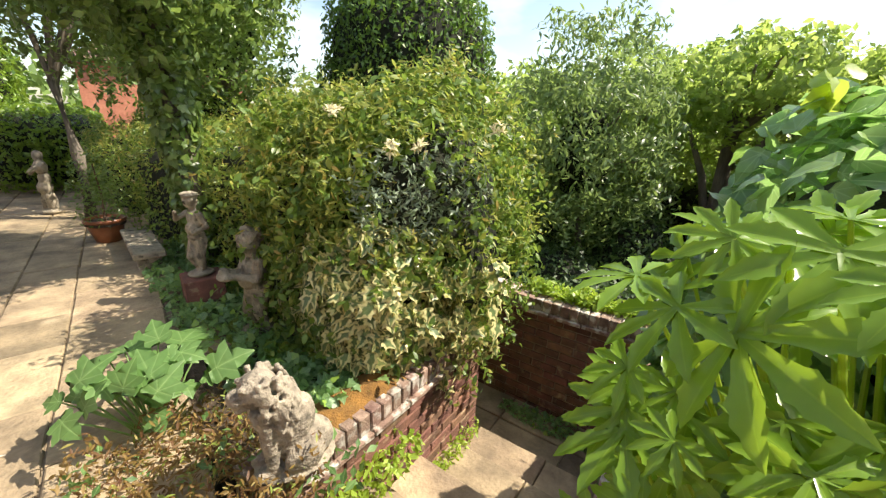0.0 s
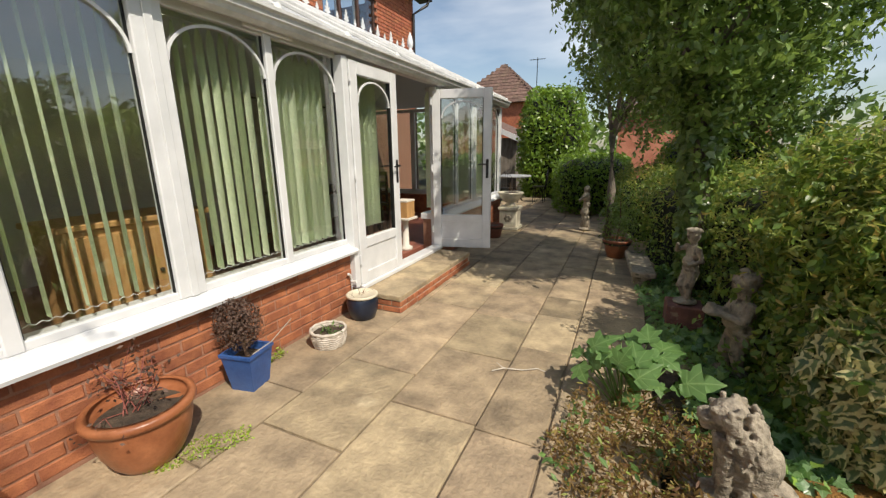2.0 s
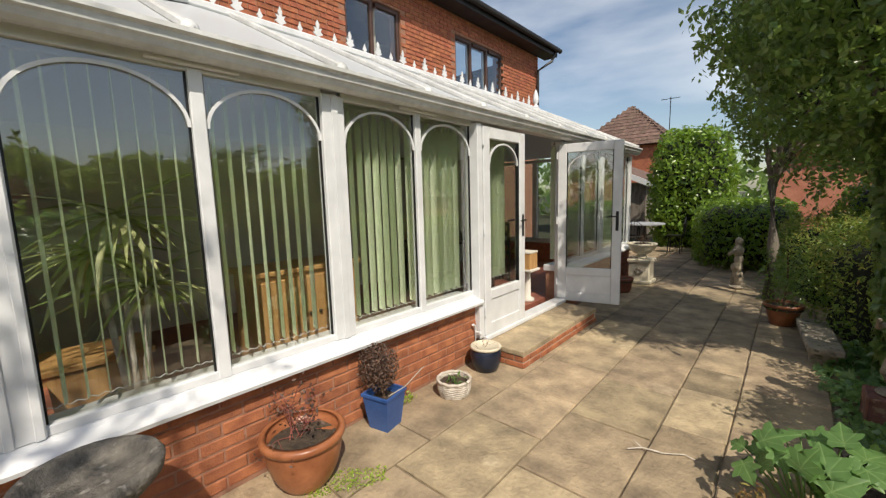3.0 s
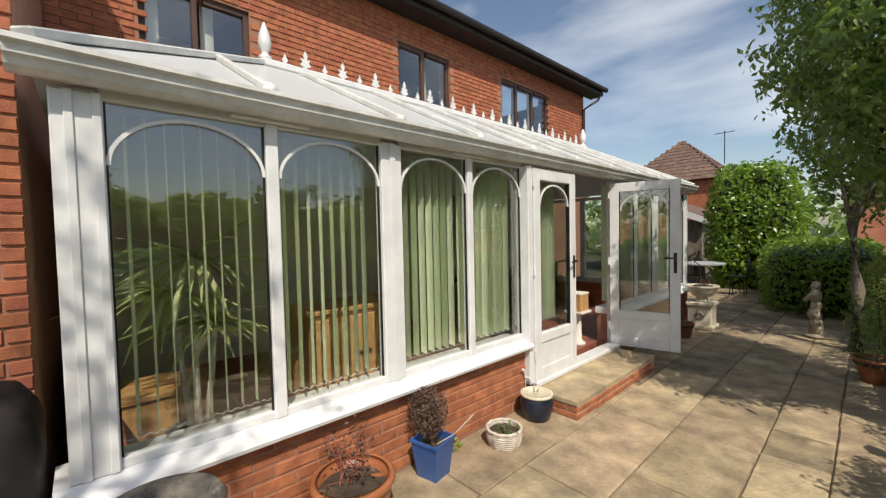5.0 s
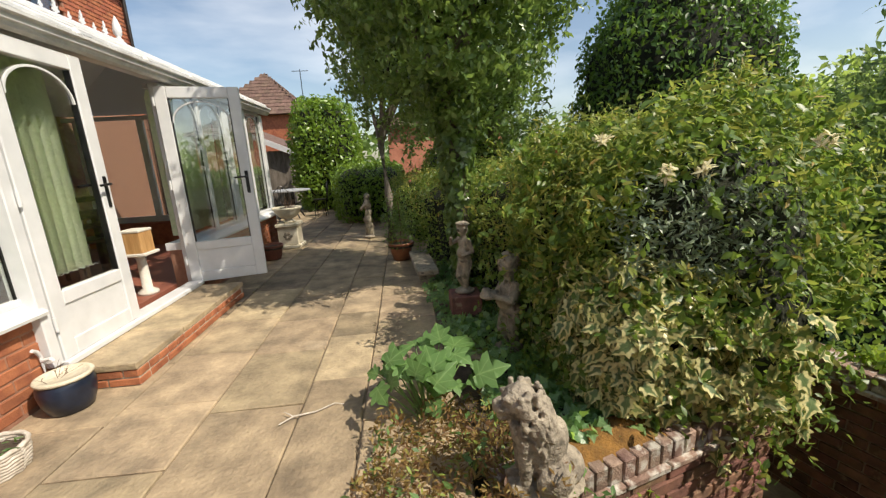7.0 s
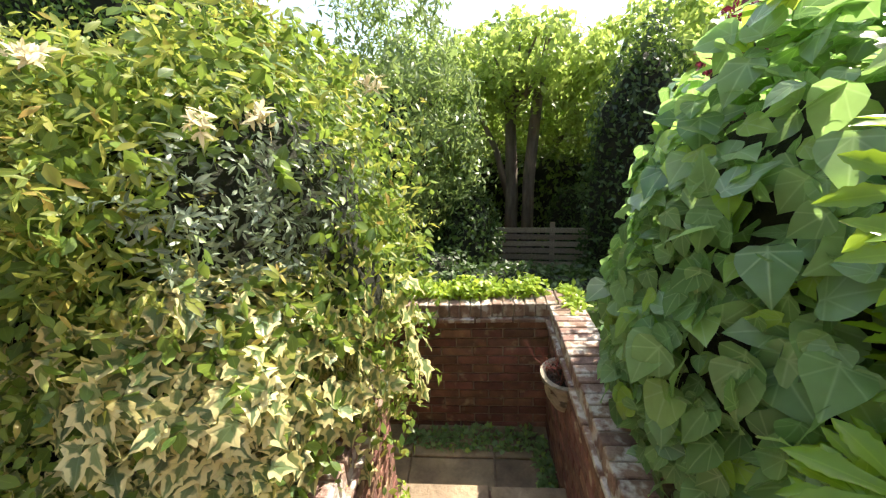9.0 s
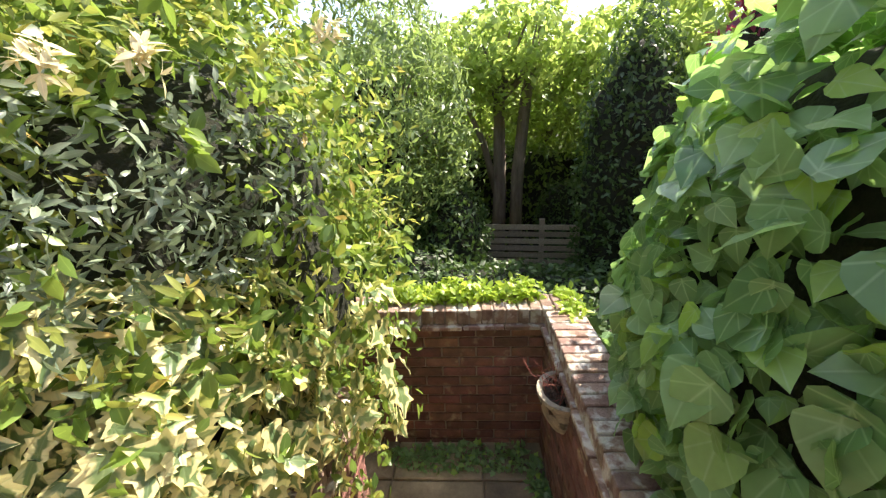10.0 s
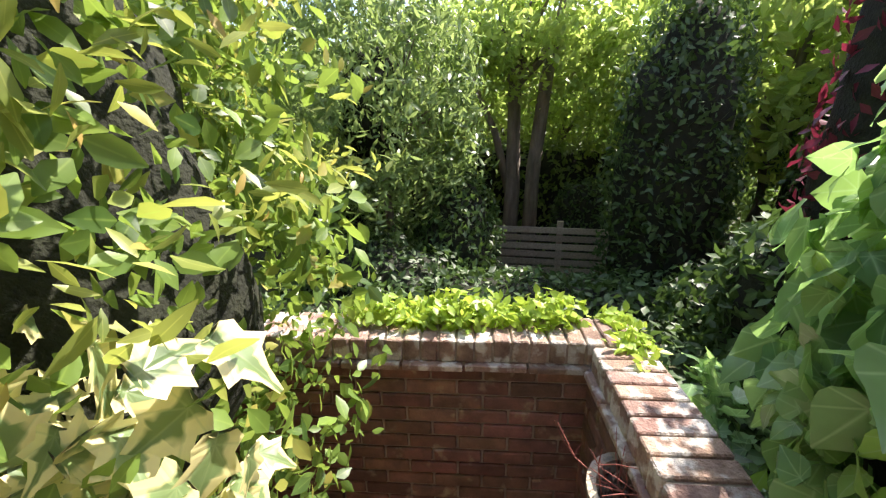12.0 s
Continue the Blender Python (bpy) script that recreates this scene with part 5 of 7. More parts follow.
mt = tree("multi_stem_tree", "tall tree with several bare dark stems", (8.75, 2.85, -2.0), (8.7, 2.8, 1.3), (8.7, 2.6, 2.05), (1.3, 1.3, 0.8), 9000, 0.14, SIMPLE, L_LIGHT, 0.13, 15.0, p=2.0, gaps=-0.6)
part("stem", tube([(8.7, 2.5, -2.0), (8.75, 2.45, 0.0), (8.6, 2.3, 1.4), (8.7, 2.1, 2.6)], [0.14, 0.12, 0.1, 0.05], 9), M_BARK, mt, smooth=True)
part("stem", tube([(8.75, 2.85, -0.4), (8.7, 3.1, 0.6), (8.6, 3.5, 1.5)], [0.08, 0.06, 0.03], 8), M_BARK, mt, smooth=True)


# ---- things on the patio ----
def soil_disc(r, z, parent):
    bm = bmesh.new()
    bmesh.ops.create_circle(bm, cap_ends=True, radius=r, segments=24)
    bmesh.ops.subdivide_edges(bm, edges=bm.edges[:], cuts=1)
    for v in bm.verts:
        v.co.z = z + random.uniform(-0.006, 0.008)
    r_ = bmesh.ops.extrude_face_region(bm, geom=bm.faces[:])
    for e in r_["geom"]:
        if isinstance(e, bmesh.types.BMVert):
            e.co.z -= 0.03
    return part("soil", bm, M_SOIL, parent, "dry dark soil")


def twigs(parent, base, n, length, material, seed, name="twig", lean=0.5, rad=0.003):
    rs = np.random.default_rng(seed)
    tips = []
    for i in range(n):
        d = rs.normal(0, lean, 3)
        d[2] = abs(d[2]) + 0.7
        d /= np.linalg.norm(d)
        b = np.array(base) + np.array([*rs.normal(0, 0.03, 2), 0])
        ln = length * rs.uniform(0.5, 1.1)
        k = rs.normal(0, 0.12, 3) * ln
        e = b + d * ln
        part(name, tube([b, b + d * ln * 0.5 + k, e], [rad, rad * 0.8, rad * 0.4], 5), material, parent)
        s = b + d * ln * 0.5 + k
        for j in range(2):
            f = s + (d + rs.normal(0, 0.7, 3)) * ln * 0.35
            part(name, tube([s, (s + f) / 2 + k * 0.2, f], [rad * 0.6, rad * 0.5, rad * 0.3], 5), material, parent)
            tips += [f, (s + f) / 2]
        tips.append(e)
    return np.array(tips)


def round_pot(name, label, at, prof, wall, material, soil_z, category="plant pot", rim_mat=None):
    t = thing(name, label, category, at)
    inner = [(r - wall, z) for r, z in prof[::-1] if z > soil_z - 0.05]
    part("pot", lathe(prof + inner, 36), material, t, smooth=True)
    soil_disc([r for r, z in prof if z >= soil_z][0] - wall * 0.6, soil_z, t)
    return t


t = round_pot("terracotta_pot", "large glazed terracotta pot with a bare shrub", (-1.5, 1.05, 0), [(0.105, 0.0), (0.12, 0.008), (0.15, 0.05), (0.178, 0.11), (0.196, 0.18), (0.203, 0.245), (0.2, 0.262), (0.218, 0.27), (0.226, 0.285), (0.224, 0.302), (0.214, 0.31)], 0.026, M_TERRA, 0.25)
tp = twigs(t, (-0.06, 0.0, 0.24), 11, 0.34, M_TWIG_RED, 3, "stem", 0.6)
add_leaves(t, "foliage", np.repeat(tp, 3, 0) + rng.normal(0, 0.02, (len(tp) * 3, 3)), rng.normal(0, 1, (len(tp) * 3, 3)), 0.03, SIMPLE, L_DRY, 0.3, 0.8, "withered reddish leaves")

t = thing("blue_pot", "square tapered blue glazed pot with a dried shrub", "plant pot", (-1.575, 1.68, 0), 12)
bm = bmesh.new()
lo = box(-0.075, 0.075, -0.075, 0.075, 0, 0.01, bm=bm)
for a, b in (((-1, -1), (1, -1)), ((1, -1), (1, 1)), ((1, 1), (-1, 1)), ((-1, 1), (-1, -1))):
    v = [(a[0] * 0.075, a[1] * 0.075, 0), (b[0] * 0.075, b[1] * 0.075, 0), (b[0] * 0.102, b[1] * 0.102, 0.23), (a[0] * 0.102, a[1] * 0.102, 0.23), (a[0] * 0.11, a[1] * 0.11, 0.232), (b[0] * 0.11, b[1] * 0.11, 0.232), (b[0] * 0.11, b[1] * 0.11, 0.25), (a[0] * 0.11, a[1] * 0.11, 0.25), (a[0] * 0.094, a[1] * 0.094, 0.25), (b[0] * 0.094, b[1] * 0.094, 0.25), (b[0] * 0.088, b[1] * 0.088, 0.18), (a[0] * 0.088, a[1] * 0.088, 0.18)]
    w = [bm.verts.new(p) for p in v]
    for f in ((0, 1, 2, 3), (3, 2, 5, 4), (4, 5, 6, 7), (7, 6, 9, 8), (8, 9, 10, 11)):
        bm.faces.new([w[i] for i in f])
bmesh.ops.remove_doubles(bm, verts=bm.verts, dist=0.0005)
part("pot", bm, M_BLUE, t)
part("soil", box(-0.088, 0.088, -0.088, 0.088, 0.17, 0.2), M_SOIL, t)
part("stem", tube([(0, 0, 0.2), (-0.02, 0.0, 0.3), (-0.03, 0.01, 0.42)], [0.014, 0.01, 0.006], 7), M_TWIG, t)
tp = twigs(t, (-0.02, 0, 0.28), 16, 0.26, M_TWIG, 5, "twig", 0.6, 0.002)
q, nn = shell(2600, (-0.03, 0.0, 0.42), (0.13, 0.13, 0.16), 2.0, 2.0, 0.2, 0.7)
add_leaves(t, "dry_foliage", q, nn, 0.02, SIMPLE, L_DRY, 0.2, 0.9, "dense dried brown leaves")
for e in ((0.25, 0.12, 0.42), (0.2, 0.18, 0.38)):
    part("dead_stem", tube([(0.02, 0.02, 0.2), (0.12, 0.08, 0.27), e], [0.003, 0.003, 0.002], 5), M_WICKER, t)

t = thing("wicker_basket", "round bleached wicker basket planter", "basket", (-1.48, 2.3, 0))
for i in range(7):
    r = 0.108 + 0.018 * math.sin(i / 6 * 1.9)
    pts = [((r + 0.004 * (-1) ** k) * math.cos(2 * math.pi * k / 26), (r + 0.004 * (-1) ** k) * math.sin(2 * math.pi * k / 26), 0.012 + i * 0.0165 + 0.003 * math.sin(k * 2.1 + i)) for k in range(27)]
    part("weave_strand", tube(pts, 0.009, 6), M_WICKER, t, smooth=True)
pts = [(0.128 * math.cos(2 * math.pi * k / 26), 0.128 * math.sin(2 * math.pi * k / 26), 0.128 + 0.004 * math.sin(k * 2.6)) for k in range(27)]
part("rim", tube(pts, 0.012, 6), M_WICKER, t, smooth=True)
for k in range(13):
    a = 2 * math.pi * k / 13
    part("stake", tube([(0.105 * math.cos(a), 0.105 * math.sin(a), 0.0), (0.126 * math.cos(a), 0.126 * math.sin(a), 0.125)], 0.006, 5), M_WICKER, t)
soil_disc(0.112, 0.1, t)
p = np.array([(0.03, 0.02, 0.11), (-0.02, -0.02, 0.11), (0.05, -0.02, 0.11)])
add_leaves(t, "foliage", np.repeat(p, 12, 0) + rng.normal(0, 0.02, (36, 3)), rng.normal(0, 0.7, (36, 3)) + (0, 0, 0.4), 0.05, LANCE, L_MALLOW, -0.8, 0.4)

t = round_pot("navy_pot", "navy glazed pot with a buff rim", (-1.55, 2.83, 0), [(0.095, 0.0), (0.106, 0.008), (0.128, 0.07), (0.138, 0.14), (0.131, 0.19), (0.124, 0.2)], 0.014, M_NAVY, 0.185)
part("rim", lathe([(0.12, 0.2), (0.136, 0.2), (0.14, 0.212), (0.133, 0.222), (0.117, 0.222), (0.113, 0.205)], 32), M_STONE_PALE, t, "buff rim", smooth=True)
twigs(t, (0, 0, 0.18), 6, 0.14, M_TWIG, 8, "stem", 0.8, 0.002)

t = thing("garden_tap", "white standpipe tap against the brick wall", "tap", (-1.735, 2.93, 0))
part("pipe", tube([(0, 0, 0), (0, 0, 0.3), (0.005, -0.02, 0.34), (0.01, -0.05, 0.36)], 0.011, 8), M_UPVC, t)
part("tap_body", tube([(0.0, 0, 0.27), (0.05, 0, 0.28), (0.065, 0, 0.26)], 0.012, 8), M_UPVC_DIRTY, t)

t = thing("fallen_twig", "dry bleached twig lying on the paving", "twig", (-0.07, 2.5, 0.004), 10)
part("stick", tube([(-0.17, -0.05, 0.008), (-0.1, -0.01, 0.014), (0.02, 0.0, 0.01), (0.12, 0.04, 0.012), (0.17, 0.02, 0.008)], [0.0035, 0.0045, 0.004, 0.0035, 0.002], 7), M_WICKER, t)
part("side_shoot", tube([(-0.1, -0.01, 0.014), (-0.15, 0.04, 0.02)], [0.004, 0.002], 6), M_WICKER, t)

# birdbath by the conservatory corner
t = thing("bird_bath", "lichened round stone bird bath", "bird bath", (-1.4, 0.2, 0))
part("pedestal", lathe([(0.13, 0), (0.13, 0.05), (0.09, 0.08), (0.07, 0.2), (0.075, 0.38), (0.1, 0.46), (0.12, 0.48)], 24), M_STONE_DARK, t, smooth=True)
part("bowl", lathe([(0.1, 0.47), (0.17, 0.5), (0.215, 0.55), (0.222, 0.585), (0.21, 0.605), (0.185, 0.6), (0.16, 0.565), (0.05, 0.55)], 32), M_STONE_DARK, t, smooth=True)

# far end of the patio
t = thing("stone_plinth", "square pale stone plinth with a carved panel", "plinth", (-1.45, 7.3, 0))
part("base", box(-0.19, 0.19, -0.19, 0.19, 0, 0.06, 0.01), M_STONE_PALE, t)
part("shaft", box(-0.16, 0.16, -0.16, 0.16, 0.061, 0.36, 0.008), M_STONE_PALE, t)
part("cap", box(-0.185, 0.185, -0.185, 0.185, 0.361, 0.42, 0.012), M_STONE_PALE, t)
ros = bmesh.new()
for k in range(6):
    s = bmesh.ops.create_icosphere(ros, subdivisions=2, radius=1)
    bmesh.ops.transform(ros, matrix=Matrix.Translation((0.045 * math.cos(k * 1.047), -0.162, 0.21 + 0.045 * math.sin(k * 1.047))) @ Matrix.Diagonal((0.03, 0.012, 0.03, 1)), verts=s["verts"])
part("carved_rosette", ros, M_STONE, t, smooth=True)
u = thing("stone_urn", "shallow pale stone urn with dry grasses", "urn", (-1.45, 7.3, 0.42))
part("bowl", lathe([(0.1, 0.0), (0.1, 0.03), (0.06, 0.06), (0.14, 0.1), (0.2, 0.17), (0.215, 0.22), (0.235, 0.235), (0.235, 0.26), (0.2, 0.26), (0.19, 0.22)], 28, flute=0.015), M_STONE_PALE, u, smooth=True)
soil_disc(0.195, 0.235, u)
twigs(u, (0, 0, 0.22), 14, 0.3, M_TWIG, 12, "grass_stem", 0.5, 0.003)
t = round_pot("terracotta_pot", "small dull terracotta pot beside the plinth", (-1.5, 6.45, 0), [(0.11, 0.0), (0.13, 0.05), (0.15, 0.18), (0.165, 0.19), (0.165, 0.22)], 0.015, M_TERRA_DULL, 0.19)
t = round_pot("terracotta_pot", "red terracotta pot at the hedge's foot", (0.42, 5.85, 0), [(0.11, 0.0), (0.14, 0.1), (0.165, 0.2), (0.185, 0.215), (0.185, 0.245)], 0.016, M_TERRA, 0.21)
q, nn = shell(900, (0.0, 0.0, 0.55), (0.28, 0.28, 0.4), 2.0, 3.0, 0.25, 0.8)
add_leaves(t, "foliage", q, nn, 0.05, LANCE, L_TREE, 0.1, 0.8)
part("stem", tube([(0, 0, 0.2), (0.02, 0, 0.5), (0, 0.02, 0.8)], [0.014, 0.01, 0.005], 7), M_TWIG, t)

# garden table and chairs
t = thing("garden_table", "round grey garden table", "table", (-2.5, 11.3, 0))
part("tabletop", lathe([(0.52, 0.7), (0.54, 0.71), (0.54, 0.735), (0.5, 0.74)], 36), M_LEADGREY, t)
for k in range(4):
    a = radians(45 + 90 * k)
    part("leg", tube([(0.1 * math.cos(a), 0.1 * math.sin(a), 0.7), (0.12 * math.cos(a), 0.12 * math.sin(a), 0.35), (0.36 * math.cos(a), 0.36 * math.sin(a), 0.0)], 0.018, 8), M_METAL, t)


def chair(at, rz):
    t = thing("garden_chair", "dark metal garden chair", "chair", at, rz, "chairs round the garden table")
    part("seat", lathe([(0.19, 0.43), (0.2, 0.44), (0.2, 0.455), (0.17, 0.46)], 24), M_METAL, t)
    for k in range(4):
        a = radians(45 + 90 * k)
        part("leg", tube([(0.16 * math.cos(a), 0.16 * math.sin(a), 0.43), (0.2 * math.cos(a), 0.2 * math.sin(a), 0.0)], 0.011, 6), M_METAL, t)
    part("back_frame", tube([(-0.18, 0.1, 0.44), (-0.21, 0.17, 0.75), (-0.22, 0.0, 0.9), (-0.21, -0.17, 0.75), (-0.18, -0.1, 0.44)], 0.011, 6), M_METAL, t)
    for y in (-0.06, 0.0, 0.06):
        part("back_bar", tube([(-0.19, y, 0.45), (-0.215, y, 0.86)], 0.006, 6), M_METAL, t)


chair((-1.72, 11.3, 0), 180)
chair((-2.45, 10.5, 0), 100)


# stone bench
t = thing("stone_bench", "low weathered stone bench slab", "bench", (0.68, 5.05, 0), 4)
part("slab", box(-0.12, 0.12, -0.5, 0.5, 0.12, 0.18, 0.012), M_STONE, t)
for y in (-0.34, 0.34):
    part("support", box(-0.09, 0.09, y - 0.06, y + 0.06, 0.0, 0.118, 0.01), M_STONE, t)

# statues
def limb(p, q, r0, r1, steps=7):
    """A rounded limb from p to q, as a chain of masses."""
    return [(tuple(u + (v - u) * k / (steps - 1) for u, v in zip(p, q)), (r0 + (r1 - r0) * k / (steps - 1),) * 3, 0, 0) for k in range(steps)]


def curls(c, r, n, size, seed):
    """Small knobs of carved hair over a head."""
    g = np.random.default_rng(seed)
    d = g.normal(size=(n, 3))
    d[:, 2] = np.abs(d[:, 2]) - 0.15
    d[:, 0] += 0.25
    d /= np.linalg.norm(d, axis=1)[:, None]
    return [((c[0] + u[0] * r[0], c[1] + u[1] * r[1], c[2] + u[2] * r[2]), (size,) * 3, 0, 0) for u in d.tolist()]


CHERUB = ([((0.0, 0, 0.635), (0.066, 0.064, 0.074), 0, 0), ((-0.055, 0, 0.625), (0.016, 0.014, 0.02), 0, 0), ((-0.045, 0.03, 0.61), (0.022, 0.02, 0.02), 0, 0), ((-0.045, -0.03, 0.61), (0.022, 0.02, 0.02), 0, 0), ((-0.045, 0, 0.585), (0.02, 0.022, 0.014), 0, 0), ((0.012, 0, 0.46), (0.07, 0.088, 0.085), 0, 0), ((-0.018, 0, 0.39), (0.074, 0.08, 0.065), 0, 0), ((0.02, 0, 0.325), (0.078, 0.092, 0.066), 0, 0), ((-0.15, 0.0, 0.45), (0.06, 0.075, 0.028), 0, -12), ((-0.165, 0, 0.475), (0.03, 0.04, 0.03), 0, 0), ((0.0, 0, 0.02), (0.12, 0.12, 0.03), 0, 0)]
          + curls((0.008, 0, 0.65), (0.066, 0.066, 0.07), 46, 0.021, 2) + limb((0.01, 0, 0.52), (0, 0, 0.6), 0.04, 0.036, 4)
          + limb((0.01, 0.085, 0.51), (-0.03, 0.115, 0.41), 0.034, 0.028) + limb((-0.03, 0.115, 0.41), (-0.14, 0.045, 0.44), 0.028, 0.022) + limb((0.01, -0.085, 0.51), (-0.03, -0.115, 0.42), 0.034, 0.028) + limb((-0.03, -0.115, 0.42), (-0.14, -0.045, 0.455), 0.028, 0.022)
          + limb((0.01, 0.045, 0.3), (-0.03, 0.05, 0.17), 0.056, 0.04) + limb((-0.03, 0.05, 0.17), (0.0, 0.055, 0.04), 0.04, 0.028) + limb((0.02, -0.045, 0.3), (0.0, -0.042, 0.17), 0.056, 0.042) + limb((0.0, -0.042, 0.17), (0.03, -0.05, 0.04), 0.04, 0.028)
          + limb((0.0, 0.055, 0.04), (-0.06, 0.065, 0.035), 0.026, 0.02, 4) + limb((0.03, -0.05, 0.04), (-0.04, -0.06, 0.035), 0.026, 0.02, 4))
DANCER = ([((0.01, 0.01, 0.655), (0.056, 0.054, 0.066), 0, 0), ((-0.04, 0.01, 0.645), (0.014, 0.012, 0.017), 0, 0), ((0.01, 0.01, 0.715), (0.075, 0.075, 0.016), 6, 0), ((0.02, 0.0, 0.5), (0.055, 0.075, 0.08), 0, 0), ((-0.012, 0, 0.42), (0.056, 0.062, 0.06), 0, 0), ((0.02, 0.01, 0.345), (0.066, 0.08, 0.065), 0, 0), ((0.0, 0, 0.02), (0.11, 0.1, 0.028), 0, 0)]
          + curls((0.015, 0.01, 0.665), (0.056, 0.056, 0.06), 34, 0.018, 5) + limb((0.015, 0, 0.55), (0.01, 0.005, 0.62), 0.032, 0.03, 4)
          + limb((0.01, 0.08, 0.55), (-0.06, 0.12, 0.5), 0.027, 0.023) + limb((-0.06, 0.12, 0.5), (-0.11, 0.05, 0.58), 0.023, 0.018) + limb((0.01, -0.075, 0.55), (0.03, -0.11, 0.44), 0.027, 0.022) + limb((0.03, -0.11, 0.44), (-0.06, -0.06, 0.4), 0.022, 0.018)
          + limb((0.02, 0.04, 0.32), (-0.05, 0.03, 0.18), 0.05, 0.034) + limb((-0.05, 0.03, 0.18), (0.02, 0.03, 0.04), 0.034, 0.022) + limb((0.02, -0.035, 0.32), (0.0, -0.03, 0.18), 0.05, 0.036) + limb((0.0, -0.03, 0.18), (0.01, -0.02, 0.04), 0.035, 0.024)
          + limb((0.05, 0.05, 0.36), (0.06, 0.03, 0.04), 0.035, 0.03, 8))


def statue(name, label, at, rz, spec, scale=1.0, voxel=0.014):
    ob = blobs(name, [(tuple(v * scale for v in c), tuple(v * scale for v in r), a, b) for c, r, a, b in spec], None, M_STONE, voxel=voxel)
    ob.matrix_world = pose(*at, 0, 0, rz)
    tagged(ob, label, "statue")
    return ob


t = thing("statue_base", "square red brick base under a statue", "plinth", (0.98, 3.72, 0))
part("block", box(-0.13, 0.13, -0.12, 0.12, 0, 0.2, 0.008), M_BRICK_OLD, t)
statue("garden_statue", "weathered stone figure on a brick base", (0.98, 3.72, 0.2), 30, DANCER, 0.84, 0.009)
statue("garden_statue", "weathered stone cherub holding a shell before the hedge", (1.17, 2.98, 0.0), 10, CHERUB, 0.98, 0.009)
FIG = [((0, 0, 0.74), (0.055, 0.055, 0.07), 0, 0), ((0, 0, 0.6), (0.07, 0.09, 0.1), 0, 0), ((0.01, 0, 0.46), (0.065, 0.075, 0.09), 0, 0), ((-0.01, 0, 0.34), (0.08, 0.09, 0.09), 0, 0), ((-0.02, 0.03, 0.18), (0.055, 0.055, 0.17), 0, 8), ((0.02, -0.03, 0.18), (0.06, 0.055, 0.17), 0, -4), ((0, 0, 0.03), (0.11, 0.1, 0.035), 0, 0), ((-0.06, 0.08, 0.58), (0.03, 0.03, 0.12), 20, 30), ((-0.05, -0.08, 0.6), (0.03, 0.03, 0.12), -10, 60)]
statue("garden_statue", "slim stone figure at the patio's edge", (-0.15, 7.6, 0.0), 10, FIG)
LION = ([((0.1, 0, 0.1), (0.12, 0.11, 0.1), 0, 0), ((0.04, 0, 0.2), (0.1, 0.09, 0.16), 0, 22), ((-0.02, 0, 0.33), (0.09, 0.1, 0.12), 0, 18), ((-0.05, 0, 0.44), (0.085, 0.09, 0.085), 0, 0), ((-0.13, 0, 0.425), (0.052, 0.05, 0.042), 0, 0), ((-0.16, 0, 0.44), (0.022, 0.026, 0.018), 0, 0), ((-0.135, 0, 0.375), (0.036, 0.036, 0.018), 0, 10), ((-0.105, 0.042, 0.475), (0.03, 0.024, 0.016), 0, 20), ((-0.105, -0.042, 0.475), (0.03, 0.024, 0.016), 0, 20), ((-0.02, 0.07, 0.5), (0.02, 0.018, 0.028), 0, 0), ((-0.02, -0.07, 0.5), (0.02, 0.018, 0.028), 0, 0), ((0.05, 0.1, 0.08), (0.095, 0.04, 0.075), 0, 0), ((0.05, -0.1, 0.08), (0.095, 0.04, 0.075), 0, 0), ((0.02, 0, 0.008), (0.2, 0.145, 0.024), 0, 0)]
        + limb((-0.06, 0.06, 0.28), (-0.085, 0.058, 0.04), 0.042, 0.03, 8) + limb((-0.06, -0.06, 0.28), (-0.085, -0.058, 0.04), 0.042, 0.03, 8)
        + limb((-0.085, 0.058, 0.035), (-0.14, 0.06, 0.03), 0.034, 0.03, 4) + limb((-0.085, -0.058, 0.035), (-0.14, -0.06, 0.03), 0.034, 0.03, 4)
        + limb((0.19, 0.05, 0.04), (0.06, 0.15, 0.03), 0.02, 0.018, 9))
rs = np.random.default_rng(4)
# short wavy locks of the mane lie in rows over neck, shoulders and chest
for row in range(9):
    h0 = 0.5 - 0.034 * row
    rad = 0.082 + 0.03 * math.sin(math.pi * min(row + 1.5, 9) / 9)
    for k in range(13):
        a = radians(-150 + 300 * (k + 0.5 * (row % 2)) / 12) + rs.uniform(-0.08, 0.08)
        x, y = -0.045 + 0.008 * row + rad * math.cos(a), rad * math.sin(a)
        if (row < 4 and abs(a) > 2.0) or (row > 6 and x > 0.06):
            continue
        w = 0.014 * math.sin(k * 2.3 + row)
        LION += limb((x, y, h0), (x * 1.08 + 0.01, y * 1.08 + w, h0 - 0.042), 0.0165, 0.009, 4)
statue("stone_lion", "seated weathered stone lion on the planter wall", (0.96, 1.80, 0.055), -4, [((c[0] * 0.95 - 0.12 * (c[2] - 0.2), c[1] * 0.84, c[2]), (r[0] * 0.92, r[1] * 0.84, r[2]), a, b) for c, r, a, b in LION], 0.86, 0.006)

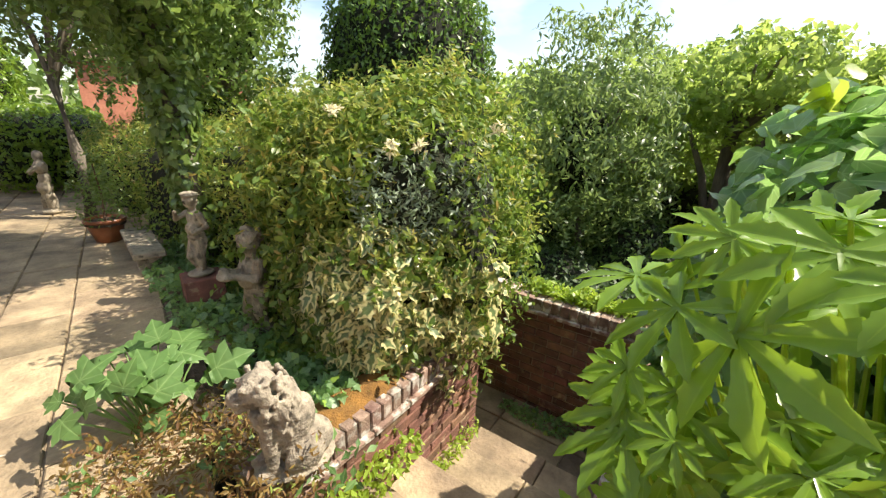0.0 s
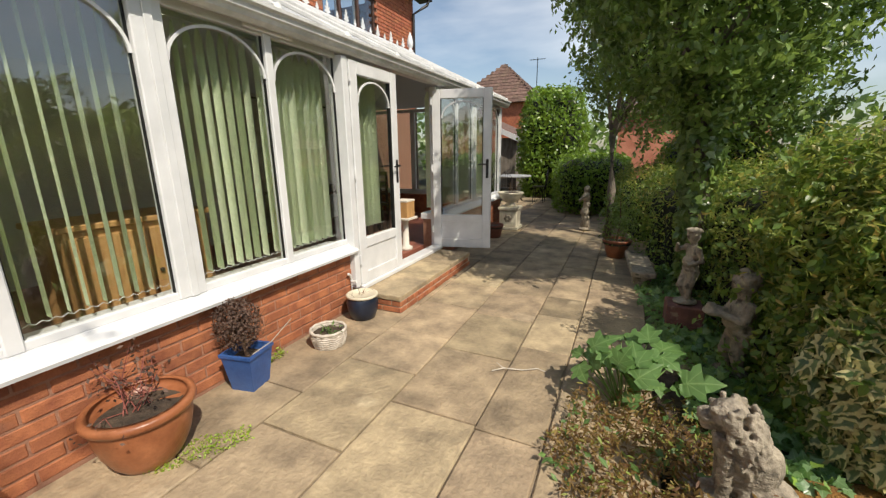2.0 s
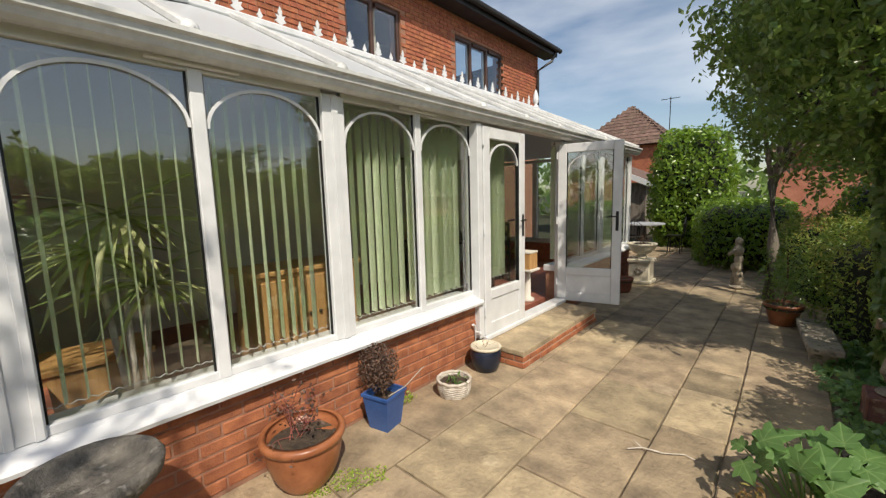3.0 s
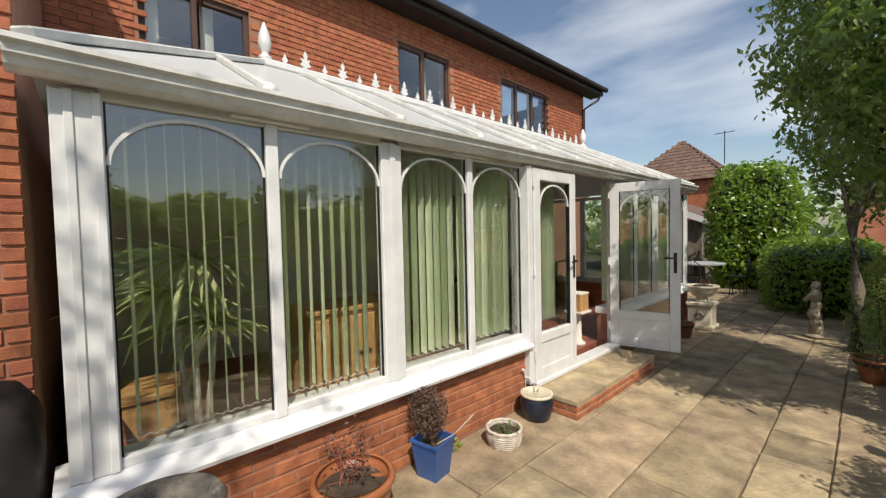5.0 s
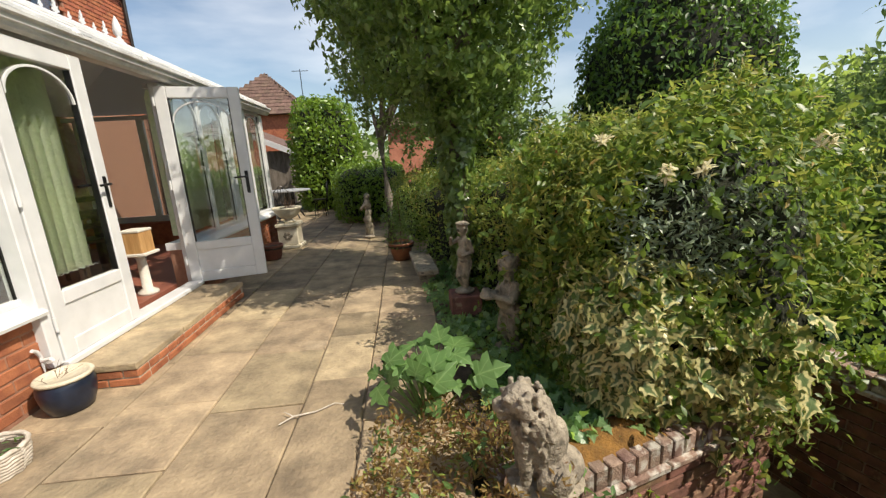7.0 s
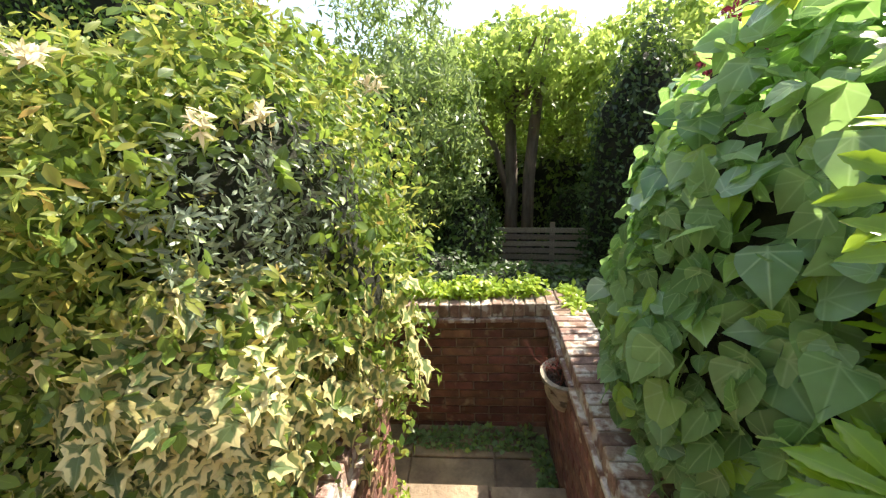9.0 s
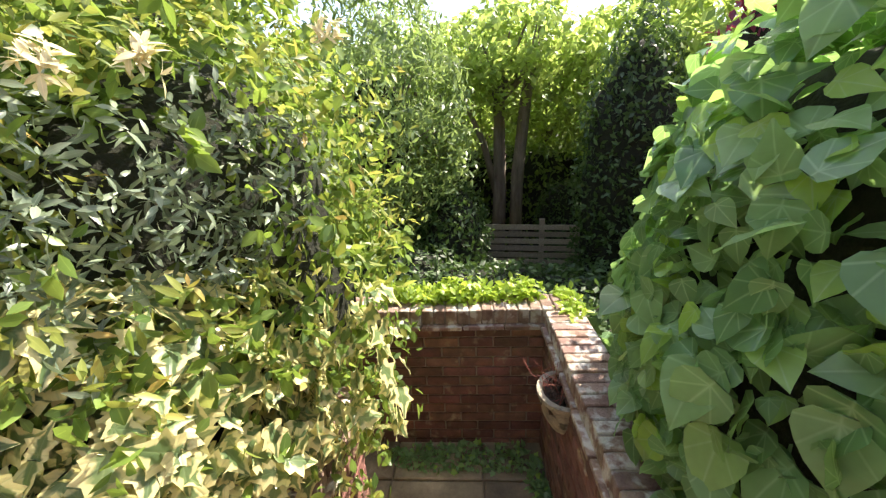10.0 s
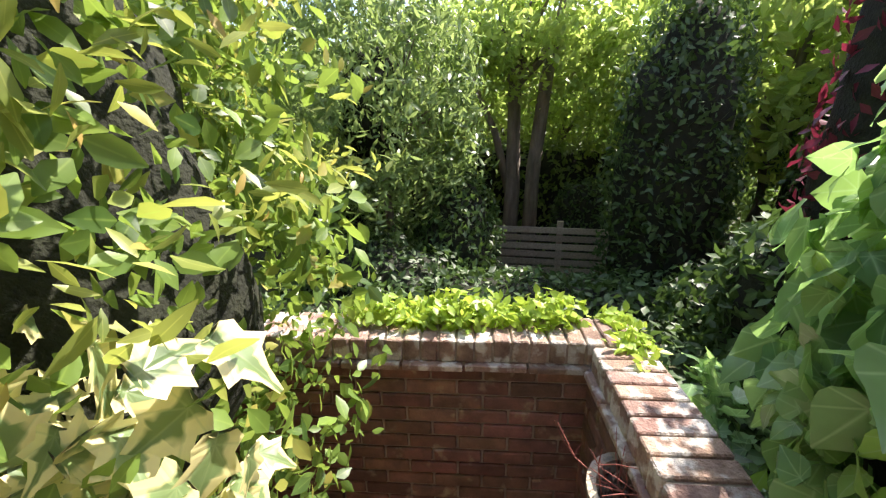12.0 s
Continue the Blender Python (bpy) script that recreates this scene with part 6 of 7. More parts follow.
# ---- planting in front of the lion ----
t = thing("lobed_leaf_plant", "soft green plant with large lobed leaves", "plant", (0.57, 2.4, -0.03))
rs = np.random.default_rng(9)
E_, N_ = [], []
for i in range(36):
    a = rs.uniform(0, 2 * math.pi)
    d = rs.uniform(0.05, 0.34)
    e = np.array([d * math.cos(a), d * math.sin(a) * 0.8, 0.42 - d * 0.6 + rs.uniform(-0.1, 0.08)])
    part("stalk", tube([(0.3 * e[0] * rs.random(), 0.3 * e[1] * rs.random(), 0), (e[0] * 0.7, e[1] * 0.7, e[2] * 0.7), tuple(e)], [0.005, 0.004, 0.003], 5), L_MALLOW, t)
    E_.append(e)
    N_.append(np.array([e[0] - 0.25, e[1] - 0.3, 0.8]))
for e, n_ in zip(E_, N_):
    link("leaf", leaf_mesh("leaf", e[None], n_[None], rs.uniform(0.085, 0.14), MAPLE, L_MALLOW, 0.2, 0.2, e[None] * 4), t)


def carpet(name, label, category, c, r, n, size, shape, material, h=0.12, keep=None, rz=TH):
    t = thing(name, label, category)
    p = rng.uniform(-1, 1, (n, 2))
    p = p[(np.abs(p) ** 2.5).sum(1) < 1 + 0.15 * np.sin(7 * np.arctan2(p[:, 1], p[:, 0]))]
    k = len(p)
    z = h * rng.random(k) * (0.35 + 0.65 * np.abs(np.sin(p[:, 0] * 5 + 1) * np.cos(p[:, 1] * 4)))
    ca, sa = math.cos(rz), math.sin(rz)
    q = np.stack([c[0] + p[:, 0] * r[0] * ca - p[:, 1] * r[1] * sa, c[1] + p[:, 0] * r[0] * sa + p[:, 1] * r[1] * ca, c[2] + z], 1)
    if keep is not None:
        q = q[keep(q)]
    add_leaves(t, "foliage", q, rng.normal(0, 0.5, q.shape) + np.array([-0.1, -0.2, 0.8]), size, shape, material, 0.1, 0.5)
    return tagged(t, kind="stuff")


carpet("russet_groundcover", "russet and brown groundcover before the lion", "groundcover", (0.66, 1.92, -0.03), (0.42, 0.42), 5200, 0.034, LANCE, L_RUSSET, 0.26)
carpet("green_groundcover", "sprawling green seedlings among the russet leaves", "groundcover", (0.72, 1.85, -0.03), (0.5, 0.5), 420, 0.05, SIMPLE, L_MALLOW, 0.22)
carpet("hedge_foot_ivy", "small ivy creeping at the hedge's foot", "ivy", (0.98, 4.1, -0.04), (0.3, 1.2), 2400, 0.05, IVY, L_IVY, 0.2, rz=radians(5))
carpet("hedge_foot_ivy", "dark ivy under the hedge", "ivy", (1.45, 2.5, -0.04), (0.55, 0.5), 2600, 0.05, IVY, L_IVY, 0.16)
carpet("lime_stonecrop", "lime-green stonecrop beside the pot", "groundcover", (-1.33, 1.17, 0.0), (0.09, 0.24), 700, 0.018, SIMPLE, L_CREEP, 0.03, rz=radians(-35))
carpet("wall_foot_weed", "small weeds at the foot of the brick wall", "weed", (-1.7, 1.95, 0.0), (0.05, 0.12), 160, 0.025, SIMPLE, L_CREEP, 0.05, rz=0)
tagged(part("planter_soil", box(1.30, 2.68, STAIR_U1 + 0.2, 3.2, -0.9, -0.05, m=PIT), M_SOIL), "dark soil of the raised planter", "soil", kind="structure")
bm = bmesh.new()
bmesh.ops.create_grid(bm, x_segments=26, y_segments=12, size=1)
for v in bm.verts:
    x, y = v.co.x, v.co.y
    h = 0.05 * max(0, 1 - abs(x) ** 3) * max(0, 1 - abs(y) ** 2) * (0.7 + 0.3 * math.sin(9 * x + 4 * y))
    v.co = PIT @ Vector((1.83 + x * 0.36, STAIR_U1 + 0.14 + y * 0.11, 0.022 + h))
tagged(part("moss_cushion", bm, M_MOSS, smooth=True), "orange-brown moss over the wall's coping", "moss")

# ---- on the sunken stair's walls ----
carpet("wall_creeper", "lime-green creeper along the wall top", "creeper", pit3(WALL_N + 0.17, 0.98, PIT_TOP), (0.1, 0.55), 1500, 0.055, OVAL, L_CREEP, 0.13)
carpet("wall_creeper", "lime-green creeper over the wall's corner", "creeper", pit3(WALL_N + 0.08, 0.28, PIT_TOP - 0.02), (0.22, 0.08), 350, 0.055, OVAL, L_CREEP, 0.06)
carpet("floor_creeper", "small creeping plants at the wall's foot", "creeper", pit3(WALL_N - 0.16, 1.0, PIT_FLOOR), (0.12, 0.52), 700, 0.035, IVY, L_IVY, 0.06)
carpet("floor_creeper", "small creeping plants in the corner of the stair", "creeper", pit3(WALL_N - 0.45, 0.52, PIT_FLOOR), (0.3, 0.06), 300, 0.035, IVY, L_IVY, 0.06)
carpet("tread_weed", "bright green weeds along the stair's edge", "weed", pit3(1.75, STAIR_U1 - 0.09, -0.3), (0.35, 0.1), 500, 0.045, SIMPLE, L_CREEP, 0.16)
carpet("tread_weed", "bright green weeds by the wall's foot", "weed", pit3(2.45, STAIR_U1 - 0.07, -0.73), (0.4, 0.05), 420, 0.035, SIMPLE, L_CREEP, 0.1)

t = thing("wall_planter", "half-round stone wall planter with dead stems", "planter", pit3(3.2, STAIR_U0, -0.36), math.degrees(TH))
bm = lathe([(0.02, -0.12), (0.06, -0.1), (0.1, -0.02), (0.115, 0.06), (0.13, 0.1), (0.13, 0.12), (0.105, 0.12), (0.09, 0.06), (0.02, 0.05)], 24)
for v in bm.verts:
    v.co.y = max(v.co.y, 0.0) * 1.1
    v.co.x *= 1.25
part("bowl", bm, M_STONE, t)
part("soil", box(-0.11, 0.11, 0.004, 0.1, 0.06, 0.085), M_SOIL, t)
twigs(t, (0.0, 0.06, 0.07), 9, 0.26, M_TWIG_RED, 14, "stem", 0.7, 0.003)
q = rng.normal(0, 1, (120, 3)) * np.array([0.05, 0.03, 0.02]) + np.array([0, 0.05, 0.1])
add_leaves(t, "dry_foliage", q, rng.normal(0, 1, q.shape), 0.03, SIMPLE, L_DRY, 0.2, 0.8, "dead brown leaves")

# ---- fence and houses far off ----
t = thing("slat_fence", "weathered horizontal slat fence beyond the garden", "fence", (8.1, 1.0, -2.0), 8)
for k in range(9):
    part("slat", box(-0.012, 0.012, -2.8, 3.4, 0.1 + k * 0.13, 0.19 + k * 0.13), M_FENCE, t)
for y in (-2.7, -0.9, 0.9, 2.7):
    part("post", box(0.014, 0.09, y - 0.045, y + 0.045, -0.1, 1.32), M_FENCE, t)


def neighbour(at, half, wall_h, rise, label, material, rz=0.0):
    t = thing("neighbour_house", label, "house", at, rz)
    w, d = half
    part("wall", box(-w, w, -d, d, 0, wall_h), material, t)
    bm = bmesh.new()
    b = [bm.verts.new(p) for p in ((-w - 0.3, -d - 0.3, wall_h), (w + 0.3, -d - 0.3, wall_h), (w + 0.3, d + 0.3, wall_h), (-w - 0.3, d + 0.3, wall_h))]
    a = bm.verts.new((0, 0, wall_h + rise))
    for i in range(4):
        bm.faces.new((b[i], b[(i + 1) % 4], a))
    bm.faces.new(b[::-1])
    part("roof", bm, M_TILE, t, "brown tiled pyramid roof")
    slope = Vector((0, d + 0.3, rise))
    tiled_slope(t, (-w - 0.3, -d - 0.32, wall_h + 0.01), (1, 0, 0), slope, 2 * w + 0.6, slope.length, 0.34, 0.32, taper=lambda v: (v / 2, 1 - v / 2))
    slope = Vector((-w - 0.3, 0, rise))
    tiled_slope(t, (w + 0.32, -d - 0.3, wall_h + 0.01), (0, 1, 0), slope, 2 * d + 0.6, slope.length, 0.34, 0.32, taper=lambda v: (v / 2, 1 - v / 2))
    return t


nh = neighbour((-7.4, 27.1, -0.2), (2.6, 2.6), 4.4, 2.75, "red brick house with a brown pyramid roof", M_BRICK)
part("aerial_mast", tube([(2.0, 0.5, 5.5), (2.0, 0.5, 7.4)], 0.025, 6), M_METAL, nh)
part("aerial_arm", tube([(1.5, 0.5, 7.3), (2.5, 0.5, 7.3)], 0.02, 6), M_METAL, nh)
t = thing("garage", "low brick garage with a white-edged tiled roof", "building", (-4.9, 17.0, 0))
part("wall", box(-2.0, 1.4, -1.5, 2.5, 0, 1.9), M_BARK, t, "grey boarded wall")
bm = bmesh.new()
bm.faces.new([bm.verts.new(p) for p in ((-2.2, -1.7, 3.6), (1.7, -1.7, 1.85), (1.7, 2.7, 1.85), (-2.2, 2.7, 3.6))])
part("roof", bm, M_TILE, t)
part("verge_board", box(0, 4.3, -0.04, 0.04, -0.16, 0.02, m=Matrix.Translation((-2.2, -1.72, 3.6)) @ Matrix.Rotation(radians(24.2), 4, "Y")), M_UPVC, t, "white verge board")
neighbour((2.9, 24.0, -0.3), (3.0, 2.5), 3.3, 2.0, "salmon brick house beyond the trees", M_SALMON)
neighbour((13.5, 22.0, -1.2), (4.0, 3.0), 2.8, 2.2, "brown-roofed house beyond the hedge", M_SALMON)

# ---- inside the conservatory ----
SLAT = None


def blind(y0, y1, turn):
    """A vertical blind: head rail and hanging slats turned to the room."""
    global SLAT
    t = thing("vertical_blind", "pale green vertical blind with slats turned open", "blind", (CX - 0.16, 0, 0), 0, "conservatory blinds")
    part("head_rail", box(-0.02, 0.02, y0, y1, 2.16, 2.2), M_UPVC, t)
    if SLAT is None:
        bm = bmesh.new()
        prof = [(-0.044, 0.0), (-0.022, 0.004), (0.0, 0.0055), (0.022, 0.004), (0.044, 0.0)]
        lo = [bm.verts.new((x, y, 0.68)) for x, y in prof]
        hi = [bm.verts.new((x, y, 2.08)) for x, y in prof]
        top = [bm.verts.new((x * 0.3, y, 2.15)) for x, y in prof]
        for i in range(4):
            bm.faces.new((lo[i], lo[i + 1], hi[i + 1], hi[i]))
            bm.faces.new((hi[i], hi[i + 1], top[i + 1], top[i]))
        r = bmesh.ops.solidify(bm, geom=bm.faces[:], thickness=0.0012)
        SLAT = bpy.data.meshes.new("slat")
        bm.to_mesh(SLAT)
        bm.free()
        SLAT.materials.append(M_BLIND)
    y = y0 + 0.03
    while y < y1 - 0.02:
        link("slat", SLAT, t, "", Matrix.Translation((0, y, 0)) @ Matrix.Rotation(radians(turn + random.uniform(-4, 4)), 4, "Z"))
        y += 0.074
    pts = [(0.03, y0 + (y1 - y0) * k / 30, 0.69 - 0.012 * (k % 2)) for k in range(31)]
    part("bead_chain", tube(pts, 0.002, 4), M_UPVC, t)


for i, (a, b) in enumerate(BAYS + [(3.1, 3.74)] + FARBAYS):
    blind(a - 0.03, b + 0.03, -9)
t = thing("yucca", "potted yucca with arching strap leaves", "house plant", (-2.45, 0.52, 0.17))
part("pot", lathe([(0.13, 0), (0.15, 0.02), (0.18, 0.22), (0.19, 0.25), (0.165, 0.25), (0.15, 0.2)], 28), M_STONE_PALE, t, smooth=True)
part("band", lathe([(0.178, 0.12), (0.184, 0.13), (0.184, 0.15), (0.18, 0.16)], 28), M_BLUE, t)
soil_disc(0.16, 0.22, t)
for k, (x, y, h) in enumerate(((0.0, 0.0, 1.3), (0.05, 0.07, 0.9), (-0.04, -0.07, 1.1))):
    part("stem", tube([(x * 0.4, y * 0.4, 0.2), (x, y, h * 0.6), (x * 1.4, y * 1.4, h)], [0.022, 0.018, 0.015], 8), M_WICKER, t)
    q = np.repeat(np.array([[x * 1.4, y * 1.4, h]]), 34, 0) + rng.normal(0, 0.015, (34, 3))
    d = rng.normal(0, 1, (34, 3))
    d[:, 2] = np.abs(d[:, 2]) * 0.7 + 0.1
    link("leaf_rosette", leaf_mesh("leaf_rosette", q, np.array([0, 0, 1.0]) + 0 * q, 0.46, STRAP, L_YUCCA, 0.0, 0.3, d * 2.5), t)
t = thing("pine_cabinet", "honey pine cabinet behind the blinds", "cabinet", (-2.75, 1.75, 0.17))
part("body", box(-0.22, 0.22, -0.45, 0.45, 0.06, 0.8, 0.008), M_PINE, t)
part("top", box(-0.25, 0.25, -0.48, 0.48, 0.801, 0.84, 0.006), M_PINE, t)
for y in (-0.225, 0.225):
    d_ = part("door", box(0.221, 0.24, y - 0.21, y + 0.21, 0.1, 0.76, 0.006), M_PINE, t)
    part("knob", lathe([(0.012, 0), (0.016, 0.012), (0.01, 0.022)], 12, m=Matrix.Translation((0.24, y * 0.2, 0.45)) @ Matrix.Rotation(radians(90), 4, "Y")), M_DARKWOOD, d_)
part("plinth", box(-0.2, 0.2, -0.43, 0.43, 0.0, 0.059), M_PINE, t)
t = thing("pine_chest", "low honey pine chest by the window", "chest", (-2.75, 0.35, 0.17))
part("body", box(-0.3, 0.1, -0.3, 0.3, 0.0, 0.42, 0.008), M_PINE, t)
part("lid", box(-0.32, 0.12, -0.32, 0.32, 0.421, 0.46, 0.006), M_PINE, t)


t = thing("curtain", "full-length beige curtain against the back wall", "curtain", (HX + 0.16, 5.3, 0.19))
bm = bmesh.new()
rows_ = [[bm.verts.new((0.035 * math.sin(k * 0.9) + x, -0.75 + k * 0.03, z)) for k in range(51)] for x, z in ((0.0, 0.0), (0.0, 2.0), (-0.012, 2.0), (-0.012, 0.0))]
for u, v in zip(rows_, rows_[1:] + rows_[:1]):
    for k in range(50):
        bm.faces.new((u[k], u[k + 1], v[k + 1], v[k]))
part("cloth", bm, M_WICKER, t, smooth=True)
part("pole", tube([(0, -0.85, 2.03), (0, 0.85, 2.03)], 0.014, 8), M_DARKWOOD, t)


def dining_chair(at, rz):
    t = thing("dining_chair", "dark wooden dining chair", "chair", at, rz, "chairs in the conservatory")
    part("seat", box(-0.21, 0.21, -0.21, 0.21, 0.43, 0.47, 0.01), M_DARKWOOD, t)
    for x in (-0.18, 0.18):
        for y in (-0.18, 0.18):
            part("leg", box(x - 0.018, x + 0.018, y - 0.018, y + 0.018, 0, 0.429 if x > 0 else 0.95, 0.004), M_DARKWOOD, t)
    for z in (0.6, 0.75, 0.9):
        part("back_rail", box(-0.195, -0.17, -0.16, 0.16, z, z + 0.06, 0.004), M_DARKWOOD, t)


dining_chair((-2.9, 4.6, 0.17), 30)
dining_chair((-3.2, 5.4, 0.17), 150)
t = thing("dining_table", "dark wooden dining table in the conservatory", "table", (-3.5, 4.8, 0.17))
part("tabletop", box(-0.45, 0.45, -0.8, 0.8, 0.71, 0.75, 0.008), M_DARKWOOD, t)
for x in (-0.38, 0.38):
    for y in (-0.7, 0.7):
        part("leg", box(x - 0.03, x + 0.03, y - 0.03, y + 0.03, 0, 0.709, 0.005), M_DARKWOOD, t)
t = thing("side_stand", "small cream pedestal stand inside the doorway", "stand", (-2.1, 4.55, 0.17))
part("foot", lathe([(0.09, 0), (0.09, 0.03), (0.045, 0.06), (0.04, 0.35), (0.06, 0.4)], 20), M_CREAM, t, smooth=True)
part("top", box(-0.12, 0.12, -0.12, 0.12, 0.401, 0.43, 0.006), M_CREAM, t)
b_ = thing("storage_box", "small wooden box on the stand", "box", (-2.1, 4.55, 0.60))
part("body", box(-0.09, 0.09, -0.1, 0.1, 0, 0.2, 0.005), M_PINE, b_)
part("lid", box(-0.095, 0.095, -0.105, 0.105, 0.201, 0.225, 0.005), M_CREAM, b_)
t = thing("covered_barbecue", "garden equipment under a black cover", "barbecue", (-2.05, -0.42, 0))
bm = bmesh.new()
s = bmesh.ops.create_icosphere(bm, subdivisions=4, radius=1)
for v in bm.verts:
    d = v.co.copy()
    kk = (abs(d.x) ** 5 + abs(d.y) ** 5 + abs(d.z) ** 5) ** -0.2
    v.co = Vector((d.x * kk * 0.22, d.y * kk * 0.3, 0.5 + d.z * kk * 0.5)) * (1 + 0.02 * math.sin(d.x * 19 + d.y * 23))
    v.co.z = max(v.co.z, 0.0)
part("cover", bm, M_FASCIA, t, smooth=True)

carpet("bank_ivy", "dark ivy over the earth bank", "ivy", pit3(2.9, -0.6, -0.6), (1.2, 0.78), 6500, 0.09, IVY, L_IVY, 0.5)
# the next two take the darker leaf colour in place of tree shade
carpet("bank_ivy", "ivy behind the far wall, shade put into its dark leaves", "ivy", pit3(4.25, 0.6, -0.95), (0.28, 2.4), 4200, 0.08, IVY, L_DARK, 0.4)
carpet("bank_ivy", "ivy at the corner of the bank, shade put into its dark leaves", "ivy", pit3(3.6, -0.25, -0.62), (0.45, 0.5), 2200, 0.085, IVY, L_DARK, 0.45)


# ---- single stones and bricks, last ----
FLAG_EDGES = [-1.76, -1.22, -0.68, -0.15, 0.21, 0.72]
CROSS = {2: [-2.6, -1.9, -1.2, -0.4, 0.25, 0.95, 1.90, 2.62, 3.3], 3: [-2.9, -2.1, -1.2, -0.45, 0.3, 1.05, 1.87, 2.85, 3.5], 1: [-3.0, -2.2, -1.4, -0.6, 0.05, 0.75, 1.45, 2.2, 2.75, 3.4], 4: [-2.8, -2.0, -1.1, -0.3, 0.55, 1.25, 1.83, 2.4, 3.1, 3.75], 0: [-3, -2.2, -1.3, -0.5, 0.3, 1.1, 1.75, 2.6, 3.3]}
rp = random.Random(11)


def flag(parent, x0, x1, y0, y1, z=0.0, m=None):
    g_ = 0.005
    bm = bmesh.new()
    j = lambda: rp.uniform(-0.004, 0.004)
    v = [(x0 + g_ + j(), y0 + g_ + j()), (x1 - g_ + j(), y0 + g_ + j()), (x1 - g_ + j(), y1 - g_ + j()), (x0 + g_ + j(), y1 - g_ + j())]
    prism(v, 0.045, bm)
    top = [f for f in bm.faces if all(q.co.z > 0.04 for q in f.verts)]
    bmesh.ops.bevel(bm, geom=list({e for f in top for e in f.edges}), offset=0.007, segments=1, affect="EDGES")
    dz = rp.uniform(-0.003, 0.003)
    return part("flagstone", bm, M_FLAG, parent, "", m=(m or IDENT) @ Matrix.Translation((0, 0, z - 0.045 + dz)))


for k in range(5):
    cs = list(CROSS[k])
    while cs[-1] < 13.0:
        cs.append(cs[-1] + rp.choice((0.48, 0.62, 0.62, 0.85)))
    cs = [-3.4] + cs
    for a, b in zip(cs, cs[1:]):
        flag(floor_patio, FLAG_EDGES[k], FLAG_EDGES[k + 1], a, min(b, 13.2))
y = -3.4
while y < 1.4:
    flag(floor_patio, 0.72, 1.05, y, y + 0.6)
    y += 0.6
# the patio widens past the conservatory's end
y = 7.8
while y < 13.0:
    for k, x in enumerate((-4.7, -3.95, -3.25, -2.5)):
        flag(floor_patio, x, (-3.95, -3.25, -2.5, -1.765)[k], y, y + (0.65 if k % 2 else 0.66))
    y += 0.67
# narrow border flags beside the hedge
y = 2.95
while y < 9:
    flag(floor_patio, 0.72, 1.02, y, y + 0.55, -0.015)
    y += 0.55

for a, b, z in TREADS:
    for u0, u1 in ((STAIR_U0, 0.9), (0.9, STAIR_U1)):
        flag(stair, a, b, u0, u1, z, PIT)
    part("riser_brickwork", box(a + 0.02, b + 0.002, STAIR_U0, STAIR_U1, -1.2, z - 0.05, m=PIT), M_BRICK_OLD, stair)
for a, b in ((3.02, 3.4), (3.4, WALL_N)):
    for u0, u1 in ((STAIR_U0, 0.86), (0.86, 1.45), (1.45, 2.1), (2.1, 2.8)):
        flag(stair, a, b, u0, u1, PIT_FLOOR, PIT)
part("landing_edge", box(1.06, 1.12, STAIR_U0 - 0.2, STAIR_U1, -0.5, -0.01, m=PIT), M_BRICK_OLD, stair)


def pit_basis(n, u, z, along, out):
    c_, s_ = math.cos(TH), math.sin(TH)
    rot = lambda v: (v[0] * c_ - v[1] * s_, v[0] * s_ + v[1] * c_, 0)
    return basis(pit3(n, u, z), rot(along), rot(out))


def coping(parent, m, length, width, z, h=0.102, material=M_COPING):
    """Bricks on edge across a wall's top; m maps (along, out, up)."""
    x = 0.0
    while x < length - 0.05:
        me = brick_mesh(0.066, h, width, material)
        link("coping_brick", me, parent, "", m @ Matrix.Translation((x + 0.037, -width / 2 + 0.012 + rp.uniform(-0.004, 0.004), z - h / 2 + rp.uniform(-0.004, 0.002))) @ pose(0, 0, 0, rp.uniform(-1, 1), rp.uniform(-1.5, 1.5), 0))
        x += 0.076
    part("coping_mortar", box(0, length, -width + 0.01, -0.0, z - h - 0.004, z - 0.012, m=m), M_MORTAR_OLD, parent)


def creasing(parent, m, length, z):
    """The thin projecting course of tiles under a coping."""
    x = 0.0
    while x < length - 0.02:
        b = min(x + 0.26, length)
        part("creasing_tile", box(x + 0.003, b - 0.003, -0.16, 0.035 + rp.uniform(-0.004, 0.004), z, z + 0.03, 0.004, m=m), M_COPING, parent)
        x += 0.265


# far wall of the stair
mF = pit_basis(WALL_N, STAIR_U0, 0, (0, 1), (-1, 0))
brick_face(wall_pit_far, mF @ Matrix.Translation((0, 0.012, 0)), 1.9, 13, M_BRICK_OLD, PIT_FLOOR - 0.04)
creasing(wall_pit_far, mF, 1.9, PIT_TOP - 0.135)
coping(wall_pit_far, mF @ Matrix.Translation((-0.2, 0, 0)), 2.3, 0.225, PIT_TOP)
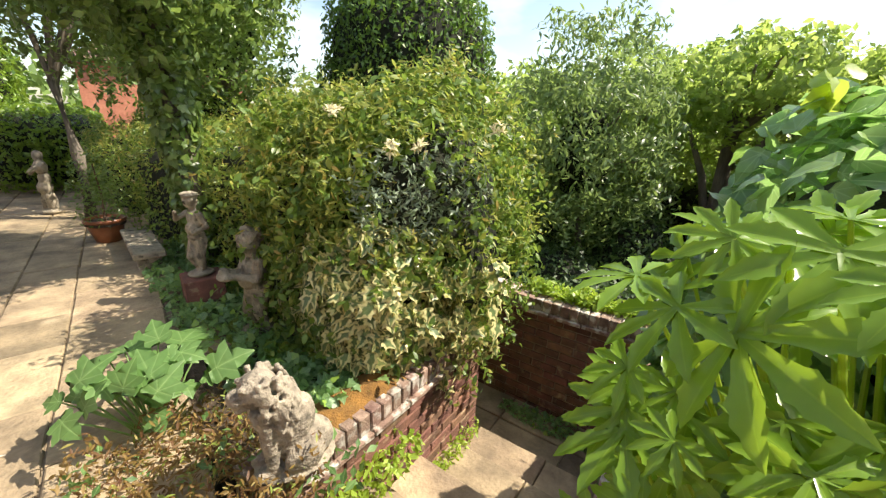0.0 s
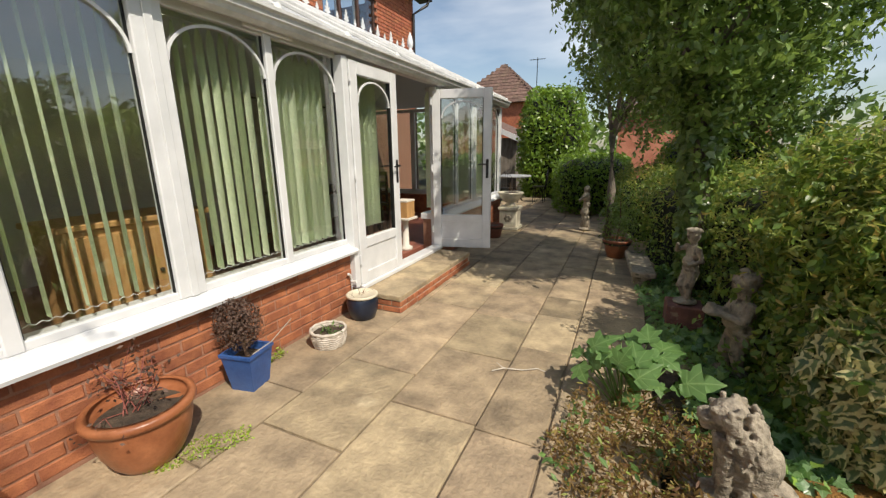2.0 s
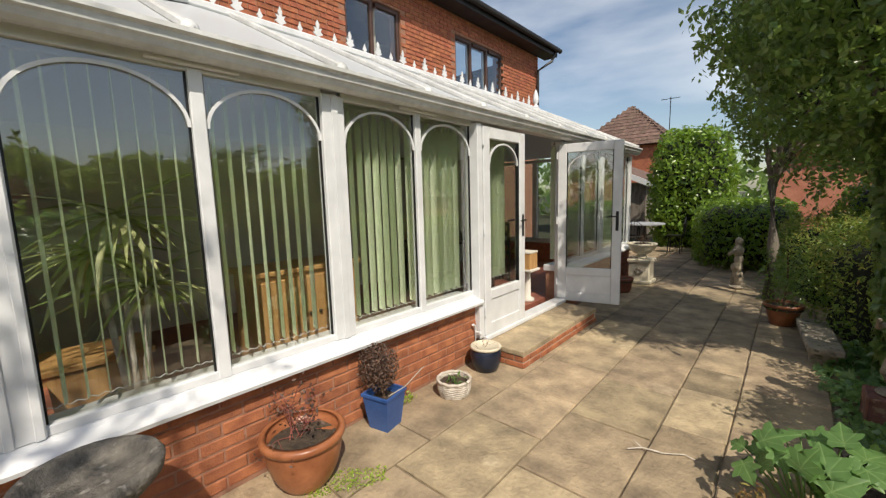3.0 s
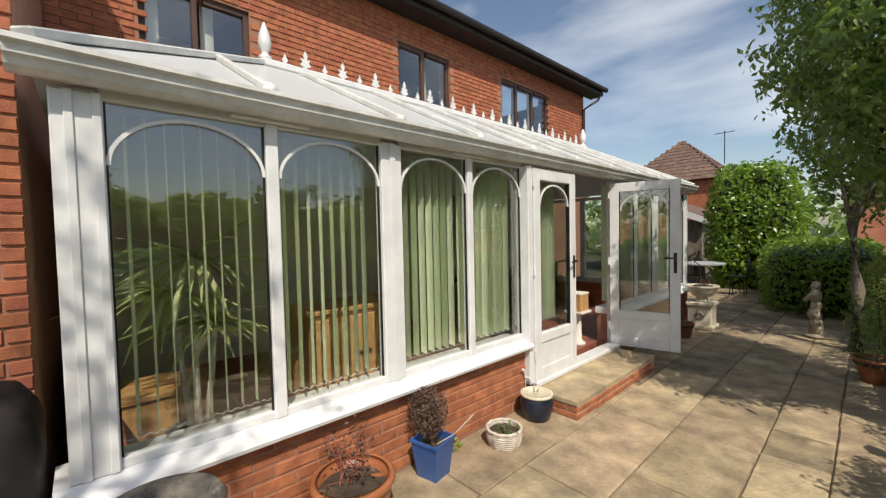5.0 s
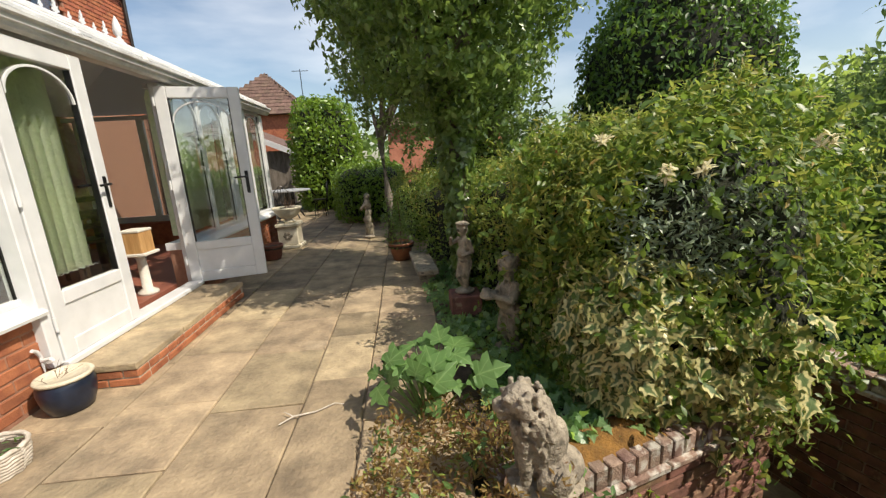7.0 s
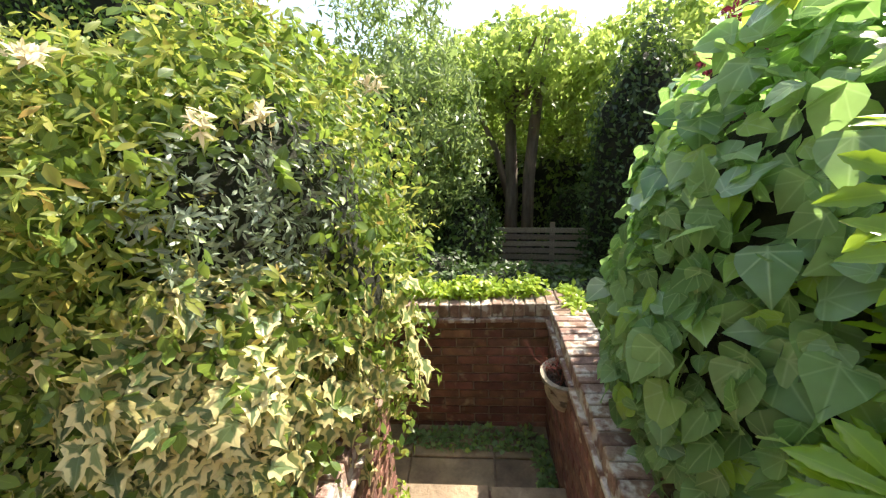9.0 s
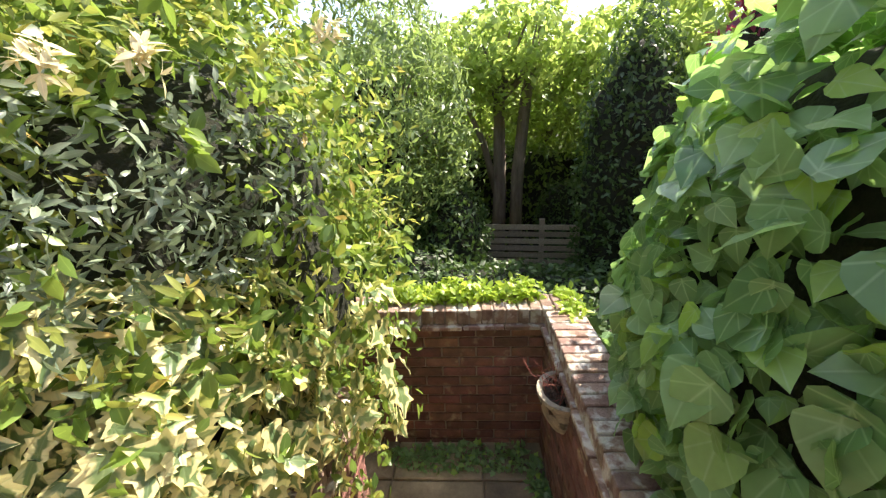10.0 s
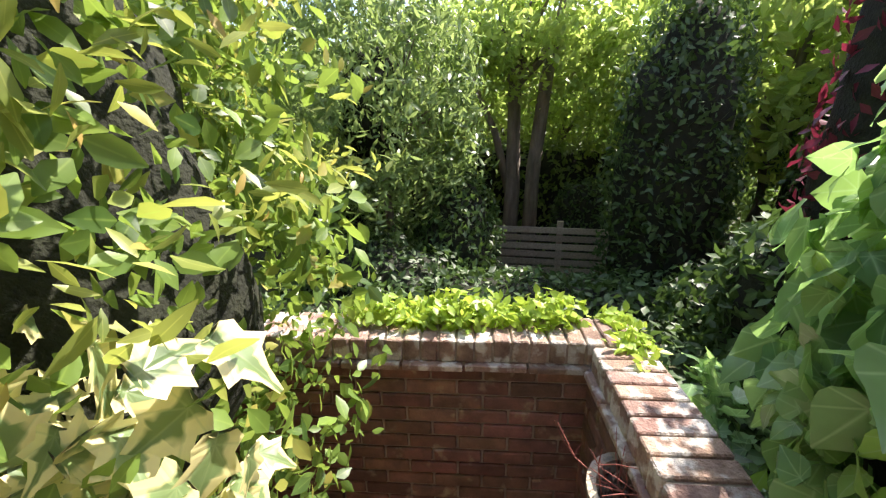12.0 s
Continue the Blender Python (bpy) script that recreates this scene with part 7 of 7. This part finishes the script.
# right-hand wall
mR = pit_basis(1.64, STAIR_U0, 0, (1, 0), (0, 1))
brick_face(wall_pit_right, mR @ Matrix.Translation((0, 0.012, 0)), WALL_N - 1.64, 13, M_BRICK_OLD, PIT_FLOOR - 0.04)
creasing(wall_pit_right, mR, WALL_N - 1.64 - 0.04, PIT_TOP - 0.135)
coping(wall_pit_right, mR, WALL_N - 1.64 - 0.01, 0.225, PIT_TOP)
# planter wall with the lion
LT = 0.03
mL = pit_basis(2.9, STAIR_U1, 0, (-1, 0), (0, -1))
brick_face(wall_lion, mL @ Matrix.Translation((0, 0.012, 0)), 1.6, 14, M_BRICK_OLD, LT - 0.135 - 14 * 0.075)
creasing(wall_lion, mL, 1.6, LT - 0.135)
coping(wall_lion, mL, 1.6, 0.225, LT)
brick_face(wall_lion_end, pit_basis(2.9, 2.6, 0, (0, -1), (1, 0)) @ Matrix.Translation((0, 0.012, 0)), 1.16, 14, M_BRICK_OLD, LT - 0.135 - 14 * 0.075)
# conservatory dwarf wall: right-handed frame, x runs to -y
brick_face(dwarf, basis((CX + 0.008, 2.985, 0), (0, -1, 0), (1, 0, 0)) @ Matrix.Translation((0, 0.005, 0)), 2.985 - Y0, 7, M_BRICK, 0.012)
brick_face(dwarf_far, basis((CX + 0.008, Y1, 0), (0, -1, 0), (1, 0, 0)) @ Matrix.Translation((0, 0.005, 0)), Y1 - 4.84, 7, M_BRICK, 0.012)
# headers along the step's edges
brick_face(step, basis((-1.275, 4.72, 0), (0, -1, 0), (1, 0, 0)) @ Matrix.Translation((0, 0.008, 0)), 1.7, 1, M_BRICK, 0.0, 0.058, 0.19, name="step_brick")
brick_face(step, basis((-1.275, 4.66, 0), (0, -1, 0), (1, 0, 0)) @ Matrix.Translation((0, 0.008, 0)), 1.64, 1, M_BRICK, 0.058, 0.058, 0.1, name="step_brick")
brick_face(step, basis((-1.275, 3.02, 0), (-1, 0, 0), (0, -1, 0)) @ Matrix.Translation((0, 0.008, 0)), 0.46, 2, M_BRICK, 0.0, 0.058, 0.19, name="step_brick")
